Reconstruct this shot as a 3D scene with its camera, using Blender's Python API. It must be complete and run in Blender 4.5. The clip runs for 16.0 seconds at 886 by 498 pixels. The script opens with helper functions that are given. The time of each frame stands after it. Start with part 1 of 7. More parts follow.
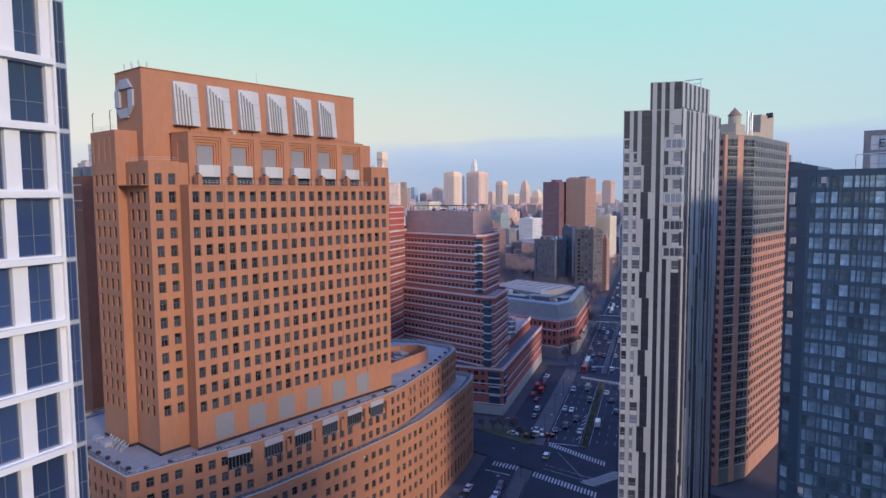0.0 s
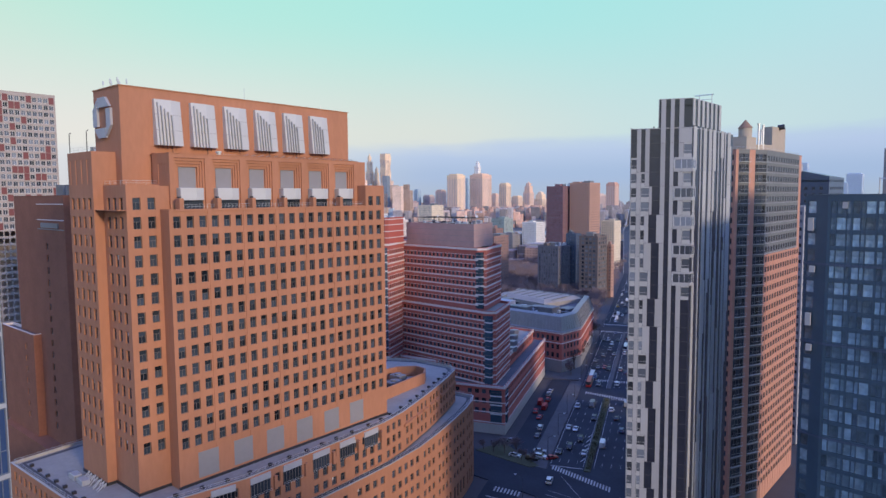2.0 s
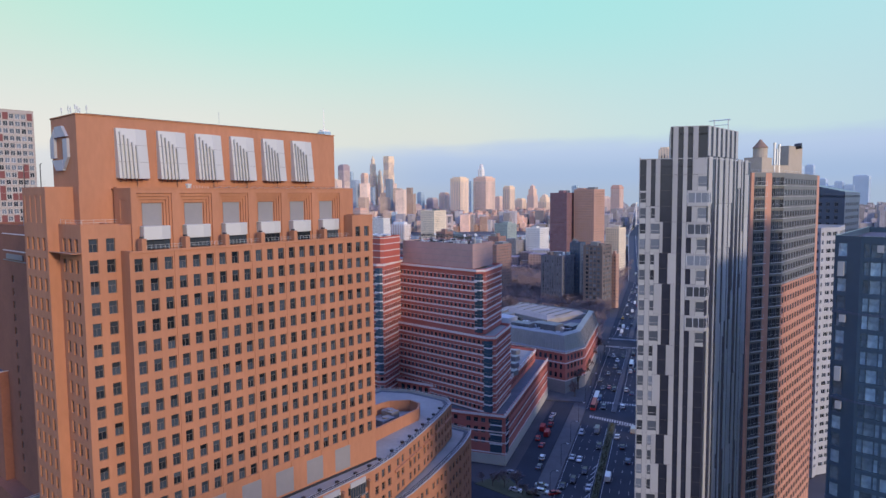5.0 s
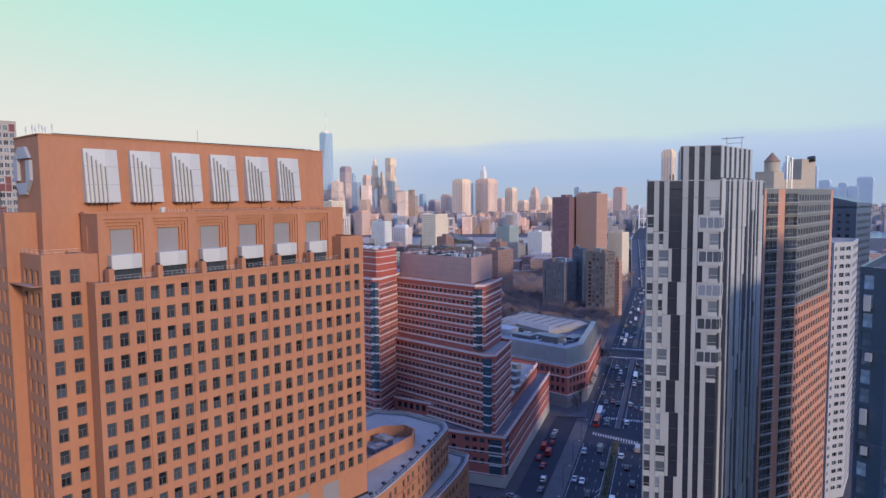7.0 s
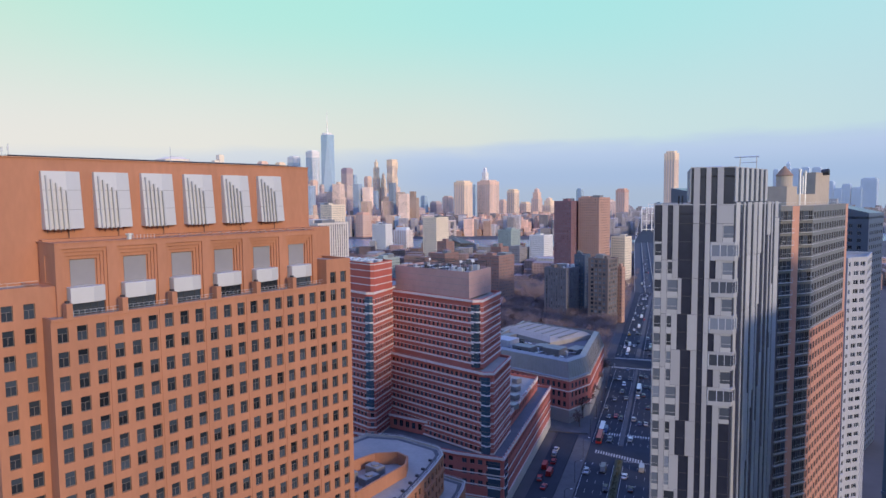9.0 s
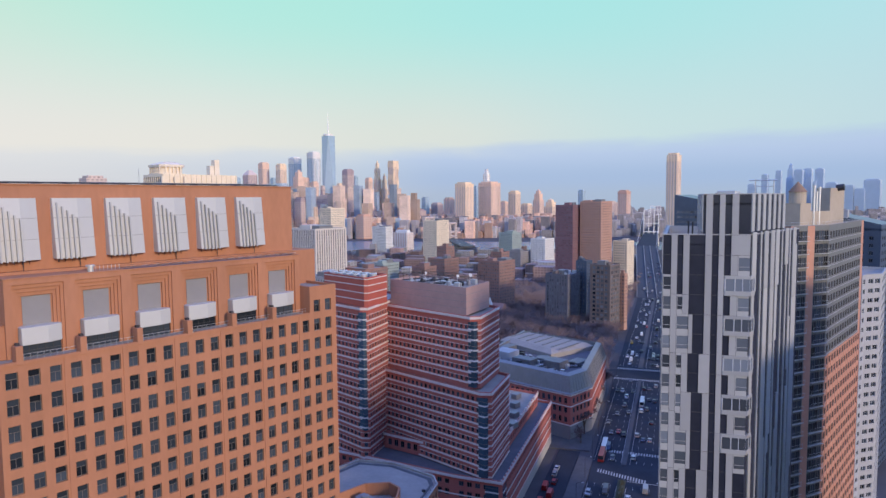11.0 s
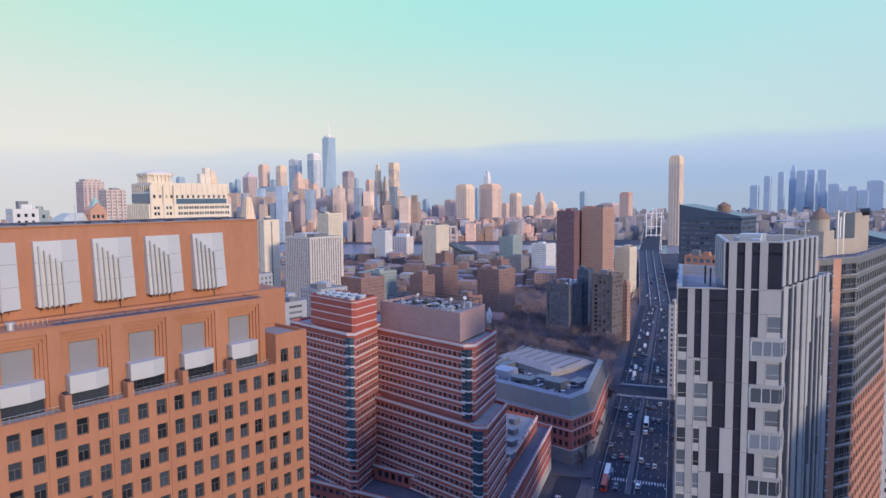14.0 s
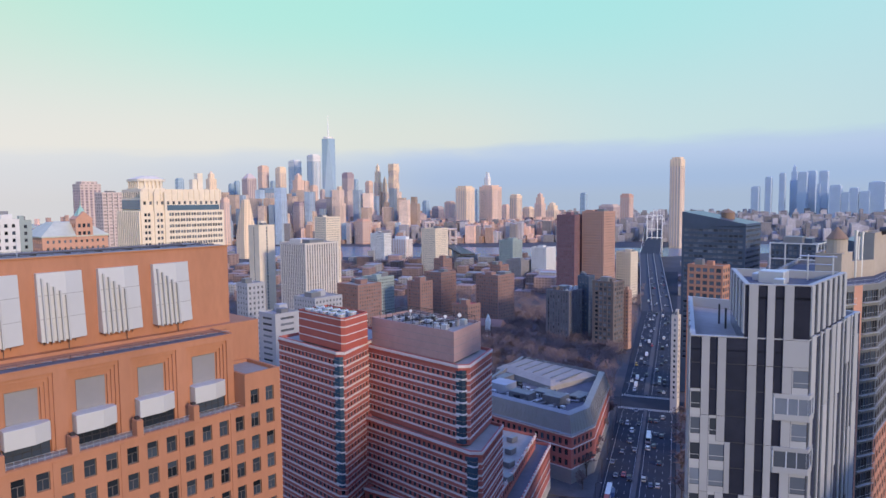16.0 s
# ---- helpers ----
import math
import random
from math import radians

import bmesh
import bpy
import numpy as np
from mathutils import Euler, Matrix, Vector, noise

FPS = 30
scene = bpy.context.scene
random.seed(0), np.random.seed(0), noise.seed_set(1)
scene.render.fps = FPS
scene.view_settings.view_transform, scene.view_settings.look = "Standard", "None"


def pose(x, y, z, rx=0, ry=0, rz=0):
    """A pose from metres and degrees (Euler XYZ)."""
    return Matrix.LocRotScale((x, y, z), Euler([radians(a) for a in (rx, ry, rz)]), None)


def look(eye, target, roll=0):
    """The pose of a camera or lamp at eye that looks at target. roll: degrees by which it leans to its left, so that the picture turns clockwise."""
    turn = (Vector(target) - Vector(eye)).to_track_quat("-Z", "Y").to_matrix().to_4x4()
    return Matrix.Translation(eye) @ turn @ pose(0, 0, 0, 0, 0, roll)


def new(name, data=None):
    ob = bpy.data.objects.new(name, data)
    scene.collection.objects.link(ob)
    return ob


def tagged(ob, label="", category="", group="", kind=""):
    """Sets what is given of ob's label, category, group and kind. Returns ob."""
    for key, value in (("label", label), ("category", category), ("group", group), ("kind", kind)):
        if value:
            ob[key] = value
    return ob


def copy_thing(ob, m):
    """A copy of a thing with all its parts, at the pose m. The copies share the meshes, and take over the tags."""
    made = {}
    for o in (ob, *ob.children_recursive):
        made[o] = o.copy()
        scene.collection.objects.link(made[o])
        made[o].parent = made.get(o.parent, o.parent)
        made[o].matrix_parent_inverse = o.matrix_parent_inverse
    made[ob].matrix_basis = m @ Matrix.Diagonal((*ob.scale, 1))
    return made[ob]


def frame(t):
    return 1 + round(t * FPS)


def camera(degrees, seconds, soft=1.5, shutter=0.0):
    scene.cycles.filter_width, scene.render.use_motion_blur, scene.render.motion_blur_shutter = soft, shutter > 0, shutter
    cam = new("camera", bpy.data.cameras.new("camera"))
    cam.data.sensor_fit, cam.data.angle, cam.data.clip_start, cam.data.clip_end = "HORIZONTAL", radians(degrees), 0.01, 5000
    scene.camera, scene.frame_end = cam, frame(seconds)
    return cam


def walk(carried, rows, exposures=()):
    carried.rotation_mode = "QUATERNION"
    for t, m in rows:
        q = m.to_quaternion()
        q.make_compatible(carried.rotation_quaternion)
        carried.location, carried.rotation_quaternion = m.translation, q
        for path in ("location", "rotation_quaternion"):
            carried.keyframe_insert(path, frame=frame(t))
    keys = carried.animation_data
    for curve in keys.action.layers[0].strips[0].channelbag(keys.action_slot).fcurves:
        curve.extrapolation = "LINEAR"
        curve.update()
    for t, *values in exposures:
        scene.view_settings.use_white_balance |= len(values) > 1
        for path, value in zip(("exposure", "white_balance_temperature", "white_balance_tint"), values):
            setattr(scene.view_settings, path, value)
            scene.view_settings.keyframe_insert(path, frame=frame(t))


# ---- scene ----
cam = camera(68.6, 16.0)
METRES, EYE, TILT, LEAN, TURN = 84.0, 91.9, 0.0, 0.0, 39.8
ROWS = [
    (0.0, 0.0, 0.0, 0.0, -0.03, -4.73, 0.4),
    (0.5, 0.0046, 0.0251, 0.0132, 0.06, -4.71, 0.41),
    (1.0, 0.0092, 0.0497, 0.0281, 0.14, -4.69, 0.42),
    (1.5, 0.014, 0.0738, 0.0427, 0.21, -4.67, 0.43),
    (2.0, 0.0189, 0.0985, 0.0564, 0.29, -4.65, 0.44),
    (2.5, 0.0234, 0.1235, 0.0696, 0.35, -4.63, 0.45),
    (3.0, 0.0285, 0.1483, 0.0827, 0.42, -4.62, 0.46),
    (3.5, 0.0333, 0.1738, 0.0958, 0.47, -4.61, 0.45),
    (4.0, 0.0392, 0.1993, 0.1101, 0.53, -4.59, 0.46),
    (6.5, 0.0661, 0.3313, 0.1779, 0.82, -4.49, 0.46),
    (7.0, 0.0715, 0.36, 0.1898, 0.87, -4.47, 0.47),
    (7.5, 0.0774, 0.3886, 0.2016, 0.92, -4.46, 0.48),
    (8.0, 0.0835, 0.4176, 0.2139, 0.97, -4.44, 0.48),
    (8.5, 0.0891, 0.4461, 0.2264, 1.01, -4.43, 0.49),
    (9.0, 0.0947, 0.4745, 0.2391, 1.06, -4.42, 0.49),
    (11.5, 0.1218, 0.6169, 0.3032, 1.23, -4.38, 0.48),
    (12.0, 0.1274, 0.6462, 0.3152, 1.25, -4.37, 0.49),
    (12.5, 0.1332, 0.6762, 0.3273, 1.26, -4.36, 0.49),
    (13.0, 0.1392, 0.706, 0.3394, 1.29, -4.34, 0.48),
    (13.5, 0.1452, 0.7361, 0.3514, 1.32, -4.34, 0.48),
    (14.0, 0.1512, 0.7664, 0.3638, 1.35, -4.34, 0.5),
    (14.5, 0.1566, 0.797, 0.3759, 1.35, -4.33, 0.49),
    (15.0, 0.1632, 0.8286, 0.3876, 1.36, -4.31, 0.49),
    (15.5, 0.1694, 0.8603, 0.3997, 1.36, -4.3, 0.49),
    (16.0, 0.1759, 0.8923, 0.412, 1.39, -4.3, 0.5),
]
walk(cam, [(t, pose(0, 0, EYE, TILT, LEAN, TURN) @ pose(METRES * x, METRES * y, METRES * z, 90 + pitch, roll, yaw)) for t, x, y, z, yaw, pitch, roll in ROWS])

# world: dawn sky, teal overhead, cream over the west, blue cloud bank along the horizon
SUN_DIR = Vector((0.95, -0.175, 0.27)).normalized()   # towards the sun
world = bpy.data.worlds.new("dawn_sky")
scene.world = world
world.use_nodes = True
wn, wl = world.node_tree.nodes, world.node_tree.links
wn.clear()


def wnode(kind, **kw):
    n = wn.new(kind)
    for k, v in kw.items():
        if k == "operation":
            n.operation = v
        elif k == "blend":
            n.blend_type = v
        elif k == "dtype":
            n.data_type = v
    return n


def wmath(op, a, b):
    n = wnode("ShaderNodeMath", operation=op)
    for i, v in enumerate((a, b)):
        if isinstance(v, (int, float)):
            n.inputs[i].default_value = v
        else:
            wl.new(v, n.inputs[i])
    return n.outputs[0]


def wramp(fac, stops, mode="EASE"):
    n = wn.new("ShaderNodeValToRGB")
    n.color_ramp.interpolation = mode
    while len(n.color_ramp.elements) < len(stops):
        n.color_ramp.elements.new(0.5)
    for e, (p, c) in zip(n.color_ramp.elements, stops):
        e.position, e.color = p, (*c, 1)
    wl.new(fac, n.inputs[0])
    return n.outputs[0]


def wmix(fac, a, b):
    n = wn.new("ShaderNodeMix")
    n.data_type = "RGBA"
    for sock, v in ((n.inputs[0], fac), (n.inputs[6], a), (n.inputs[7], b)):
        if isinstance(v, (int, float)):
            sock.default_value = v
        else:
            wl.new(v, sock)
    return n.outputs[2]


coord = wn.new("ShaderNodeTexCoord")
sep = wn.new("ShaderNodeSeparateXYZ")
wl.new(coord.outputs["Generated"], sep.inputs[0])
nishita = wn.new("ShaderNodeTexSky")
nishita.sky_type, nishita.sun_disc = "NISHITA", False
nishita.sun_elevation = math.asin(SUN_DIR.z)
nishita.sun_rotation = math.atan2(SUN_DIR.x, SUN_DIR.y)
nishita_lit = wn.new("ShaderNodeVectorMath")
nishita_lit.operation = "SCALE"
nishita_lit.inputs["Scale"].default_value = 0.10
wl.new(nishita.outputs[0], nishita_lit.inputs[0])
# azimuth measure: along the camera's right-hand side
side = wmath("ADD", wmath("MULTIPLY", sep.outputs[0], 0.768), wmath("MULTIPLY", sep.outputs[1], 0.640))
az = wmath("ADD", wmath("MULTIPLY", side, 0.75), 0.5)
low_tone = wramp(az, [(0.0, (0.86, 0.80, 0.77)), (0.20, (0.85, 0.80, 0.755)), (0.45, (0.77, 0.78, 0.73)), (0.75, (0.62, 0.78, 0.80)), (1.0, (0.55, 0.74, 0.82))])
high_tone = wramp(az, [(0.0, (0.60, 0.86, 0.71)), (0.3, (0.48, 0.88, 0.78)), (0.6, (0.44, 0.86, 0.83)), (1.0, (0.50, 0.82, 0.88))])
climb = wramp(sep.outputs[2], [(0.0, (0, 0, 0)), (0.08, (0.06, 0.06, 0.06)), (0.28, (1, 1, 1)), (1.0, (1, 1, 1))])
zenith = wramp(sep.outputs[2], [(0.30, (0, 0, 0)), (0.48, (1, 1, 1))])
clear = wmix(zenith, wmix(climb, low_tone, high_tone), wramp(sep.outputs[2], [(0.3, (0.47, 0.68, 1.42)), (1.0, (0.35, 0.58, 1.68))]))
puff = wn.new("ShaderNodeTexNoise")
stretch = wn.new("ShaderNodeMapping")
stretch.inputs["Scale"].default_value = (6.0, 6.0, 30.0)
wl.new(coord.outputs["Generated"], stretch.inputs[0])
wl.new(stretch.outputs[0], puff.inputs["Vector"])
puff.inputs["Scale"].default_value, puff.inputs["Detail"].default_value = 1.4, 5.0
edge = wmath("ADD", sep.outputs[2], wmath("MULTIPLY", wmath("SUBTRACT", puff.outputs[0], 0.5), 0.028))
edge = wmath("SUBTRACT", edge, wmath("MULTIPLY", side, 0.020))
bank = wramp(edge, [(0.0, (0.9, 0.9, 0.9)), (0.058, (0.92, 0.92, 0.92)), (0.070, (0.75, 0.75, 0.75)), (0.085, (0.05, 0.05, 0.05)), (0.10, (0, 0, 0))], "LINEAR")
west = wramp(az, [(0.05, (0.32, 0.32, 0.32)), (0.34, (0.62, 0.62, 0.62)), (0.50, (1, 1, 1))])
bank_tone = wramp(sep.outputs[2], [(0.0, (0.40, 0.51, 0.72)), (0.03, (0.36, 0.50, 0.79)), (0.075, (0.48, 0.60, 0.87))])
covered = wmix(wmath("MULTIPLY", bank, west), clear, bank_tone)
final = wmix(0.12, covered, nishita_lit.outputs[0])
back = wn.new("ShaderNodeBackground")
back.inputs["Strength"].default_value = 1.0
wl.new(final, back.inputs["Color"])
wout = wn.new("ShaderNodeOutputWorld")
wl.new(back.outputs[0], wout.inputs[0])

sun_data = bpy.data.lights.new("sun", "SUN")
sun_data.energy, sun_data.angle, sun_data.color = 2.7, radians(8.0), (1.0, 0.775, 0.575)
sun = new("sun", sun_data)
sun.matrix_world = look(SUN_DIR * 400, (0, 0, 0))


# ---- materials ----
def mat(name, base, rough=0.8, metal=0.0, vary=0.12, size=6.0, fine=1.2, bump=0.15, per="", spread=0.25, spec=0.5, stretch=(1, 1, 1), storeys=0.0):
    """Procedural surface: stains at a large size and grain at a small one (metres); per: 'object' or 'island' varies pieces."""
    m = bpy.data.materials.new(name)
    m.use_nodes = True
    nt = m.node_tree
    bsdf = nt.nodes["Principled BSDF"]
    bsdf.inputs["Roughness"].default_value, bsdf.inputs["Metallic"].default_value = rough, metal
    bsdf.inputs["Specular IOR Level"].default_value = spec
    tc = nt.nodes.new("ShaderNodeTexCoord")
    mp = nt.nodes.new("ShaderNodeMapping")
    mp.inputs["Scale"].default_value = stretch
    nt.links.new(tc.outputs["Object"], mp.inputs[0])
    fac = None
    for s, d, w in ((1 / size, 4.0, 1.0), (1 / fine, 3.0, 0.6)):
        n = nt.nodes.new("ShaderNodeTexNoise")
        n.inputs["Scale"].default_value, n.inputs["Detail"].default_value = s, d
        nt.links.new(mp.outputs[0], n.inputs["Vector"])
        a = nt.nodes.new("ShaderNodeMath")
        a.operation = "MULTIPLY_ADD"
        nt.links.new(n.outputs[0], a.inputs[0])
        a.inputs[1].default_value = 2.6 * vary * w
        a.inputs[2].default_value = 1.0 - 1.3 * vary * w
        if fac is None:
            fac = a.outputs[0]
        else:
            mu = nt.nodes.new("ShaderNodeMath")
            mu.operation = "MULTIPLY"
            nt.links.new(fac, mu.inputs[0])
            nt.links.new(a.outputs[0], mu.inputs[1])
            fac = mu.outputs[0]
        grain = n
    if per:
        src = nt.nodes.new("ShaderNodeObjectInfo" if per == "object" else "ShaderNodeNewGeometry")
        a = nt.nodes.new("ShaderNodeMath")
        a.operation = "MULTIPLY_ADD"
        nt.links.new(src.outputs["Random" if per == "object" else "Random Per Island"], a.inputs[0])
        a.inputs[1].default_value, a.inputs[2].default_value = 2 * spread, 1 - spread
        mu = nt.nodes.new("ShaderNodeMath")
        mu.operation = "MULTIPLY"
        nt.links.new(fac, mu.inputs[0])
        nt.links.new(a.outputs[0], mu.inputs[1])
        fac = mu.outputs[0]
    if storeys:
        # rows of small far windows on upright faces, too small to model
        dot = nt.nodes.new("ShaderNodeVectorMath")
        dot.operation = "DOT_PRODUCT"
        dot.inputs[1].default_value = (0.73, 0.69, 0.0)
        nt.links.new(tc.outputs["Object"], dot.inputs[0])
        sx = nt.nodes.new("ShaderNodeSeparateXYZ")
        nt.links.new(tc.outputs["Object"], sx.inputs[0])
        cb = nt.nodes.new("ShaderNodeCombineXYZ")
        nt.links.new(dot.outputs["Value"], cb.inputs[0])
        nt.links.new(sx.outputs[2], cb.inputs[1])
        bt = nt.nodes.new("ShaderNodeTexBrick")
        bt.offset = 0.0
        nt.links.new(cb.outputs[0], bt.inputs["Vector"])
        for k, v in (("Scale", 1.0), ("Mortar Size", storeys * 0.27), ("Mortar Smooth", 0.3), ("Brick Width", storeys * 1.1), ("Row Height", storeys)):
            bt.inputs[k].default_value = v
        # window tones raised towards the wall's: distance haze put into the colour
        bt.inputs["Color1"].default_value = (0.50, 0.50, 0.52, 1)
        bt.inputs["Color2"].default_value = (0.74, 0.74, 0.75, 1)
        bt.inputs["Mortar"].default_value = (1, 1, 1, 1)
        ge = nt.nodes.new("ShaderNodeNewGeometry")
        sn = nt.nodes.new("ShaderNodeSeparateXYZ")
        nt.links.new(ge.outputs["Normal"], sn.inputs[0])
        up = nt.nodes.new("ShaderNodeMath")
        up.operation = "GREATER_THAN"
        up.inputs[1].default_value = 0.5
        nt.links.new(sn.outputs[2], up.inputs[0])
        mx = nt.nodes.new("ShaderNodeMath")
        mx.operation = "MAXIMUM"
        nt.links.new(up.outputs[0], mx.inputs[0])
        nt.links.new(bt.outputs["Color"], mx.inputs[1])
        mu = nt.nodes.new("ShaderNodeMath")
        mu.operation = "MULTIPLY"
        nt.links.new(fac, mu.inputs[0])
        nt.links.new(mx.outputs[0], mu.inputs[1])
        fac = mu.outputs[0]
    sc = nt.nodes.new("ShaderNodeVectorMath")
    sc.operation = "SCALE"
    sc.inputs[0].default_value = base
    nt.links.new(fac, sc.inputs["Scale"])
    nt.links.new(sc.outputs[0], bsdf.inputs["Base Color"])
    if bump:
        b = nt.nodes.new("ShaderNodeBump")
        b.inputs["Strength"].default_value, b.inputs["Distance"].default_value = bump, 0.05
        nt.links.new(grain.outputs[0], b.inputs["Height"])
        nt.links.new(b.outputs[0], bsdf.inputs["Normal"])
    return m


ORANGE = mat("orange_brick", (0.405, 0.184, 0.106), 0.85, vary=0.15, size=7, fine=0.8, stretch=(1, 1, 0.35))
ORANGE_DEEP = mat("orange_brick_reveal", (0.39, 0.168, 0.08), 0.85, vary=0.08)
RED = mat("red_brick", (0.41, 0.132, 0.112), 0.85, vary=0.16, size=5, fine=0.8)
RED_BRIGHT = mat("red_panel", (0.42, 0.105, 0.080), 0.7, vary=0.08)
PINK = mat("pink_panel", (0.41, 0.275, 0.265), 0.75, vary=0.12, size=4)
CREAM = mat("cream_band", (0.66, 0.59, 0.58), 0.7, vary=0.12)
BROWN = mat("brown_brick", (0.24, 0.098, 0.064), 0.9, vary=0.2, size=5, fine=0.9)
SALMON = mat("salmon_brick", (0.51, 0.265, 0.195), 0.85, vary=0.14, size=5, fine=0.8)
WHITE = mat("white_panel", (0.50, 0.508, 0.512), 0.45, vary=0.04)
METAL = mat("pale_metal", (0.55, 0.57, 0.60), 0.4, 0.5, vary=0.05)
GREY = mat("grey_panel", (0.24, 0.235, 0.25), 0.7, vary=0.08)
LIGHT = mat("light_panel", (0.38, 0.39, 0.41), 0.55, vary=0.06, per="island", spread=0.08)
BLACK = mat("black_panel", (0.026, 0.029, 0.044), 0.14, vary=0.25, size=3, spec=0.7)
CONCRETE = mat("concrete", (0.42, 0.40, 0.37), 0.85, vary=0.12)
ROOF = mat("roof_membrane", (0.29, 0.27, 0.255), 0.9, vary=0.18, size=7)
ROOFDARK = mat("dark_roof", (0.13, 0.13, 0.15), 0.9, vary=0.2, spec=0.1)
ASPHALT = mat("asphalt", (0.034, 0.040, 0.054), 0.9, vary=0.25, size=12, spec=0.2)
PAVING = mat("pavement", (0.10, 0.10, 0.108), 0.9, vary=0.22, size=5, spec=0.2)
GROUND = mat("city_ground", (0.075, 0.07, 0.078), 0.95, vary=0.3, size=60, fine=9)
PAINT = mat("road_paint", (0.42, 0.42, 0.41), 0.8, vary=0.25)
STEEL = mat("dark_steel", (0.06, 0.06, 0.07), 0.5, 0.6, vary=0.1)
GLASS = mat("window_glass", (0.036, 0.047, 0.065), 0.08, vary=0.15, bump=0.0, per="object", spread=0.75, spec=0.42)
GLASS_JOINED = mat("window_glass_far", (0.036, 0.047, 0.065), 0.08, vary=0.15, bump=0.0, per="island", spread=0.75, spec=0.42)
# Far window glass: distance haze is lightened into its base colour.
GLASS_HAZED = mat("hazy_window_glass", (0.13, 0.145, 0.175), 0.2, vary=0.15, bump=0.0, per="island", spread=0.6, spec=0.5)
SLAB = mat("grey_white_panel", (0.38, 0.39, 0.43), 0.7, vary=0.1)
PATINA = mat("pale_patina_roof", (0.52, 0.53, 0.44), 0.7, vary=0.12)
GLASSBLUE = mat("blue_glass", (0.03, 0.055, 0.13), 0.06, vary=0.12, bump=0.0, per="object", spread=0.4, spec=0.5)
TEAL = mat("teal_glass", (0.06, 0.10, 0.14), 0.07, vary=0.1, bump=0.0, per="object", spread=0.5, spec=0.7)
FRAME = mat("window_frame", (0.19, 0.17, 0.16), 0.5, 0.3, vary=0.05)
GLASSFRAME = mat("blue_grey_mullion", (0.16, 0.19, 0.25), 0.4, 0.3, vary=0.05)
FRAMEWHITE = mat("white_frame", (0.62, 0.63, 0.66), 0.5, vary=0.04)
# Far palette: distance haze and warm sunlight are lifted into these base colours.
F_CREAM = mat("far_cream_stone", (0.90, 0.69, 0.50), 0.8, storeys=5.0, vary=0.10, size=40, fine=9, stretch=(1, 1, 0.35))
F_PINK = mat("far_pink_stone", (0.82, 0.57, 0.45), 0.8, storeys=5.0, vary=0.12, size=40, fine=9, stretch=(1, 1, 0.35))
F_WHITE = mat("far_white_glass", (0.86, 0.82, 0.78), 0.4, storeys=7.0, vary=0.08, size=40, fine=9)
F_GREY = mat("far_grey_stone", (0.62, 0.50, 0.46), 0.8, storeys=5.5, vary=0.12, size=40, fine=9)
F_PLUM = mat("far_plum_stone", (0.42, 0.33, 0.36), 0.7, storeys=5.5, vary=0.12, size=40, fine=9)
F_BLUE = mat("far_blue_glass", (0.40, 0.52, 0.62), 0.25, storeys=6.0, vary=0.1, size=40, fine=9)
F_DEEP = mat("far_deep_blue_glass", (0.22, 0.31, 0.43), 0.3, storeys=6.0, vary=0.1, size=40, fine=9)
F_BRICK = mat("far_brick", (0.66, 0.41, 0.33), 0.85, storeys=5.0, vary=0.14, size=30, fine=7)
# Blue-grey haze of the farthest towers is put into this base colour.
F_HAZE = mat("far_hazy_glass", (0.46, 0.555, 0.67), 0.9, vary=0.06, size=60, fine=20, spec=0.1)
M_CREAM = mat("cream_masonry", (0.74, 0.63, 0.50), 0.85, vary=0.1)
M_WHITE = mat("white_masonry", (0.68, 0.67, 0.67), 0.8, vary=0.1)
M_STONE = mat("pale_stone", (0.60, 0.55, 0.52), 0.8, vary=0.1)
M_BRICK = mat("brown_red_brick", (0.27, 0.165, 0.15), 0.9, vary=0.14)
M_TEAL = mat("green_grey_wall", (0.30, 0.36, 0.36), 0.6, vary=0.1)
M_GREY = mat("grey_wall", (0.25, 0.24, 0.26), 0.85, vary=0.12)
M_DARK = mat("dark_brick", (0.14, 0.14, 0.175), 0.85, vary=0.15)
M_PLUM = mat("plum_brick", (0.205, 0.115, 0.14), 0.85, vary=0.12)
M_SALMON = mat("salmon_masonry", (0.45, 0.27, 0.215), 0.85, vary=0.1)
M_SCAF = mat("scaffold_brown", (0.15, 0.125, 0.125), 0.9, vary=0.2)
M_NAVY = mat("navy_cladding", (0.062, 0.09, 0.145), 0.3, vary=0.15)
M_ORANGE = mat("orange_cladding", (0.47, 0.235, 0.16), 0.8, vary=0.08)
BANKSTONE = mat("bank_limestone", (0.80, 0.69, 0.55), 0.85, vary=0.1)
CIVIC = mat("civic_brick", (0.58, 0.32, 0.23), 0.85, vary=0.12)
COPPER = mat("green_copper", (0.32, 0.52, 0.44), 0.7, vary=0.12)
TAN = mat("tan_stucco", (0.42, 0.36, 0.30), 0.9, vary=0.12)
TIMBER = mat("tank_timber", (0.26, 0.17, 0.12), 0.9, vary=0.2, stretch=(1, 1, 0.2))
ZINC = mat("zinc_roof", (0.215, 0.22, 0.24), 0.45, 0.3, vary=0.14)
TOWERBLUE = mat("blue_grey_cladding", (0.045, 0.083, 0.125), 0.3, vary=0.15)
REDPAINT = mat("red_cladding", (0.17, 0.05, 0.055), 0.6, vary=0.08)
WATER = mat("river_water", (0.16, 0.20, 0.26), 0.25, vary=0.1, size=80, fine=12)
BARK = mat("bare_bark", (0.13, 0.095, 0.08), 0.95, vary=0.25)
TWIGS = mat("bare_twigs", (0.21, 0.16, 0.17), 0.95, vary=0.25, bump=0)
GRASS = mat("winter_grass", (0.075, 0.078, 0.045), 0.95, vary=0.3)
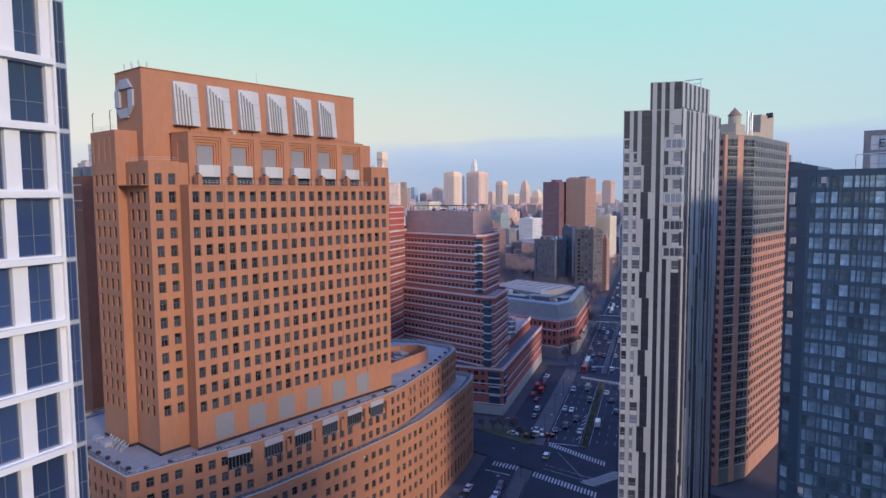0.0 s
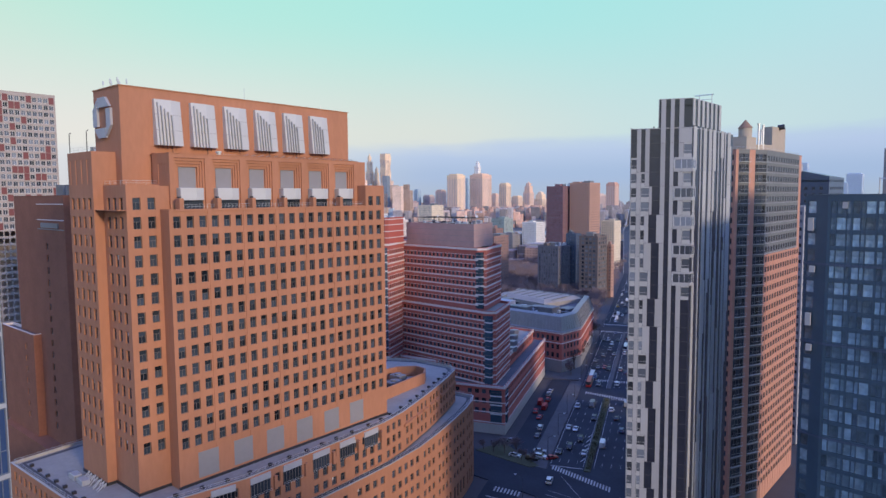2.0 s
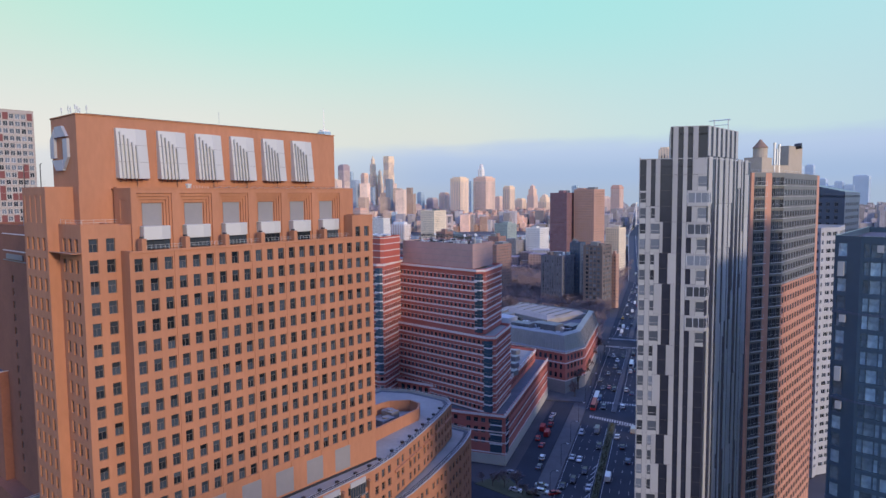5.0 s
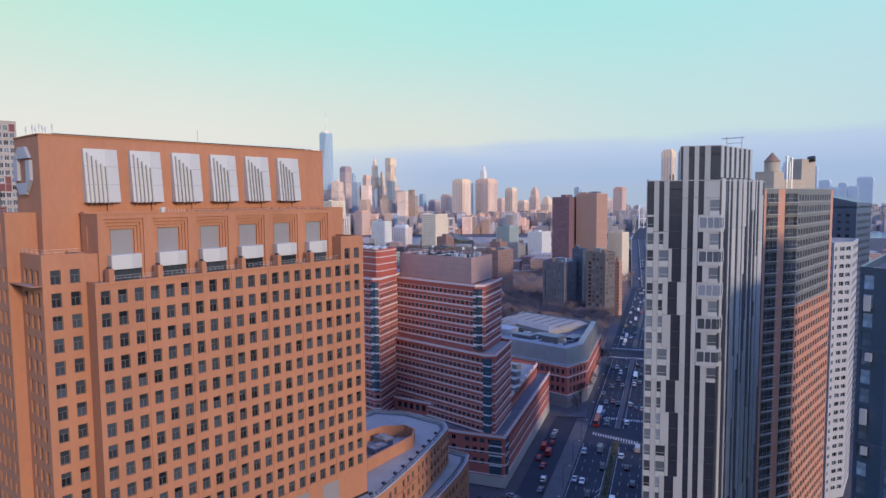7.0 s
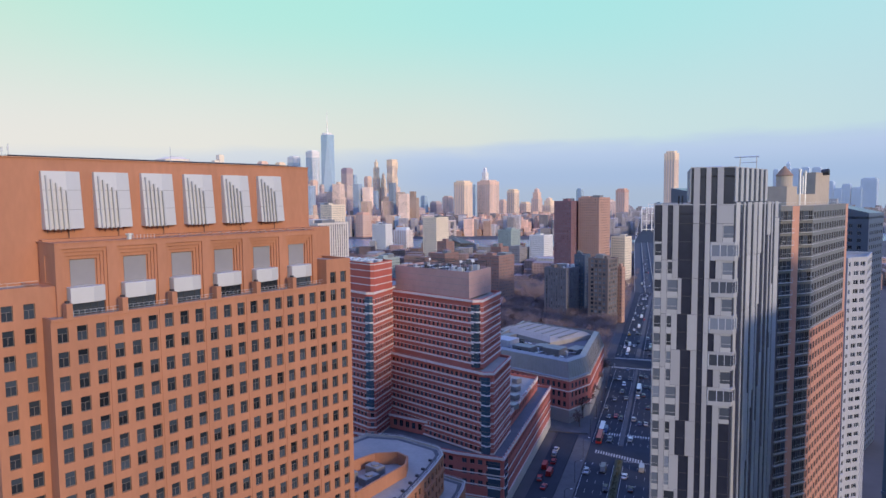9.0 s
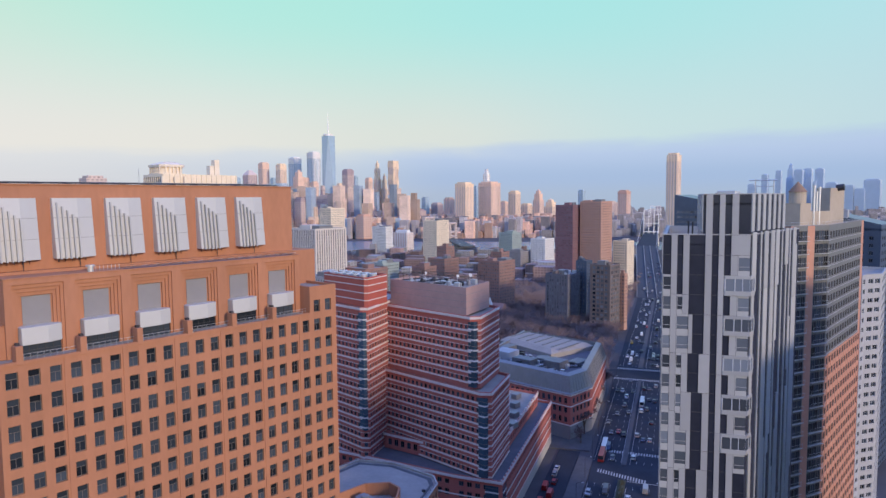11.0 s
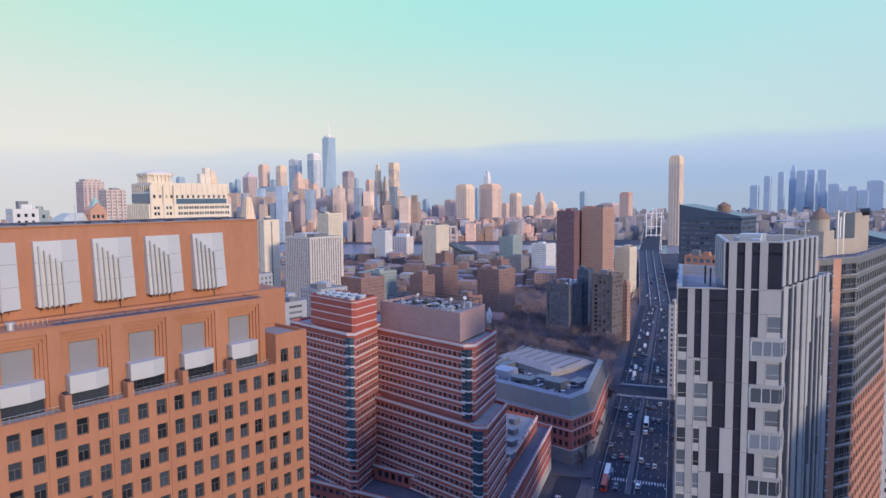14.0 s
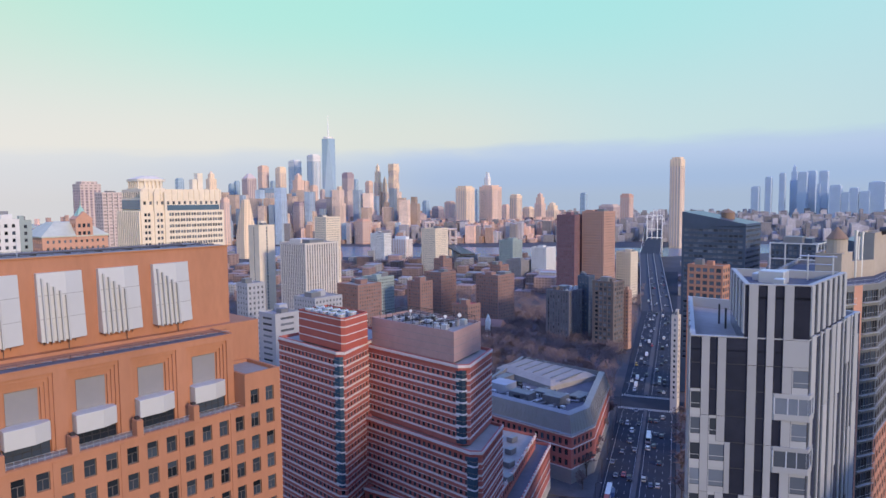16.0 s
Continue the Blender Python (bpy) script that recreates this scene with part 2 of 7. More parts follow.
RUBBER = mat("tyre_rubber", (0.02, 0.02, 0.02), 0.9, vary=0.1)
PAINTWORK = [mat("car_paint_" + n, c, 0.3, 0.2, vary=0.03, bump=0) for n, c in (("white", (0.62, 0.62, 0.64)), ("black", (0.02, 0.02, 0.025)), ("silver", (0.34, 0.35, 0.37)), ("grey", (0.11, 0.115, 0.13)), ("red", (0.36, 0.03, 0.035)), ("blue", (0.04, 0.07, 0.16)), ("yellow", (0.55, 0.32, 0.03)))]
TAILLIGHT = mat("red_lamp_glass", (0.4, 0.02, 0.02), 0.2, vary=0.02, bump=0)
HEADLIGHT = mat("clear_lamp_glass", (0.7, 0.7, 0.65), 0.15, vary=0.02, bump=0)
BLIND = mat("white_blind", (0.62, 0.62, 0.62), 0.8, vary=0.05)


# ---- mesh helpers ----
def link(name, mesh, materials, parent=None, label=""):
    for m in materials:
        if m.name not in mesh.materials:
            mesh.materials.append(m)
    ob = new(name, mesh)
    ob.parent = parent
    if label:
        ob["label"] = label
    return ob


def part(name, bm, material, parent, label=""):
    """Links a bmesh as one mesh object under a thing or a part."""
    mesh = bpy.data.meshes.new(name)
    bm.to_mesh(mesh)
    bm.free()
    mats = material if isinstance(material, (list, tuple)) else [material]
    return link(name, mesh, mats, parent, label)


def thing(name, label, category, at=(0, 0, 0), turn=0.0, group="", kind=""):
    ob = new(name)
    ob.matrix_basis = pose(*at, 0, 0, turn)
    ob.empty_display_size = 0.5
    return tagged(ob, label, category, group, kind)


def box(bm, x0, x1, y0, y1, z0, z1, slot=0):
    v = [bm.verts.new((x, y, z)) for z in (z0, z1) for y in (y0, y1) for x in (x0, x1)]
    for q in ((0, 2, 3, 1), (4, 5, 7, 6), (0, 1, 5, 4), (2, 6, 7, 3), (0, 4, 6, 2), (1, 3, 7, 5)):
        bm.faces.new([v[i] for i in q]).material_index = slot
    return v


def prism(bm, pts, z0, z1, slot=0, top=None):
    """Upright prism over a counter-clockwise outline; top: another outline for its upper edge."""
    lo = [bm.verts.new((x, y, z0)) for x, y in pts]
    hi = [bm.verts.new((x, y, z1)) for x, y in (top or pts)]
    n = len(pts)
    bm.faces.new(lo[::-1]).material_index = slot
    bm.faces.new(hi).material_index = slot
    for i in range(n):
        bm.faces.new((lo[i], lo[(i + 1) % n], hi[(i + 1) % n], hi[i])).material_index = slot


def inset(pts, d):
    """Outline moved inwards by d (outwards where negative)."""
    out = []
    n = len(pts)
    for i in range(n):
        a, b, c = (Vector(pts[(i + k) % n]) for k in (-1, 0, 1))
        e, f = (b - a).normalized(), (c - b).normalized()
        p, q = Vector((-e.y, e.x)), Vector((-f.y, f.x))
        k = p + q
        out.append(tuple(b + k * (d * 2 / max(0.3, k.length_squared))))
    return out


def beam(bm, a, b, r, slot=0, sides=6, r2=None):
    """Round bar from a to b."""
    a, b = Vector(a), Vector(b)
    d = (b - a).normalized()
    s = d.orthogonal().normalized()
    t = d.cross(s)
    rings = []
    for p, rad in ((a, r), (b, r if r2 is None else r2)):
        rings.append([bm.verts.new(p + (s * math.cos(2 * math.pi * i / sides) + t * math.sin(2 * math.pi * i / sides)) * rad) for i in range(sides)])
    for i in range(sides):
        bm.faces.new((rings[0][i], rings[0][(i + 1) % sides], rings[1][(i + 1) % sides], rings[1][i])).material_index = slot
    bm.faces.new(rings[0][::-1]).material_index = slot
    bm.faces.new(rings[1]).material_index = slot


def box_part(name, x0, x1, y0, y1, z0, z1, material, parent, label="", bevel=0.0):
    bm = bmesh.new()
    box(bm, x0, x1, y0, y1, z0, z1)
    if bevel:
        bmesh.ops.bevel(bm, geom=bm.edges[:], offset=bevel, segments=1, affect="EDGES")
    return part(name, bm, material, parent, label)


class Facade:
    """Collects wall quads with real openings, and the places of the windows."""

    def __init__(self):
        self.verts, self.faces, self.places = [], [], []

    def quad(self, *pts):
        k = len(self.verts)
        self.verts += [tuple(p) for p in pts]
        self.faces.append(tuple(range(k, k + len(pts))))

    def wall(self, p0, p1, z0, z1, us=(), zs=(), depth=0.3):
        """Wall from p0 to p1, its outside on the right hand; us, zs: (from, to) of openings along it and upwards."""
        p0, p1 = Vector((*p0, 0)), Vector((*p1, 0))
        length = (p1 - p0).length
        e = (p1 - p0) / length
        inw = Vector((-e.y, e.x, 0))
        ug = [0.0] + [c for u in us for c in u] + [length]
        zg = [z0] + [c for z in zs for c in z] + [z1]
        at = lambda u, z, d=0.0: p0 + e * u + inw * d + Vector((0, 0, z))
        if not us or not zs:
            self.quad(at(0, z0), at(length, z0), at(length, z1), at(0, z1))
            return
        for i in range(len(ug) - 1):
            if i % 2 == 0:
                self.quad(at(ug[i], z0), at(ug[i + 1], z0), at(ug[i + 1], z1), at(ug[i], z1))
                continue
            for j in range(len(zg) - 1):
                a, b, c, d = ug[i], ug[i + 1], zg[j], zg[j + 1]
                if j % 2 == 0:
                    self.quad(at(a, c), at(b, c), at(b, d), at(a, d))
                else:
                    self.quad(at(a, c), at(b, c), at(b, c, depth), at(a, c, depth))
                    self.quad(at(a, d, depth), at(b, d, depth), at(b, d), at(a, d))
                    self.quad(at(a, c), at(a, c, depth), at(a, d, depth), at(a, d))
                    self.quad(at(b, c, depth), at(b, c), at(b, d), at(b, d, depth))
                    m = Matrix.Translation(at((a + b) / 2, (c + d) / 2, depth)) @ Matrix(((e.x, inw.x, 0, 0), (e.y, inw.y, 0, 0), (0, 0, 1, 0), (0, 0, 0, 1)))
                    self.places.append((m, b - a, d - c))

    def done(self, parent, material, name="wall"):
        mesh = bpy.data.meshes.new(name)
        mesh.from_pydata(self.verts, [], self.faces)
        mesh.update()
        return link(name, mesh, [material], parent)


def spans(length, pitch, width, first=None, count=None):
    """Evenly pitched openings along a wall."""
    n = count or max(1, int((length - 0.3) / pitch))
    start = (length - n * pitch) / 2 if first is None else first
    return [(start + i * pitch + (pitch - width) / 2, start + i * pitch + (pitch + width) / 2) for i in range(n)]


WINDOW_MESHES = {}


def window_mesh(w, h, style):
    key = (round(w, 2), round(h, 2), style)
    if key in WINDOW_MESHES:
        return WINDOW_MESHES[key]
    f = 0.07 if style != "wide" else 0.09
    a, b = w / 2, h / 2
    xs, zs = [-a, -a + f, a - f, a], [-b, -b + f, b - f, b]
    if style != "plain":
        xs[2:2] = [-0.03, 0.03]
    if style in ("sash", "blind", "wide"):
        cut = b * 0.15 if style != "wide" else -b * 0.3
        zs[2:2] = [cut, cut + 0.06]
    nx, nz = len(xs) - 1, len(zs) - 1
    hole = {(i, k) for i in range(1, nx, 2) for k in range(1, nz, 2)}
    if style == "sash":
        hole.add((2, 3))      # the bar stands in the lower light only
    bm = bmesh.new()
    seen = {}

    def vert(i, k, deep):
        if (i, k, deep) not in seen:
            seen[(i, k, deep)] = bm.verts.new((xs[i], 0.0 if deep else -0.06, zs[k]))
        return seen[(i, k, deep)]

    for i in range(nx):
        for k in range(nz):
            deep = (i, k) in hole
            fc = bm.faces.new([vert(*c, deep) for c in ((i, k), (i + 1, k), (i + 1, k + 1), (i, k + 1))])
            fc.material_index = (2 if style == "blind" and i == 1 and k == nz - 2 else 1) if deep else 0
            if deep:
                for n, c, d in (((i - 1, k), (i, k), (i, k + 1)), ((i + 1, k), (i + 1, k + 1), (i + 1, k)), ((i, k - 1), (i + 1, k), (i, k)), ((i, k + 1), (i, k + 1), (i + 1, k + 1))):
                    if n not in hole:
                        bm.faces.new((vert(*c, False), vert(*d, False), vert(*d, True), vert(*c, True)))
    mesh = bpy.data.meshes.new("window")
    bm.to_mesh(mesh)
    bm.free()
    WINDOW_MESHES[key] = mesh
    return mesh


def windows(parent, places, style="sash", frame_mat=None, glass=None, glass_joined=None, cap=300, name="window", blinds=0.0, panes=False):
    """Windows into openings: the first are objects of their own, those past the cap one joined part."""
    rng = random.Random(len(places))
    mats = [frame_mat or FRAME, glass or GLASS, BLIND]
    rest_v, rest_f, rest_m = [], [], []
    for i, (m, w, h) in enumerate(places):
        st = "blind" if rng.random() < blinds else style
        mesh = window_mesh(w, h, st)
        if i < cap:
            key = (mesh.name, mats[0].name, mats[1].name)
            if key not in WINDOW_MESHES:
                c = mesh.copy()
                for q in mats:
                    c.materials.append(q)
                WINDOW_MESHES[key] = c
            ob = new(name, WINDOW_MESHES[key])
            ob.parent = parent
            ob.matrix_basis = m
            if panes:
                pk = ("pane", round(w, 2), round(h, 2))
                if pk not in WINDOW_MESHES:
                    bm = bmesh.new()
                    box(bm, -w / 2 + 0.08, w / 2 - 0.08, -0.012, -0.004, h * 0.09, h / 2 - 0.08)
                    WINDOW_MESHES[pk] = bpy.data.meshes.new("pane")
                    bm.to_mesh(WINDOW_MESHES[pk])
                    bm.free()
                    WINDOW_MESHES[pk].materials.append(mats[1])
                po = new("pane", WINDOW_MESHES[pk])
                po.parent = ob
        else:
            k = len(rest_v)
            rest_v += [tuple(m @ v.co) for v in mesh.vertices]
            for p in mesh.polygons:
                rest_f.append(tuple(k + j for j in p.vertices))
                rest_m.append(p.material_index)
    if rest_v:
        mesh = bpy.data.meshes.new(name + "_field")
        mesh.from_pydata(rest_v, [], rest_f)
        mesh.polygons.foreach_set("material_index", rest_m)
        ob = link(name + "_field", mesh, [mats[0], glass_joined or GLASS_JOINED, BLIND], parent)
        ob["kind"] = "stuff"


def roof(parent, pts, z, material=None, parapet=0.9, coping=None, wall=0.35):
    """Flat roof sunk behind a parapet, with a coping."""
    bm = bmesh.new()
    inner = inset(pts, wall)
    lo = [bm.verts.new((x, y, z - parapet)) for x, y in inner]
    bm.faces.new(lo)
    part("roof", bm, material or ROOF, parent)
    bm = bmesh.new()
    out = inset(pts, -0.05)
    rings = [[bm.verts.new((x, y, h)) for x, y in o] for o, h in ((inner, z - parapet), (inner, z + 0.12), (out, z + 0.12), (out, z - 0.02), (inset(pts, 0.01), z - 0.02))]
    n = len(pts)
    for r in range(4):
        for i in range(n):
            bm.faces.new((rings[r][i], rings[r][(i + 1) % n], rings[r + 1][(i + 1) % n], rings[r + 1][i]))
    bmesh.ops.recalc_face_normals(bm, faces=bm.faces[:])
    part("parapet", bm, coping or CONCRETE, parent)


def floors(top, pitch, height, count):
    """Openings upwards, the highest one's centre at top."""
    return [(top - i * pitch - height / 2, top - i * pitch + height / 2) for i in range(count)][::-1]


# ---- ground and avenue ----
AVE = Vector((-0.366, 0.931))          # along the avenue, towards the bridge
ACROSS = Vector((0.931, 0.366))        # to its right-hand side
AVE0 = Vector((-95.0, 172.0))          # a place on its middle


def ave(s, u):
    """A place s metres along the avenue and u metres to the right of its middle."""
    p = AVE0 + AVE * s + ACROSS * u
    return p.x, p.y


bm = bmesh.new()
ring = [(4800 * math.cos(a), 4800 * math.sin(a)) for a in np.linspace(0, 2 * math.pi, 48, endpoint=False)]
bm.faces.new([bm.verts.new((x, y, -0.35)) for x, y in ring])
tagged(part("ground", bm, GROUND, None), "dark city ground between the blocks reaching the horizon", "ground", kind="structure")

def block(name, label, category, outline, z0, z1, wall, pitch, width, zs, style="pair", glass=None, frame_mat=None, roof_mat=None, parent=None, cap=120, parapet=0.9, depth=0.25, skip=()):
    t = parent or thing(name, label, category)
    f = Facade()
    n = len(outline)
    for i in range(n):
        a, b = outline[i], outline[(i + 1) % n]
        if i in skip or not zs:
            f.wall(a, b, z0, z1)
        else:
            f.wall(a, b, z0, z1, spans(math.dist(a, b), pitch, width), zs, depth)
    f.done(t, wall)
    windows(t, f.places, style, frame_mat, glass, cap=cap)
    roof(t, outline, z1, roof_mat, parapet, wall)
    return t



def ring_band(parent, pts, z0, z1, material, out=0.12, name="band"):
    """A string course that runs round a block, proud of its wall."""
    bm = bmesh.new()
    o = inset(pts, -out)
    n = len(pts)
    rings = [[bm.verts.new((x, y, h)) for x, y in q] for q, h in ((inset(pts, 0.02), z0), (o, z0), (o, z1), (inset(pts, 0.02), z1))]
    for r in range(3):
        for i in range(n):
            bm.faces.new((rings[r][i], rings[r][(i + 1) % n], rings[r + 1][(i + 1) % n], rings[r + 1][i]))
    return part(name, bm, material, parent)


def railing(parent, pts, z, height=1.1, closed=True, step=2.0, r=0.03, material=None):
    bm = bmesh.new()
    n = len(pts)
    for i in range(n if closed else n - 1):
        a, b = Vector((*pts[i], z)), Vector((*pts[(i + 1) % n], z))
        for h in (height, height * 0.5):
            beam(bm, a + Vector((0, 0, h)), b + Vector((0, 0, h)), r, sides=4)
        k = max(1, int((b - a).length / step))
        for j in range(k):
            p = a.lerp(b, j / k)
            beam(bm, p, p + Vector((0, 0, height)), r, sides=4)
    return part("railing", bm, material or METAL, parent)


LOUVRE = mat("grey_louvre_metal", (0.42, 0.43, 0.44), 0.55, 0.2, vary=0.06)
GRIDWHITE = mat("white_painted_frame", (0.70, 0.71, 0.74), 0.45, vary=0.05)
EMBLEM = mat("emblem_metal", (0.36, 0.38, 0.44), 0.5, vary=0.06)


# ---- orange brick office tower ----
def orange_tower():
    t = thing("office_tower", "orange brick office tower with punched windows and stepped crown", "office building")
    f = Facade()
    W, H = 1.54, 2.36
    rows = floors(91.9, 3.72, H, 13)
    rows14 = floors(95.62, 3.72, H, 14)
    z0 = 38.2
    fa = [(0.82 + i * 2.745, 0.82 + i * 2.745 + W) for i in range(21)]
    split = 121.6 - 69.6
    f.wall((-126, 69.6), (-126, 121.6), z0, 94.4, [u for u in fa if u[1] < split], rows, 0.4)
    f.wall((-126, 121.6), (-126, 128.1), z0, 99.4, [(a - split, b - split) for a, b in fa if a > split], rows14, 0.4)
    f.wall((-129.5, 63.1), (-129.5, 69.6), z0, 99.2, spans(6.5, 2.9, W, 0.5, 2), rows14, 0.4)
    f.wall((-139.5, 63.1), (-129.5, 63.1), z0, 99.2, spans(10, 2.745, 1.4, count=3), rows14, 0.4)
    f.wall((-151.3, 61.2), (-139.5, 61.2), z0, 106, spans(11.8, 2.745, 1.3, count=4), rows14 + [(99.5, 104.5)], 0.4)
    f.wall((-126, 128.1), (-139, 128.1), z0, 99.4, spans(13, 2.745, W), rows14, 0.4)
    f.wall((-129.5, 69.6), (-126, 69.6), z0, 94.4)
    f.wall((-139.5, 61.2), (-139.5, 63.1), z0, 106)
    f.wall((-139.5, 130.4), (-151.3, 130.4), z0, 106)
    f.wall((-151.3, 130.4), (-151.3, 61.2), z0, 106)
    f.wall((-139, 128.1), (-139, 130.4), z0, 106)
    f.wall((-126, 121.6), (-129.2, 121.6), 94.4, 99.4)
    f.done(t, ORANGE)
    windows(t, f.places, "sash", blinds=0.035, panes=True)
    # shallow piers between every third column, and sill courses
    for i in range(0, 20, 3):
        y = 69.6 + 0.2 + i * 2.745
        box_part("pier", -126.0, -125.88, y - 0.28, y + 0.28, 44.8 if i else 38.5, 94.0, ORANGE, t)
    for z in (94.4, 46.2):
        box_part("string_course", -126.0, -125.84, 69.65, 121.5, z - 0.35, z, ORANGE, t)
    for x0, x1, y0, y1 in ((-126.0, -125.8, 69.4, 128.3), (-129.5, -129.3, 62.9, 69.6), (-139.5, -129.3, 62.9, 63.1), (-139.5, -139.3, 61.0, 63.1), (-151.3, -139.3, 61.0, 61.2)):
        box_part("base_flashing", x0, x1, y0, y1, 38.2, 38.75, STEEL, t)
    # core and top block
    bm = bmesh.new()
    prism(bm, [(-151.2, 61.3), (-139.6, 61.3), (-139.6, 65.9), (-136.95, 65.9), (-136.95, 72.0), (-135.5, 72.0), (-135.5, 130.4), (-151.2, 130.4)], 98.0, 106.0)
    part("crown", bm, ORANGE, t)
    bm = bmesh.new()
    box(bm, -149, -137, 66, 125.8, 106, 119)
    part("top_block", bm, ORANGE, t)
    bm = bmesh.new()
    box(bm, -149.15, -136.85, 65.85, 125.95, 119, 119.18)
    part("coping", bm, ORANGE_DEEP, t)
    railing(t, [(-147, 68.5), (-138.6, 68.5), (-138.6, 124.3), (-147, 124.3)], 119.18, 0.3, r=0.03, material=STEEL)
    box_part("roof_deck", -148.6, -137.4, 66.4, 125.4, 119.18, 119.24, ROOF, t)
    railing(t, [(-151, 61.6), (-139.9, 61.6)], 106.0, 1.0, closed=False)
    railing(t, [(-139.2, 63.4), (-129.8, 63.4), (-129.8, 69.4)], 99.2, 0.9, closed=False)
    # stepped window bays of the crown
    bays = [75.9 + i * 8.24 for i in range(6)]
    for k in range(4):
        g = Facade()
        hw = 3.35 - 0.42 * k
        x = -129.0 - 0.30 * k
        g.wall((x, 71.6), (x, 121.55), 94.3, 105.6 - 0.004 * k, [(c - hw - 71.6, c + hw - 71.6) for c in bays], [(94.4, 104.75 - 0.58 * k)], 0.30)
        g.done(t, ORANGE, "stepped_frame")
    bm = bmesh.new()
    prism(bm, [(-136.0, 71.7), (-130.25, 71.7), (-130.25, 121.5), (-136.0, 121.5)], 94.2, 105.55)
    part("crown_front", bm, ORANGE, t)
    f2 = Facade()
    f2.wall((-136, 71.6), (-129.0, 71.6), 94.3, 105.6, [(2.4, 5.2)], [(99.4, 103.6)], 1.2)
    f2.done(t, ORANGE, "crown_side")
    f2 = Facade()
    f2.wall((-129.0, 121.55), (-136, 121.55), 94.3, 105.6)
    f2.done(t, ORANGE, "crown_side")
    box_part("dark_doorway", -133.7, -130.7, 72.75, 72.9, 99.4, 103.7, STEEL, t)
    roof(t, [(-137, 71.6), (-128.95, 71.6), (-128.95, 121.6), (-137, 121.6)], 105.6, parapet=0.3, coping=ORANGE)
    railing(t, [(-130.4, 88), (-130.4, 121.3)], 105.5, 0.75, closed=False, r=0.03, material=STEEL)
    for c in bays:
        box_part("grey_panel", -130.28, -130.14, c - 1.85, c + 1.85, 98.3, 102.9, GREY, t, "grey metal panel in a stepped brick frame")
        bm = bmesh.new()
        prism(bm, [(-130.2, c - 2.7), (-127.9, c - 2.7), (-127.9, c + 0.7), (-128.6, c + 2.7), (-130.2, c + 2.7)], 96.2, 98.7)
        bmesh.ops.bevel(bm, geom=bm.edges[:], offset=0.05, segments=1, affect="EDGES")
        can = part("canopy", bm, WHITE, t, "white metal canopy box")
        bm = bmesh.new()
        box(bm, -130.2, -129.0, c - 2.6, c + 2.6, 94.3, 96.2)
        part("terrace_glazing", bm, GLASS, t, "dark terrace glazing")
        bm = bmesh.new()
        for j in range(6):
            y = c - 2.6 + j * 1.04
            box(bm, -129.0, -128.93, y - 0.04, y + 0.04, 94.4, 96.2)
        box(bm, -129.0, -128.93, c - 2.6, c + 2.6, 95.2, 95.28)
        part("glazing_bar", bm, STEEL, t)
        bm = bmesh.new()
        box(bm, -127.6, -125.85, c - 4.1, c - 3.2, 94.0, 96.6)
        bmesh.ops.bevel(bm, geom=bm.edges[:], offset=0.06, segments=1, affect="EDGES")
        part("parapet_pier", bm, ORANGE, t)
        box_part("floodlight", -127.2, -126.5, c - 3.9, c - 3.4, 96.6, 96.95, STEEL, t)
        railing(t, [(-126.1, c - 3.1), (-126.1, c + 3.6)], 94.5, 0.9, closed=False, step=0.8)
        p = 76.0 + (c - 75.9)
        box_part("wall_panel", -126.0, -125.96, p - 2.3, p + 2.3, 39.2, 44.6, GREY, t, "grey louvred panel at the tower's foot")
    roof(t, [(-151, 61.4), (-129.6, 61.4), (-129.6, 69.7), (-126.15, 69.7), (-126.15, 121.5), (-151, 121.5)], 94.35, parapet=0.1, coping=ORANGE)
    roof(t, [(-139.4, 63.2), (-129.6, 63.2), (-129.6, 69.5), (-139.4, 69.5)], 99.2, parapet=0.4, coping=ORANGE)
    roof(t, [(-135.4, 121.7), (-126.1, 121.7), (-126.1, 128), (-135.4, 128)], 99.4, parapet=0.4, coping=ORANGE)
    bm = bmesh.new()
    box(bm, -139.5, -129.55, 69.5, 71.6, 94.3, 99.1)
    part("bay_return", bm, ORANGE, t)
    # pale louvre boxes: front leans out towards the foot, right part tapers back
    for i in range(6):
        y = 72.6 + i * 8.0
        bm = bmesh.new()
        lo = [(-137, y), (-135.2, y), (-135.2, y + 3.6), (-135.9, y + 6.0), (-137, y + 6.0)]
        hi = [(-137, y), (-136.2, y), (-136.2, y + 3.6), (-136.9, y + 6.0), (-137, y + 6.0)]
        prism(bm, lo, 107.6, 117.0, top=hi)
        bx = part("louvre_box", bm, WHITE, t, "white metal louvre box with dark slots")
        for j in range(5):
            bm = bmesh.new()
            yy = y + 0.45 + j * 0.72
            zt = 116.3 - j * 0.62
            xt = -135.2 - 1.0 * (zt - 107.6) / 9.4
            a = [bm.verts.new(v) for v in ((-135.22, yy, 107.5), (-135.22, yy + 0.20, 107.5), (xt, yy + 0.20, zt), (xt, yy, zt))]
            b = [bm.verts.new(v.co + Vector((0.55, 0, 0))) for v in a]
            bm.faces.new(b)
            for q in range(4):
                bm.faces.new((a[q], a[(q + 1) % 4], b[(q + 1) % 4], b[q]))
            bmesh.ops.recalc_face_normals(bm, faces=bm.faces[:])
            part("louvre_fin", bm, LOUVRE, bx)
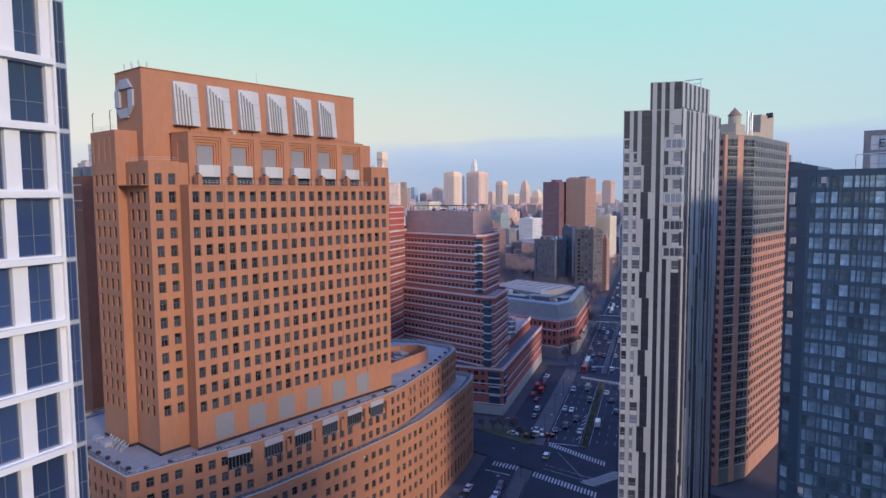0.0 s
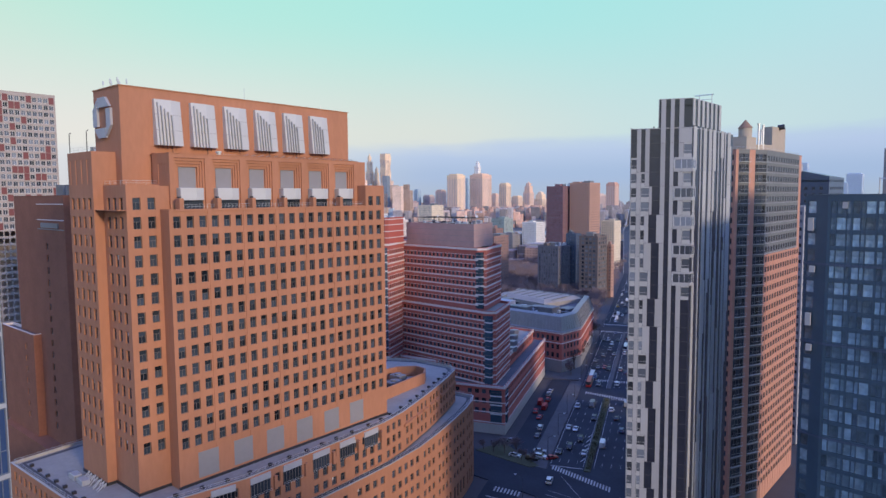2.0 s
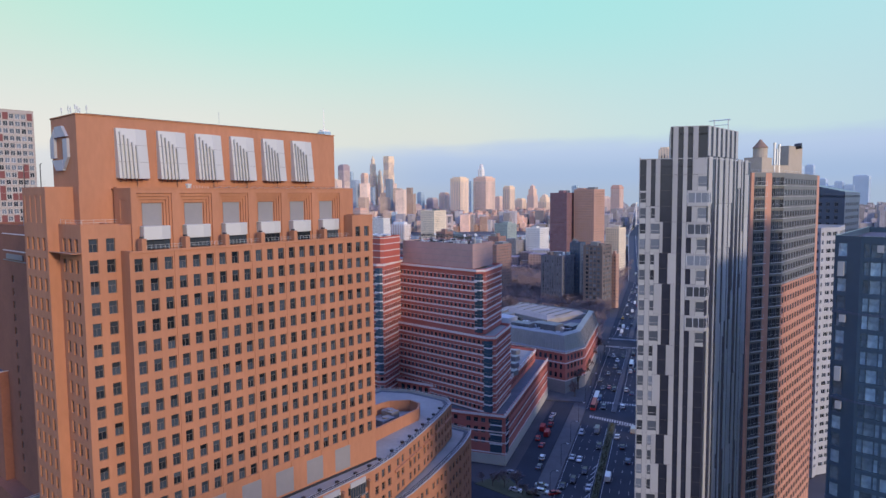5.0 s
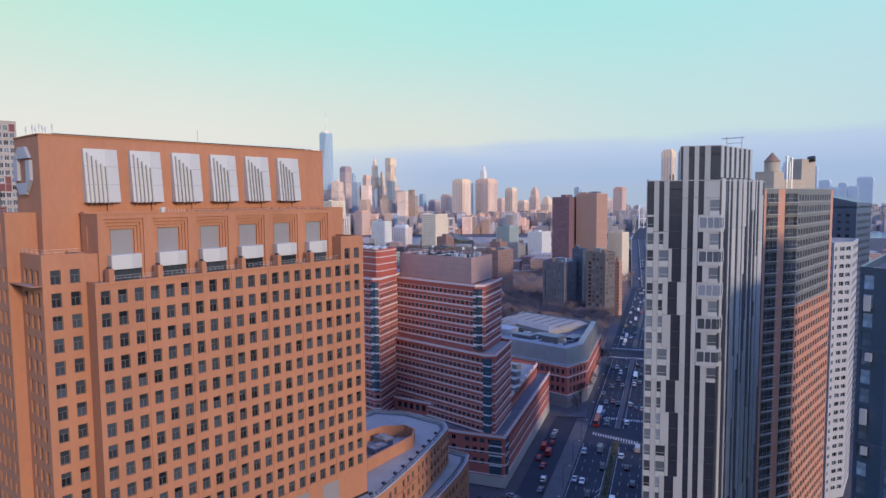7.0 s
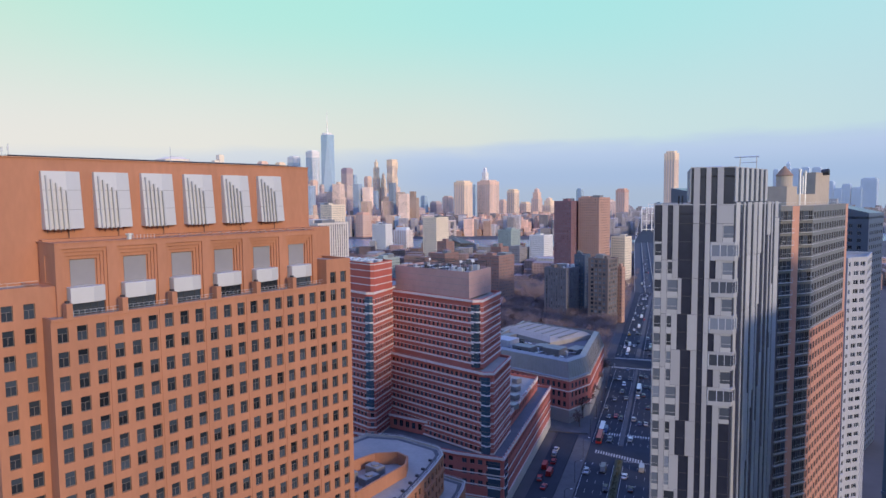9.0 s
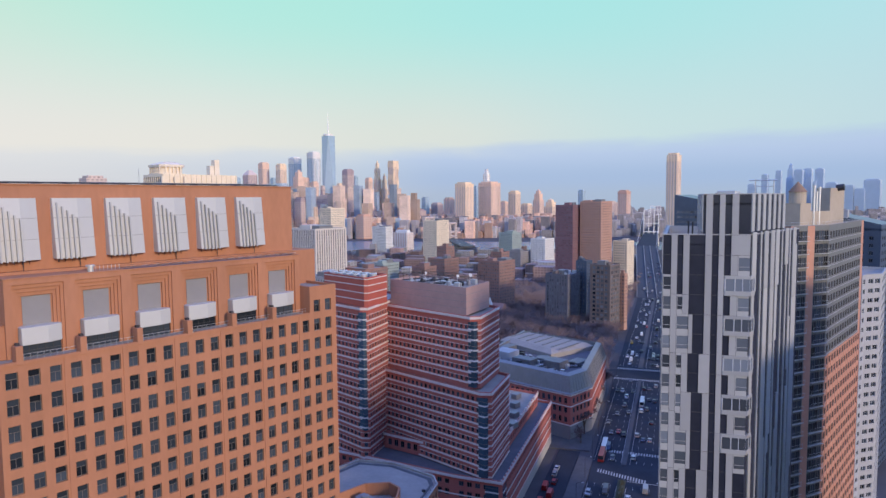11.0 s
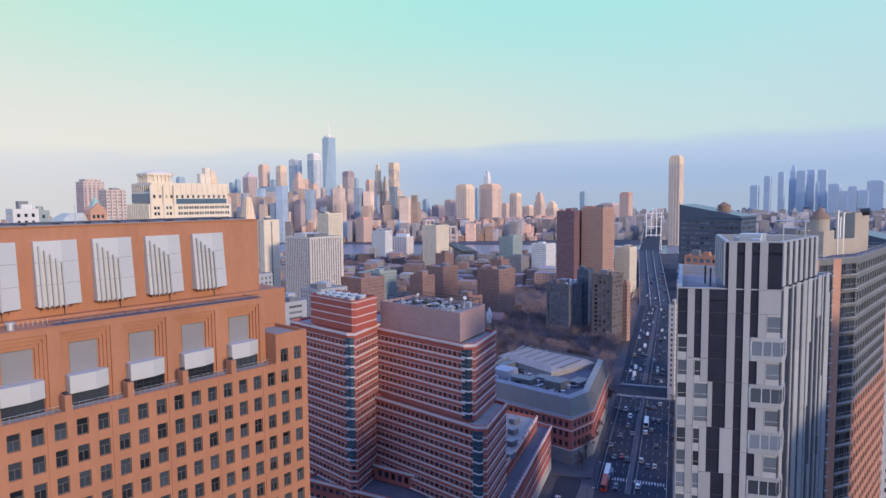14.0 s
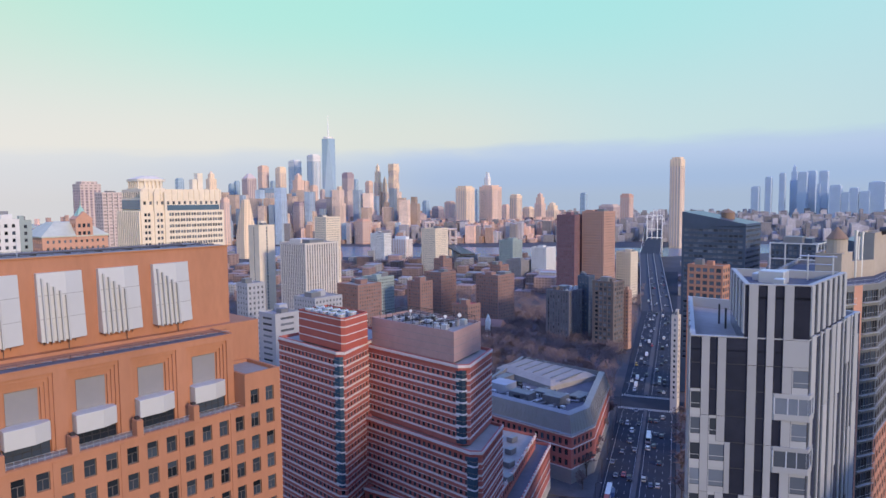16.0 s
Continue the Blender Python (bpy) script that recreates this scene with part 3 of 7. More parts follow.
        for z in (110.7, 113.9):
            x = -135.2 - 1.0 * (z - 107.6) / 9.4
            box_part("seam", x - 0.1, x + 0.02, y, y + 3.6, z, z + 0.06, GREY, bx)
            bm = bmesh.new()
            prism(bm, [(x - 0.1, y + 3.6), (x + 0.02, y + 3.6), (x - 0.68, y + 6.0), (x - 0.8, y + 6.0)], z, z + 0.06)
            part("seam", bm, GREY, bx)
        for q in range(6):
            bm = bmesh.new()
            u = y + (0.6 + q * 1.0 if q < 5 else 3.75)
            beam(bm, (-136.35, u, 107.0 if q < 5 else 105.5), (-136.35, u, 107.7), 0.06, sides=4)
            part("bracket", bm, STEEL, bx)
    # eight-sided emblem of four plates on the end wall
    cx, cz = -144.4, 113.2
    for k in range(4):
        bm = bmesh.new()
        a = k * math.pi / 2
        pts = [(-1.7, 4.1), (1.7, 4.1), (3.7, 2.1), (-1.7, 2.1)]
        vs = []
        for d in (0.0, -0.5):
            vs.append([bm.verts.new((cx + (px * math.cos(a) + pz * math.sin(a)), 66 + d, cz + (-px * math.sin(a) + pz * math.cos(a)))) for px, pz in pts])
        bm.faces.new(vs[1])
        for q in range(4):
            bm.faces.new((vs[0][q], vs[0][(q + 1) % 4], vs[1][(q + 1) % 4], vs[1][q]))
        bmesh.ops.recalc_face_normals(bm, faces=bm.faces[:])
        part("emblem_plate", bm, EMBLEM, t, "grey metal emblem plate")
    # rooftop aerials
    for k in range(7):
        bm = bmesh.new()
        x, y = -147.5 + k * 1.1, 67.5 + (k % 3) * 1.2
        beam(bm, (x, y, 119.1), (x, y, 121.0 + 0.5 * (k % 2)), 0.05, sides=5)
        box(bm, x - 0.12, x + 0.12, y - 0.12, y + 0.12, 120.4, 121.2)
        part("aerial", bm, METAL, t)
    for x in (-150.6, -142.0):
        bm = bmesh.new()
        beam(bm, (x, 61.5, 106), (x, 61.5, 110), 0.09, sides=6)
        beam(bm, (x, 61.5, 110), (x + 0.9, 61.5, 110.2), 0.07, sides=6)
        part("lamp_post", bm, STEEL, t)
    bm = bmesh.new()
    beam(bm, (-138, 95, 119), (-138, 95, 122), 0.05, sides=5)
    part("aerial", bm, METAL, t)
    bm = bmesh.new()
    beam(bm, (-131.5, 84, 105.4), (-131.5, 84, 106.3), 0.45, sides=10)
    beam(bm, (-131.5, 84, 106.3), (-131.5, 84, 106.6), 0.65, sides=10)
    part("roof_vent", bm, METAL, t)
    # sunken service gutter on the ledge, with cross bars, and pipes along the roof edge
    box_part("gutter", -131.6, -129.7, 89.0, 121.0, 105.35, 105.62, ROOFDARK, t, "dark service gutter")
    for k in range(17):
        bm = bmesh.new()
        y = 89.5 + k * 1.95
        beam(bm, (-131.8, y, 105.7), (-129.5, y + 0.5, 106.1), 0.05, sides=4)
        part("cross_bar", bm, METAL, t)
    for k in range(8):
        bm = bmesh.new()
        beam(bm, (-132.6, 84.6 + k * 0.6, 105.4), (-132.6, 84.6 + k * 0.6, 106.3), 0.04, sides=4)
        part("guard_post", bm, METAL, t)
    for k, (x, z, r) in enumerate(((-139.4, 119.5, 0.10), (-140.2, 119.6, 0.13), (-141.4, 119.5, 0.10))):
        bm = bmesh.new()
        beam(bm, (x, 69 + k, 119.0 + 0.5), (x, 122.5 - 3 * k, z), r, sides=6)
        part("roof_pipe", bm, (STEEL, ROOFDARK, METAL)[k], t)
    for k in range(12):
        y = 71 + k * 4.4
        box_part("pipe_support", -141.8, -139.1, y, y + 0.25, 119.0, 119.42, STEEL, t)
    return t


orange_tower()


def orange_podium():
    t = thing("office_podium", "orange brick curved podium in two tiers with terrace roofs", "office building")
    top = [(-168, 170), (-168.5, 66), (-167, 52), (-123.5, 53.2), (-121.8, 64.6), (-119.3, 80.2), (-119.6, 96), (-120.2, 110), (-120.9, 122), (-122.8, 131), (-125.3, 138.6), (-128.3, 147.5), (-131.8, 156.7), (-135.1, 165), (-138.7, 172.9), (-142.8, 176), (-158, 175.4)]
    low = [(-170, 175), (-169, 47.5), (-120.6, 48), (-117.6, 80), (-117.8, 96), (-118.2, 108), (-119.0, 122), (-121.0, 136), (-123.6, 146), (-127.0, 157), (-131.0, 168.8), (-134.6, 177), (-137.6, 181.5), (-158, 180)]
    f = Facade()
    for pts, z0, z1, zs in ((top, 28, 38.7, [(28.7, 30.7), (32.0, 34.0), (35.3, 37.3)]), (low, 0, 28, [(2.0, 6.4), (9.0, 10.9), (12.7, 14.6), (16.4, 18.3), (20.1, 22.0), (24, 25.9)])):
        for i in range(len(pts)):
            a, b = pts[i], pts[(i + 1) % len(pts)]
            f.wall(a, b, z0, z1, spans(math.dist(a, b), 2.745, 1.5), zs, 0.35)
    f.done(t, ORANGE)
    f.places.sort(key=lambda p: abs(p[0].translation.y - 110) + (60 - p[0].translation.z) + (200 if p[0].translation.x < -145 else 0))
    windows(t, f.places, "sash", blinds=0.03)
    roof(t, top, 38.7, parapet=0.5, coping=CONCRETE)
    roof(t, low, 28, parapet=0.5, coping=CONCRETE)
    railing(t, inset(top, 0.6), 38.5, 0.9, step=1.6, r=0.04)
    railing(t, inset(low, 0.6), 27.9, 0.9, step=1.6, r=0.04)
    edge = inset(top, 2.6)
    for i in range(2, 14):
        a, b = Vector(edge[i]), Vector(edge[i + 1])
        for k in range(max(1, int((b - a).length / 4.2))):
            p = a.lerp(b, (k + 0.5) / max(1, int((b - a).length / 4.2)))
            box_part("roof_drain", p.x - 0.35, p.x + 0.35, p.y - 0.35, p.y + 0.35, 38.2, 38.75, STEEL, t)
    for pts, z in ((top, 38.22), (low, 27.52)):
        bm = bmesh.new()
        o, q = inset(pts, 1.0), inset(pts, 2.3)
        n = len(pts)
        for i in range(n):
            bm.faces.new([bm.verts.new((*p, z)) for p in (o[i], o[(i + 1) % n], q[(i + 1) % n], q[i])])
        part("paver_strip", bm, PAVING, t)
    for c in [75.5 + i * 8.3 for i in range(6)]:
        bm = bmesh.new()
        line = [(p[1], p[0]) for p in top[3:15]]
        wa, wb, wx = (float(np.interp(q, [u[0] for u in line], [u[1] for u in line])) for q in (c - 2.5, c + 2.5, c))
        prism(bm, [(wa - 1.2, c - 2.5), (wa + 0.22, c - 2.5), (wb + 0.22, c + 2.5), (wb - 1.2, c + 2.5)], 36.95, 38.3)
        part("canopy", bm, SLAB, t, "pale metal canopy box below the terrace")
        bm = bmesh.new()
        prism(bm, [(wa - 1.2, c - 2.5), (wa + 0.06, c - 2.5), (wb + 0.06, c + 2.5), (wb - 1.2, c + 2.5)], 34.03, 36.95)
        part("terrace_glazing", bm, GLASS, t, "dark glazing under the canopy")
        bm = bmesh.new()
        for j in range(7):
            y = c - 2.45 + j * 0.8
            x = wa + (wb - wa) * (y - c + 2.5) / 5.0
            box(bm, x + 0.02, x + 0.14, y - 0.05, y + 0.05, 34.03, 36.95)
        part("glazing_bar", bm, FRAME, t)
        box_part("parapet_pier", wx - 0.5, wx + 0.6, c + 3.2, c + 3.9, 34.1, 37.0, ORANGE, t)
        railing(t, [(wx + 0.6, c - 2.6), (wx + 0.6, c + 2.6)], 34.0, 0.7, closed=False, step=0.8)
    for i in range(9, 14):
        a, b = Vector(top[i]), Vector(top[i + 1])
        d = (b - a).normalized()
        o = Vector((d.y, -d.x))
        for q in (0.3, 0.75):
            p = a.lerp(b, q)
            bm = bmesh.new()
            prism(bm, [tuple(p - d * 1.9), tuple(p - d * 1.9 + o * 0.45), tuple(p + d * 1.9 + o * 0.45), tuple(p + d * 1.9)], 34.3, 35.1)
            bmesh.ops.recalc_face_normals(bm, faces=bm.faces[:])
            part("balconet", bm, ORANGE, t)
    # walled plant yard on the terrace
    yard = [(-139.0, 131.0), (-134.8, 136.5), (-137.2, 156.0), (-140.5, 160.2), (-145.0, 160.8), (-149.5, 156.0), (-150.5, 146.0), (-150.0, 131.0)]
    bm = bmesh.new()
    inner = inset(yard, 0.5)
    n = len(yard)
    rings = [[bm.verts.new((x, y, z)) for x, y in q] for q, z in ((yard, 38.2), (yard, 41.6), (inner, 41.6), (inner, 38.3))]
    for r in range(3):
        for i in range(n):
            bm.faces.new((rings[r][i], rings[r][(i + 1) % n], rings[r + 1][(i + 1) % n], rings[r + 1][i]))
    part("yard_wall", bm, ORANGE, t)
    for x, y, w, d, h in ((-145, 152, 4.5, 3.2, 2.4), (-142, 147, 3.0, 5.0, 2.0), (-146.5, 144, 3.5, 3.5, 2.8), (-141, 139, 3.5, 3.5, 1.8)):
        bm = bmesh.new()
        box(bm, x - w / 2, x + w / 2, y - d / 2, y + d / 2, 38.2, 38.2 + h)
        bmesh.ops.bevel(bm, geom=bm.edges[:], offset=0.1, segments=1, affect="EDGES")
        beam(bm, (x, y, 38.2 + h), (x, y, 38.6 + h), min(w, d) * 0.35, sides=12)
        part("plant_unit", bm, ZINC, t, "grey rooftop cooling unit")
    bm = bmesh.new()
    for k in range(9):
        beam(bm, (-146 + k * 1.0, 58.5 + 0.3 * (k % 2), 38.2), (-145.2 + k * 1.0, 60.0, 40.2 - 0.2 * (k % 3)), 0.09, sides=5)
        beam(bm, (-145.2 + k, 60, 40.0 - 0.2 * (k % 3)), (-144.4 + k, 59.2, 39.4), 0.08, sides=5)
    part("maintenance_rig", bm, WHITE, t, "white steel maintenance rig on the terrace")
    for k in range(2):
        box_part("roof_unit", -150 + k * 4, -147 + k * 4, 57.6, 59.2, 38.2, 39.3, METAL, t, bevel=0.06)
    return t


orange_podium()

# ---- red brick office building ----
red = thing("red_office_building", "red brick office building with pale bands and corner glazing", "office building")
POD = [(-225, 200), (-167, 213.0), (-150.5, 219), (-184, 305), (-205, 300), (-225, 240)]
POD2 = [(-205, 216), (-158, 223), (-187, 298), (-205, 296)]
LOWER = [(-207, 219.3), (-158.2, 217.3), (-155.2, 219.6), (-164.4, 243), (-212, 244)]
UPPER = [(-210, 222), (-164.4, 219.6), (-162.0, 222.2), (-169.6, 243.7), (-212, 246)]
WING = [(-240, 206), (-204.0, 203.8), (-201.8, 205.4), (-209, 224), (-212, 240), (-240, 240)]
pf = block("", "", "", POD, 0, 20, RED, 3.0, 1.8, floors(17.4, 4.1, 2.3, 3), parent=red, roof_mat=ROOFDARK, cap=60)
block("", "", "", POD2, 19.5, 25.5, RED, 3.0, 1.8, [(21, 23.6)], parent=red, cap=0)
for pts, z in ((POD, 20.0), (POD2, 25.5)):
    a, b = Vector(pts[2] if z == 20.0 else pts[1]), Vector(pts[3] if z == 20.0 else pts[2])
    k = int((b - a).length / 3.0)
    for i in range(k + 1):
        p = a.lerp(b, i / k)
        box_part("pilaster", p.x - 0.22, p.x + 0.22, p.y - 0.22, p.y + 0.22, z - 1.0, z + 0.6, CREAM, red)
block("", "", "", LOWER, 19.5, 50, RED, 2.3, 1.35, floors(47.2, 3.72, 1.6, 8), parent=red, cap=150)
block("", "", "", UPPER, 49.5, 75.3, RED, 2.3, 1.35, floors(71.4, 3.72, 1.6, 6), parent=red, cap=150)
block("", "", "", WING, 0, 76.5, RED, 2.3, 1.35, floors(72.6, 3.72, 1.6, 18), parent=red, cap=120)
for pts, top, k in ((LOWER, 47.2, 8), (UPPER, 71.4, 6), (WING, 72.6, 18)):
    for i in range(k):
        z = top - i * 3.72
        ring_band(red, pts, z - 1.45, z - 0.84, CREAM, 0.16)
        ring_band(red, pts, z + 0.86, z + 1.02, CREAM, 0.08)
for pts, z in ((LOWER, 50.0), (UPPER, 75.3), (WING, 76.5), (POD, 20.0), (POD2, 25.5)):
    ring_band(red, pts, z - 1.0, z - 0.15, CREAM, 0.3, "cornice")
    ring_band(red, pts, z - 1.9, z - 1.2, RED_BRIGHT, 0.18, "red_band")
for z in (4.4, 8.6, 12.8):
    ring_band(red, POD, z, z + 0.45, CREAM, 0.14)
ring_band(red, POD, 0.0, 4.0, CONCRETE, 0.18, "plinth")
# glazed corner bays
for c, z0, z1, a, b in (((-162.3, 219.8), 50.2, 73.6, (-0.95, 0.0), (-0.3, 0.95)), ((-155.9, 217.3), 20.0, 48.2, (-0.95, 0.0), (-0.3, 0.95)), ((-201.9, 203.9), 30.0, 74.8, (-0.97, 0.0), (-0.36, 0.93)), ((-150.6, 219.1), 4.2, 18.4, (-1.6, -0.58), (-0.62, 1.6))):
    e1, e2 = Vector(a), Vector(b)
    p = Vector(c)
    o = (-(e1 + e2)).normalized() * 0.35
    pts = [tuple(p + e1 * 3.6 + o), tuple(p + e1 * 0.9 + o), tuple(p + e2 * 0.9 + o), tuple(p + e2 * 3.2 + o), tuple(p + e1 * 3.2 + e2 * 3.0)]
    bm = bmesh.new()
    prism(bm, pts, z0, z1)
    part("glass_bay", bm, TEAL, red, "dark teal glazed corner bay")
    n = int((z1 - z0) / 3.72)
    for i in range(n):
        z = z1 - 3.0 - i * 3.72
        ring_band(red, pts, z, z + 0.5, FRAMEWHITE, 0.12, "bay_band")
        ring_band(red, pts, z + 1.7, z + 1.78, FRAME, 0.06, "bay_bar")
# pink plant block and red banded plant tower on the roofs
block("", "", "", [(-208, 223.5), (-168.0, 221.8), (-172.6, 241.5), (-208, 243.5)], 75.0, 84.8, PINK, 3, 1, [], parent=red, roof_mat=ROOF)
for z in (77.4, 79.8, 82.2):
    ring_band(red, [(-208, 223.5), (-168.0, 221.8), (-172.6, 241.5), (-208, 243.5)], z, z + 0.10, GREY, 0.03, "panel_joint")
TURRET = [(-230, 208), (-204.2, 206.0), (-203.0, 207.0), (-206.5, 220), (-230, 221)]
block("", "", "", TURRET, 76.3, 87.4, RED_BRIGHT, 3, 1, [], parent=red, roof_mat=ROOFDARK)
for z in (78.6, 81.4, 84.2, 86.6):
    ring_band(red, TURRET, z, z + 0.35, CREAM, 0.1)
for i in range(10):
    bm = bmesh.new()
    x, y = -227 + (i % 5) * 4.4, 210.5 + (i // 5) * 5
    beam(bm, (x, y, 86.5), (x, y, 87.7), 1.5, sides=14)
    beam(bm, (x, y, 87.7), (x, y, 88.0), 1.7, sides=14, r2=1.5)
    fan = part("fan_unit", bm, METAL, red, "round grey rooftop fan")
    bm = bmesh.new()
    beam(bm, (x, y, 88.0), (x, y, 88.03), 1.15, sides=14)
    part("fan_opening", bm, BLACK, fan, "dark round opening of the fan")
bm = bmesh.new()
for i in range(11):
    x = -205 + i * 3.2
    beam(bm, (x, 224.8, 84), (x, 224.8, 87.2), 0.09, sides=4)
    beam(bm, (x, 239, 84), (x, 239, 87.2), 0.09, sides=4)
    beam(bm, (x, 224.8, 87.2), (x, 239, 87.2), 0.10, sides=4)
for y in (224.8, 232, 239):
    beam(bm, (-205, y, 87.2), (-173, y, 87.2), 0.10, sides=4)
part("roof_frame", bm, STEEL, red, "dark steel rooftop frame")
crng = random.Random(14)
for k in range(34):
    x, y, q, h = crng.uniform(-204, -176), crng.uniform(225.5, 239), crng.uniform(0.3, 1.3), crng.uniform(0.4, 1.6)
    box_part("roof_unit", x - q, x + q, y - q * 0.7, y + q * 0.7, 83.9, 84.3 + h, crng.choice((METAL, ROOFDARK, GREY, STEEL)), red, bevel=0.06)
for k in range(6):
    bm = bmesh.new()
    beam(bm, (-204 + 4.5 * k, 226, 84.6), (-202 + 4.8 * k, 238.5, 84.6), 0.22, sides=6)
    part("roof_pipe", bm, (STEEL, METAL)[k % 2], red)
for x, y, s in ((-178, 229, 0.6), (-176, 234, 0.7), (-195, 230, 0.5)):
    bm = bmesh.new()
    beam(bm, (x, y, 84), (x, y, 87.5), 0.15, sides=6)
    beam(bm, (x, y, 87.5), (x + 0.5, y - 0.3, 87.8), s * 0.4, sides=12, r2=s)
    part("dish_aerial", bm, WHITE, red, "white dish aerial")
for i in range(4):
    box_part("roof_unit", -172 - i * 7, -169 - i * 7, 252 + i * 11, 256 + i * 11, 24.7, 26.9, ZINC, red, bevel=0.1)
for e in range(9):
    a = Vector((-159, 225.5)).lerp(Vector((-186, 297)), e / 9)
    box_part("parapet_post", a.x - 0.4, a.x + 0.4, a.y - 0.4, a.y + 0.4, 25, 26.5, CREAM, red)


# ---- panelled walls: rectangles of light panel, dark panel and glass over a dark core ----
def panel_wall(parent, p0, p1, top, pitch, count, cell, cols, cap, rng, mats, flip=False):
    """cell(c, r) names what covers column c on floor r (from the top): 'w', 'b' or 'g'. Runs of one kind become one panel each."""
    p0, p1 = Vector((*p0, 0)), Vector((*p1, 0))
    e = (p1 - p0).normalized()
    outw = Vector((e.y, -e.x, 0))
    edges = [(p1 - p0).length * c for c in cols]
    n = len(cols) - 1
    open_runs, rects = {}, []
    for r in range(count + 1):
        row, c = {}, 0
        while r < count and c < n:
            k = cell(c, r)
            d = c
            while d + 1 < n and cell(d + 1, r) == k:
                d += 1
            row[(c, d, k)] = True
            c = d + 1
        for key in list(open_runs):
            if key not in row or (key[2] == "g") or r - open_runs[key] >= 3:
                rects.append((key, open_runs.pop(key), r))
        for key in row:
            open_runs.setdefault(key, r)
    made = 0
    rest = {"w": bmesh.new(), "g": bmesh.new()}
    for (c, d, k), r0, r1 in rects:
        if k == "b":
            continue
        u0, u1, z1, z0 = edges[c] + 0.02, edges[d + 1] - 0.02, top - r0 * pitch, top - r1 * pitch
        if k == "g":
            z0, z1 = z0 + 0.75, z1 - 0.35
        thick = {"w": 0.14, "g": 0.06}[k]
        bm = bmesh.new() if made < cap else rest[k]
        q = [p0 + e * u + outw * o + Vector((0, 0, z)) for o in (-0.02, thick) for u, z in ((u0, z0 + 0.03), (u1, z0 + 0.03), (u1, z1 - 0.03), (u0, z1 - 0.03))]
        v = [bm.verts.new(x) for x in q]
        bm.faces.new(v[4:])
        for i in range(4):
            bm.faces.new((v[i], v[(i + 1) % 4], v[4 + (i + 1) % 4], v[4 + i]))
        if k == "g":   # white surround below and above the pane
            for ua, ub, za, zb in ((u0, u0 + 0.09, z0, z1), (u0, u1, z0 + (z1 - z0) * 0.28, z0 + (z1 - z0) * 0.28 + 0.07)):
                w = [rest["w"].verts.new(p0 + e * u + outw * 0.16 + Vector((0, 0, z))) for u, z in ((ua, za), (ub, za), (ub, zb), (ua, zb))]
                rest["w"].faces.new(w)
            for za, zb in ((z0 - 0.75, z0), (z1, z1 + 0.35)):
                w = [rest["w"].verts.new(p0 + e * u + outw * 0.11 + Vector((0, 0, z))) for u, z in ((u0, za), (u1, za), (u1, zb), (u0, zb))]
                rest["w"].faces.new(w)
        if made < cap:
            part("panel" if k == "w" else "window", bm, mats[k], parent)
            made += 1
    for k, bm in rest.items():
        if len(bm.faces):
            ob = part("panel_field" if k == "w" else "window_field", bm, mats[k + "j"], parent)
            ob["kind"] = "stuff"
        else:
            bm.free()


PANEL = mat("pale_panel", (0.34, 0.35, 0.375), 0.5, vary=0.06, per="object", spread=0.07)
PANES = mat("grey_panes", (0.11, 0.13, 0.165), 0.08, vary=0.1, bump=0, per="object", spread=0.8, spec=0.45)
PANESJ = mat("grey_panes_far", (0.11, 0.13, 0.165), 0.08, vary=0.1, bump=0, per="island", spread=0.8, spec=0.45)
BWM = {"w": PANEL, "wj": LIGHT, "g": PANES, "gj": PANESJ}

# ---- striped apartment tower ----
bw = thing("striped_tower", "slim apartment tower with black and white vertical stripes", "apartment building")
LOWT = [(-64, 141.7), (-52.9, 147), (-51.8, 171.4), (-75.3, 171.3)]
UPT = [(-58.9, 144.15), (-52.9, 147), (-52.4, 163.8), (-65.5, 160.5)]
bm = bmesh.new()
prism(bm, LOWT, 0, 109.2)
part("core", bm, BLACK, bw)
bm = bmesh.new()
prism(bm, UPT, 109.1, 115.4)
part("upper_core", bm, BLACK, bw)
for pts, z in ((LOWT, 110.62), (UPT, 116.7)):
    f = Facade()
    for i in range(4):
        f.wall(pts[i], pts[(i + 1) % 4], z - 1.6, z)
    f.done(bw, BLACK, "parapet_wall")
    roof(bw, pts, z, ROOFDARK if z > 112 else ROOF, 1.4 if z < 112 else 0.9, PANEL, 0.5)
COLS = [0, .095, .168, .235, .31, .36, .44, .49, .57, .645, .71, .785, .865, .935, 1.0]
rng = random.Random(5)
SHIFT = {}


def front_cell(c, r):
    """Black strip, white strip or window of the front; r counts floors from the top of the upper block."""
    stripe = "bwbwbbbwbwbwbb"[c]
    if c >= 10:                      # corner flats: alternate wide and narrow windows
        if r < 2:
            return stripe
        if r > 13:
            return "bwbb"[c - 10]
        if r == 2:
            return "bwww"[c - 10]
        if r == 3:
            return "bwgg"[c - 10]
        return ("gggg" if r % 2 == 0 else "bwgg")[c - 10]
    if c < 7:
        if r < 4 or (r == 4 and c):
            return stripe
        if r == 4:
            return "g"
        if r == 5:
            return "gwgwbbb"[c]
        k = (r - 6) % 6
        return ("gwggwbb", "gwggwbb", "gwgwbbw", "gwgwbbw", "gwgwwbb", "gwgwwbb")[k][c]
    return stripe


panel_wall(bw, LOWT[0], LOWT[1], 116.7, 3.05, 38, lambda c, r: front_cell(c, r) if (c > 6 or r >= 2) else "b", COLS, 300, rng, BWM)


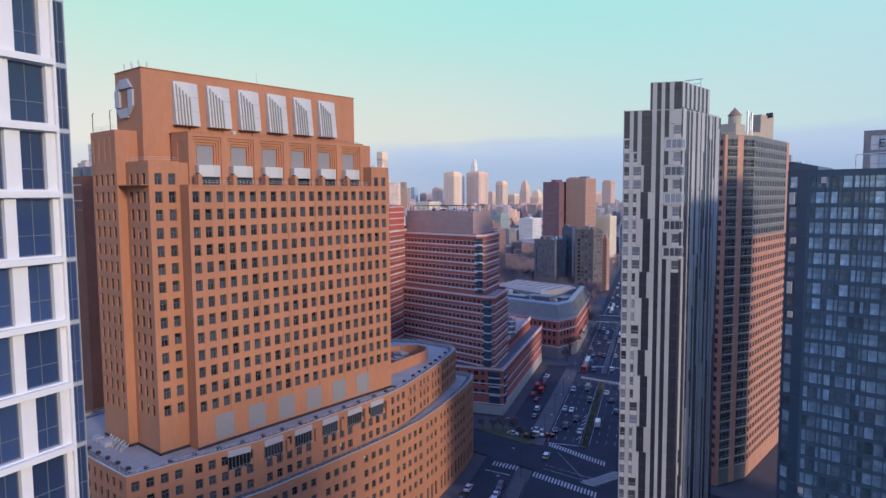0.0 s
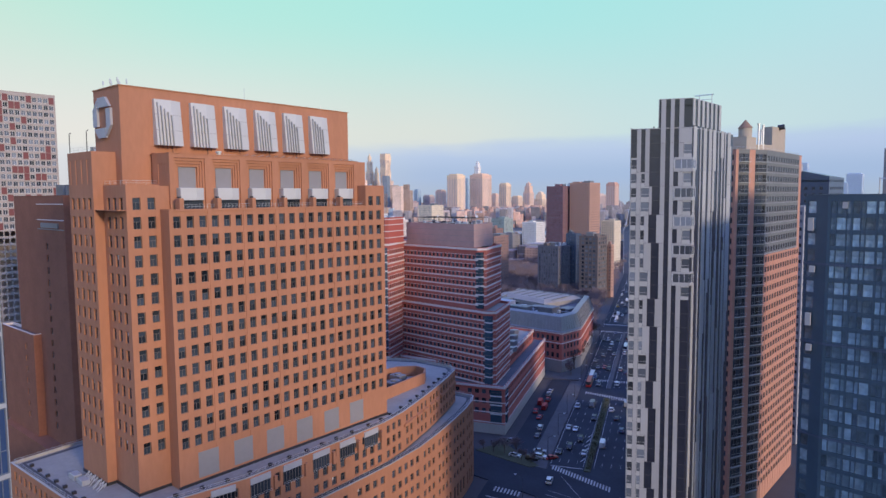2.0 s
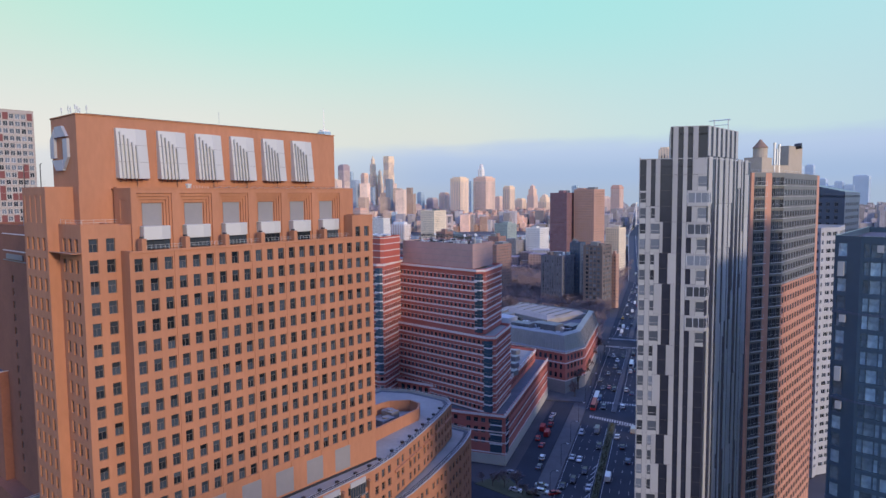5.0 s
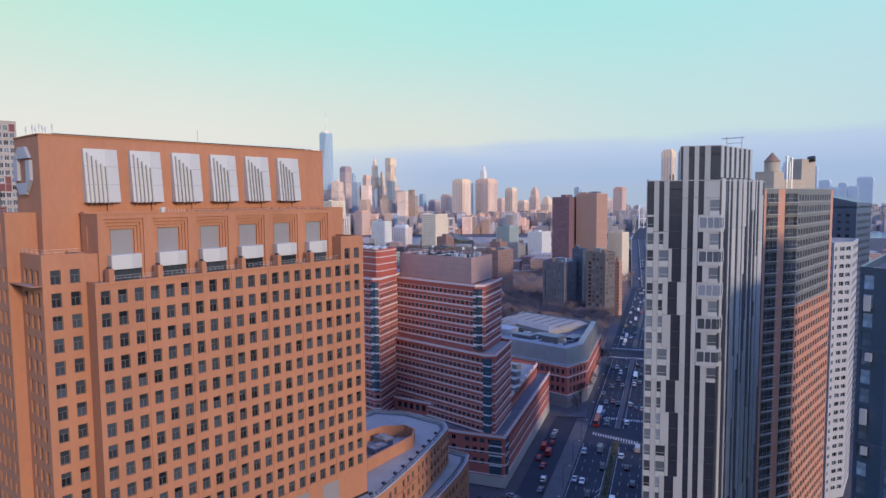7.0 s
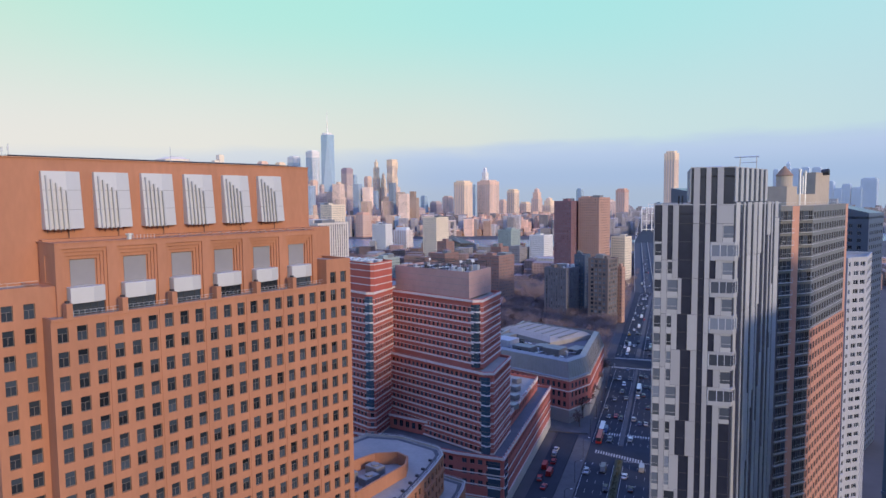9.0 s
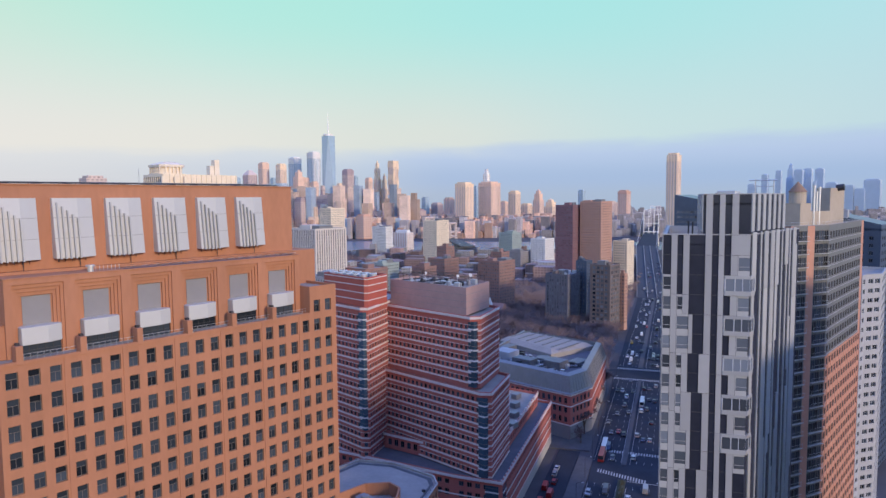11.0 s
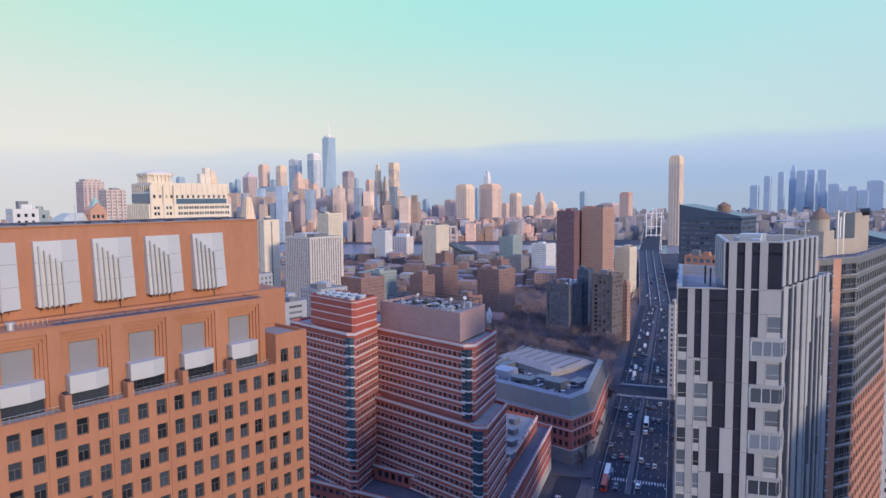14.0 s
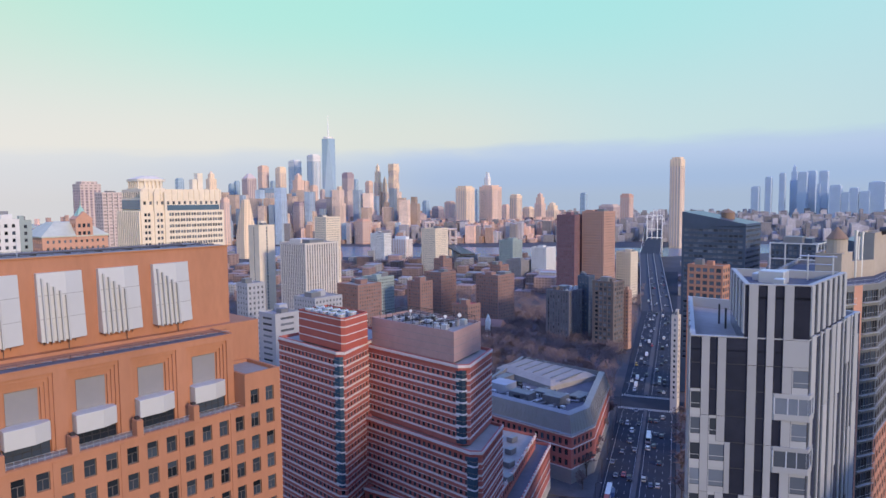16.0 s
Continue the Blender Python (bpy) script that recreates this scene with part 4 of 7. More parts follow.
bm = bmesh.new()
for r in range(2, 38):
    z = 116.7 - r * 3.05
    a, b = Vector(LOWT[0]), Vector(LOWT[1])
    d = (b - a).normalized()
    n = Vector((d.y, -d.x))
    q = [bm.verts.new((*p, zz)) for zz in (z - 0.05, z + 0.05) for p in (a + n * 0.02, b + n * 0.02)]
    bm.faces.new((q[0], q[1], q[3], q[2]))
part("floor_joint", bm, STEEL, bw)


def side_field(seed, n):
    """Alternating light and dark strips whose edges step sideways now and then."""
    q = random.Random(seed)
    edges = [0]
    while edges[-1] < n:
        edges.append(edges[-1] + q.choice((1, 1, 2, 2, 3)))
    grid = []
    for r in range(40):
        for k in range(1, len(edges) - 1):
            if q.random() < 0.10:
                e = edges[k] + q.choice((-1, 1))
                if edges[k - 1] < e < edges[k + 1]:
                    edges[k] = e
        grid.append(["wb"[sum(e <= c for e in edges) % 2] for c in range(n)])
    return lambda c, r: grid[r][c]


panel_wall(bw, LOWT[1], LOWT[2], 111.0, 3.05, 36, side_field(3, 40), [i / 40 for i in range(41)], 0, rng, BWM)
panel_wall(bw, LOWT[3], LOWT[0], 111.0, 3.05, 36, side_field(4, 26), [i / 26 for i in range(27)], 0, rng, BWM)
panel_wall(bw, UPT[1], UPT[2], 116.7, 5.6, 1, lambda c, r: "wb"[c % 2], [i / 13 for i in range(14)], 0, rng, BWM)
panel_wall(bw, UPT[3], UPT[0], 116.7, 5.6, 1, lambda c, r: "wb"[c % 2], [i / 9 for i in range(10)], 0, rng, BWM)
fe = (Vector(LOWT[1]) - Vector(LOWT[0])).normalized()
se = (Vector(LOWT[2]) - Vector(LOWT[1])).normalized()
fo, so2 = Vector((fe.y, -fe.x)), Vector((se.y, -se.x))
corner = Vector(LOWT[1])
for r in range(4, 14, 2):
    z1 = 116.7 - r * 3.05
    z0 = z1 - 3.05
    bay = [corner - fe * 3.4, corner - fe * 3.4 + fo * 0.2, corner + fo * 0.2 + so2 * 0.2, corner + so2 * 0.2 + se * 1.9, corner + se * 1.9, corner - fe * 0.4 + se * 0.6]
    for name, za, zb, d, m in (("bay_slab", z1 - 0.5, z1 - 0.02, 0.0, PANEL), ("bay_glass", z0 + 0.72, z1 - 0.5, 0.10, PANES), ("bay_slab", z0, z0 + 0.72, 0.0, PANEL)):
        bm = bmesh.new()
        prism(bm, inset([tuple(v) for v in bay], d * 0.4) if d else [tuple(v) for v in bay], za, zb)
        bmesh.ops.recalc_face_normals(bm, faces=bm.faces[:])
        part(name, bm, m, bw)
    for u, q in ((-3.38, 0), (-2.0, 0), (-0.95, 0), (0.0, 0), (0.9, 1), (1.85, 1)):
        p = corner + fe * u + fo * 0.18 if q == 0 else corner + se * u + so2 * 0.18
        box_part("bay_mullion", p.x - 0.06, p.x + 0.06, p.y - 0.06, p.y + 0.06, z0 + 0.7, z1 - 0.45, FRAMEWHITE, bw)
bm = bmesh.new()
for x in (-56.0, -53.2):
    beam(bm, (x, 160, 115.5), (x, 160, 119.2), 0.10, sides=5)
beam(bm, (-57.0, 160, 119.0), (-52.8, 160, 119.0), 0.10, sides=5)
beam(bm, (-56.0, 160, 118.0), (-53.2, 160, 118.0), 0.06, sides=5)
part("davit", bm, METAL, bw, "grey steel davit on the roof")
for x, y, w, d, h in ((-59, 156, 3, 2.4, 1.6), (-57, 151, 1.2, 1.2, 1.2), (-61, 158, 1.6, 2.4, 1.0)):
    box_part("roof_unit", x - w / 2, x + w / 2, y - d / 2, y + d / 2, 115.7, 115.7 + h, METAL, bw, bevel=0.08)
for k in range(2):
    box_part("roof_pipe", -66 + 1.8 * k, -65.8 + 1.8 * k, 157 - 3 * k, 157.2 - 3 * k, 109.5, 112.2, STEEL, bw)

# ---- salmon brick tower with tank on the roof ----
br = thing("salmon_tower", "salmon brick apartment tower with grey glazed top floors", "apartment building")
B = [(-76, 212), (-61, 206.5), (-55.6, 218.5), (-54.6, 259), (-80, 262)]
f, g = Facade(), Facade()
zs = floors(107.2, 3.05, 1.75, 34)
grey_from = 107.2 - 9.5 * 3.05
zlo = [z for z in zs if z[1] < grey_from]
zhi = [z for z in zs if z[0] > grey_from]
f.wall(B[2], B[3], 0, grey_from, spans(40.5, 2.85, 2.0), zlo, 0.08)
g.wall(B[2], (-54.65, 256.0), grey_from, 109.5, spans(37.5, 2.85, 2.0), zhi, 0.1)
f.wall((-54.65, 256.0), B[3], grey_from, 109.5)
f.wall(B[0], B[1], 0, 109.5, spans(16, 2.6, 1.5), zs, 0.3)
f.wall(B[1], (-60.55, 207.5), 0, 109.5)
g.wall((-60.55, 207.5), (-58.7, 211.6), 0, 109.5, [(0.1, 1.4), (1.5, 2.8), (2.9, 4.3)], floors(107.2, 3.05, 2.3, 34), 0.15)
f.wall((-58.7, 211.6), (-57.7, 213.85), 0, 109.5)
g.wall((-57.7, 213.85), B[2], 0, 109.5, [(0.1, 1.6), (1.7, 3.3), (3.4, 4.9)], floors(107.2, 3.05, 2.3, 34), 0.15)
f.wall(B[3], B[4], 0, 109.5)
f.wall(B[4], B[0], 0, 109.5)
f.done(br, SALMON)
g.done(br, mat("slate_panel", (0.155, 0.165, 0.175), 0.6, vary=0.14), "grey_wall")
f.places.sort(key=lambda p: p[0].translation.x < -57)
windows(br, f.places + g.places, "pair", FRAME)
e = (Vector(B[3]) - Vector(B[2])).normalized()
o = Vector((e.y, -e.x))
for u in range(15):
    p = Vector(B[2]) + e * (0.3 + u * 2.85)
    bm = bmesh.new()
    prism(bm, [tuple(p), tuple(p + o * 0.08), tuple(p + e * 0.45 + o * 0.08), tuple(p + e * 0.45)], 0.0, grey_from)
    bmesh.ops.recalc_face_normals(bm, faces=bm.faces[:])
    part("brick_pier", bm, SALMON, br)
for i in range(34):
    z = 107.2 - i * 3.05 - 1.25
    if z < 2:
        continue
    if z > grey_from:
        a, b = Vector(B[2]), Vector((-54.65, 256.0))
        ring = [tuple(a), tuple(a + o * 0.12), tuple(b + o * 0.12), tuple(b)]
        bm = bmesh.new()
        prism(bm, ring, z, z + 0.09)
        bmesh.ops.recalc_face_normals(bm, faces=bm.faces[:])
        part("floor_band", bm, SLAB, br)
    # balconies on the glazed bays
    for u0, u1 in ((1.2, 5.6), (8.1, 12.9)):
        d = (Vector(B[2]) - Vector(B[1])).normalized()
        w = Vector((d.y, -d.x))
        bm = bmesh.new()
        pts = [tuple(Vector(B[1]) + d * u + w * q) for u, q in ((u0, 0.0), (u0, 0.55), (u1, 0.55), (u1, 0.0))]
        prism(bm, pts, z, z + 0.12)
        beam(bm, (*pts[1], z + 1.15), (*pts[2], z + 1.15), 0.035, sides=4)
        beam(bm, (*pts[1], z), (*pts[1], z + 1.15), 0.03, sides=4)
        beam(bm, (*pts[2], z), (*pts[2], z + 1.15), 0.03, sides=4)
        bmesh.ops.recalc_face_normals(bm, faces=bm.faces[:])
        part("balcony", bm, METAL, br)
roof(br, B, 109.5, ROOFDARK, 0.8, GREY)
block("", "", "", [(-68.2, 225), (-63.2, 224.6), (-62.6, 233), (-68.2, 233)], 108.6, 114.4, TAN, 3, 1, [], parent=br)
block("", "", "", [(-63.0, 241), (-59.6, 240), (-58.6, 253), (-63.0, 253)], 108.6, 118.3, TAN, 3, 1, [], parent=br)
bm = bmesh.new()
prism(bm, [(-63.4, 233), (-62.6, 233), (-59.4, 240), (-60.2, 240)], 108.6, 112.4)
bmesh.ops.recalc_face_normals(bm, faces=bm.faces[:])
part("roof_wall", bm, TAN, br)
bm = bmesh.new()
beam(bm, (-64.9, 229, 114.0), (-64.9, 229, 117.4), 2.0, sides=20)
part("tank_drum", bm, TAN, br, "tan rooftop water tank")
bm = bmesh.new()
beam(bm, (-64.9, 229, 117.4), (-64.9, 229, 120.0), 2.25, sides=20, r2=0.15)
part("tank_cone", bm, TIMBER, br, "brown conical tank roof")
for k, (x, y, h) in enumerate(((-62.2, 234, 118.6), (-61.4, 236.2, 118.2), (-62.4, 238, 117.0))):
    bm = bmesh.new()
    beam(bm, (x, y, 108.6), (x, y, h), 0.32, sides=10)
    beam(bm, (x, y, h), (x, y, h + 0.5), 0.45, sides=10)
    part("flue", bm, METAL, br, "silver flue pipe")
bm = bmesh.new()
beam(bm, (-59.5, 247, 118.5), (-57.6, 247, 118.7), 0.9, sides=10)
part("vent_hood", bm, STEEL, br)
box_part("roof_unit", -73.5, -68.5, 214, 219, 108.7, 111.2, WHITE, br, "white rooftop unit", 0.1)
railing(br, inset(B, 0.8), 109.0, 1.3, step=2.5)

# ---- dark glass tower with a jumble of panes ----
dk = thing("dark_glass_tower", "dark blue glass apartment tower with mixed panels", "apartment building")
D = [(-31.5, 149.0), (-27.5, 147.6), (24, 145), (24, 186), (-31.5, 186)]
f = Facade()
rng = random.Random(11)
zs = floors(94.0, 3.05, 2.35, 31)
for i in range(5):
    a, b = D[i], D[(i + 1) % 5]
    L = math.dist(a, b)
    us, u = [], 0.5
    while u < L - 1.2:
        w = rng.choice((0.7, 0.9, 1.2, 1.6))
        if u + w > L - 0.3:
            break
        us.append((u, u + w))
        u += w + rng.choice((0.06, 0.06, 0.08, 0.3))
    f.wall(a, b, 0, 96.3, us, zs, 0.15)
f.done(dk, TOWERBLUE)
f.places.sort(key=lambda p: (p[0].translation.y > 150.5, p[0].translation.x > 2, -p[0].translation.z))
PANE_A = mat("jumbled_glass", (0.23, 0.335, 0.41), 0.05, metal=0.4, vary=0.45, size=1.5, bump=1.0, fine=0.9, per="object", spread=0.65, spec=1.0)
PANE_B = mat("jumbled_glass_far", (0.23, 0.335, 0.41), 0.05, metal=0.4, vary=0.45, size=1.5, bump=1.0, fine=0.9, per="island", spread=0.65, spec=1.0)
windows(dk, f.places, "plain", TOWERBLUE, PANE_A, PANE_B, blinds=0.0)
for i in (3, 8, 14, 20, 26):
    ring_band(dk, D, 93.6 - i * 3.05 - 1.5, 93.6 - i * 3.05 - 1.1, M_NAVY, 0.1)
for k, (u, r, h) in enumerate(((0.4, 1, 2), (0.9, 4, 1), (0.5, 7, 2), (0.8, 9, 1), (6, 0, 1), (11, 22, 1), (15, 25, 2), (4, 21, 1))):
    z = 95 - r * 3.05
    box_part("light_panel", D[1][0] - 3.6 + u, D[1][0] - 2.7 + u, 147.2, 148.0, z - h * 1.2, z, LIGHT, dk, "pale cladding panel")
roof(dk, D, 96.3, ROOFDARK, 1.0, TOWERBLUE)
bm = bmesh.new()
beam(bm, (-20, 152, 96), (-20, 152, 99.5), 0.12, sides=5)
beam(bm, (-20, 152, 99.3), (-11, 152, 99.7), 0.10, sides=5)
beam(bm, (-11, 152, 96), (-11, 152, 99.7), 0.06, sides=5)
part("davit", bm, METAL, dk)
# tower behind it with a roof sign
et = thing("sign_tower", "dark grey framed tower with white rooftop sign panels", "apartment building")
block("", "", "", [(-23.6, 190), (10, 188.5), (10, 208), (-23.6, 208)], 0, 106.8, M_GREY, 4.5, 3.8, floors(104.0, 4.6, 3.8, 5), "wide", FRAMEWHITE, FRAME, parent=et, cap=40)
sign = bpy.data.curves.new("sign_letters", "FONT")
sign.body, sign.size, sign.extrude = "Ea", 2.8, 0.05
so = new("sign_letters", sign)
so.data.materials.append(STEEL)
so.parent = et
so.matrix_basis = pose(-20.5, 189.3, 102.8, 90, 0, -3)

# slabs between the salmon and the dark tower
ws = thing("white_slab_tower", "white gridded apartment tower with dark windows", "apartment building")
block("", "", "", [(-66.5, 283), (-57.5, 281), (-57.0, 285), (-53.5, 291), (-55, 312), (-70, 312)], 0, 91.5, SLAB, 2.9, 2.1, floors(89.3, 3.05, 1.5, 29), "pair", PANES, FRAMEWHITE, parent=ws, cap=90)
dt = thing("dark_plain_tower", "dark blue clad tower with a sloping crown behind slabs", "apartment building")
DT = [(-86, 362), (-62.5, 357.5), (-60.5, 384), (-86, 388)]
block("", "", "", DT, 0, 103, M_NAVY, 3.4, 1.6, floors(99, 3.05, 1.5, 33), parent=dt, cap=20)
bm = bmesh.new()
q = [bm.verts.new((x, y, z)) for (x, y), z in zip(DT + DT, (102, 102, 102, 102, 110, 104.6, 104.2, 110))]
for i in ((4, 5, 6, 7), (0, 1, 5, 4), (1, 2, 6, 5), (2, 3, 7, 6), (3, 0, 4, 7)):
    bm.faces.new([q[k] for k in i])
part("sloping_crown", bm, M_NAVY, dt)
box_part("roof_unit", -77.5, -74.5, 358.6, 361.5, 107.0, 110.6, SLAB, dt, "pale rooftop unit", 0.1)

# ---- white gridded tower close by at the start ----
wh = thing("white_grid_tower", "white gridded tower with tall blue glass windows", "apartment building")
WD = Vector((-0.223, 0.975))           # along its glazed wall, away from the start
p1 = (-59.9, 21.5)
p0 = tuple(Vector(p1) - WD * 22.0)
p2 = tuple(Vector(p1) + WD * 1.25)
BACK = [(-84, 28), (-80, -4)]
f = Facade()
L = 22.0
bands = [5.0 + 5.44 * k for k in range(27)]
for k, z in enumerate(bands):
    us, u, wide = [], L - (0.6 if k % 2 else 0.9), k % 2 == 1
    while u > 3.6:
        w = 2.95 if wide else 2.05
        us.append((u - w, u))
        u -= w + (0.9 if wide else 1.2)
        wide = not wide
    f.wall(p0, p1, z, z + 5.44, us[::-1], [(z + 0.55, z + 5.25)], 0.45)
f.done(wh, GRIDWHITE)
f.places.sort(key=lambda p: abs(p[0].translation.z - 92))
windows(wh, f.places, "wide", GLASSFRAME, GLASSBLUE, GLASSBLUE, cap=200)
g = Facade()
for z in bands:
    g.wall(p1, p2, z, z + 5.44, [(0.10, 1.2)], [(z + 0.2, z + 5.3)], 0.1)
g.done(wh, METAL, "bay_wall")
windows(wh, g.places, "wide", GLASSFRAME, GLASSBLUE, GLASSBLUE, cap=40)
TOPZ = bands[-1] + 5.44
h = Facade()
h.wall(p2, BACK[0], 5.0, TOPZ)
h.wall(BACK[0], BACK[1], 5.0, TOPZ)
h.wall(BACK[1], p0, 5.0, TOPZ)
h.done(wh, GRIDWHITE, "blank_wall")
roof(wh, [p0, p1, p2] + BACK, TOPZ, ROOFDARK, 0.8, GRIDWHITE)
part_bm = bmesh.new()
prism(part_bm, [p0, p1, p2] + BACK, -0.3, 5.0)
part("plinth", part_bm, CONCRETE, wh)
w = Vector((WD.y, -WD.x))
for z in bands:
    bm = bmesh.new()
    lo = [tuple(Vector(p0)), tuple(Vector(p0) + w * 0.45), tuple(Vector(p1) + w * 0.45 - WD * 0.15), tuple(Vector(p1) - WD * 0.15)]
    prism(bm, lo, z - 0.1, z + 0.42)
    bmesh.ops.recalc_face_normals(bm, faces=bm.faces[:])
    part("sill_band", bm, GRIDWHITE, wh)
bm = bmesh.new()
c = Vector(p0) + WD * (L - 0.12)
prism(bm, [tuple(c), tuple(c + w * 0.3), tuple(c + WD * 0.24 + w * 0.3), tuple(c + WD * 0.24)], 5.0, TOPZ)
bmesh.ops.recalc_face_normals(bm, faces=bm.faces[:])
part("corner_post", bm, GRIDWHITE, wh)

# ---- unseen block added behind the camera, towards the sun, to shade the tower ----
nb = thing("brick_neighbour_block", "added unseen brown brick block that shades the office tower", "apartment building")
block("", "", "", [(84, -36), (112, -36), (112, 62), (84, 62)], -0.3, 98, BROWN, 3.2, 1.6, floors(94, 3.1, 1.7, 29), parent=nb, cap=30)

# ---- brown tower and red-and-white tower behind the office tower ----
bt = thing("brown_tower", "plain brown brick tower with few windows", "office building")
f = Facade()
f.wall((-222, 72), (-185, 72), 30, 97.5, [(23.4, 24.8)], floors(84, 3.3, 1.8, 16), 0.3)
f.wall((-185, 72), (-182, 75.5), 30, 97.5)
f.wall((-182, 75.5), (-182, 100), 30, 97.5)
f.wall((-222, 100), (-222, 72), 30, 97.5)
f.wall((-182, 100), (-222, 100), 30, 97.5)
f.wall((-232, 70), (-206, 70), 30, 59, [(19, 20.4)], floors(55, 3.3, 1.7, 7), 0.3)
f.wall((-206, 70), (-206, 73), 30, 59)
f.done(bt, BROWN)
windows(bt, f.places, "pair")
roof(bt, [(-222, 72), (-185, 72), (-182, 75.5), (-182, 100), (-222, 100)], 97.5, ROOFDARK, 0.8, BROWN)
roof(bt, [(-232, 70), (-206, 70), (-206, 73), (-232, 73)], 59, ROOFDARK, 0.5, CREAM)
for z in (88.5, 91.0, 95.2):
    box_part("string_course", -203.8, -185.3, 71.85, 72.0, z, z + 0.25, CREAM if z > 90 else ZINC, bt)
box_part("louvre_strip", -201, -189, 71.7, 72.0, 89.0, 90.3, ZINC, bt, "blue-grey louvre strip")
for x in (-200, -193, -188):
    bm = bmesh.new()
    beam(bm, (x, 78, 97), (x, 78, 100.5), 2.2, sides=14)
    part("roof_tank", bm, ZINC, bt, "grey rooftop tank")
bm = bmesh.new()
prism(bm, [(-230, 68), (-180, 68), (-180, 102), (-230, 102)], 0, 30)
part("base", bm, BROWN, bt)

RWPANEL = mat("pinkish_panel", (0.37, 0.33, 0.315), 0.7, vary=0.1)
rw = thing("red_white_tower", "white apartment tower with scattered red panels", "apartment building")
f = Facade()
zs = floors(133.6, 2.6, 1.75, 46)
RW = [(-300, 58), (-278.5, 58), (-278.5, 104.4), (-300, 104.4)]
for i in range(4):
    f.wall(RW[i], RW[(i + 1) % 4], 0, 135.8, spans(math.dist(RW[i], RW[(i + 1) % 4]), 1.9, 1.5) if i == 1 else (), zs, 0.2)
f.done(rw, RWPANEL)
rng = random.Random(8)
f.places = [p for p in f.places if p[0].translation.z > 85]
rng.shuffle(f.places)
k = int(len(f.places) * 0.17)
reds, rest = f.places[:k], f.places[k:]
windows(rw, rest, "pair", FRAMEWHITE, PANES, PANESJ, cap=60)
for m, w, h in reds:
    bm = bmesh.new()
    box(bm, -w / 2 - 0.1, w / 2 + 0.1, -0.25, 0.0, -1.25, 1.25)
    ob = part("red_panel", bm, REDPAINT, rw)
    ob.matrix_basis = m
roof(rw, RW, 135.8, ROOFDARK, 0.8, RWPANEL)


# ---- the city beyond ----

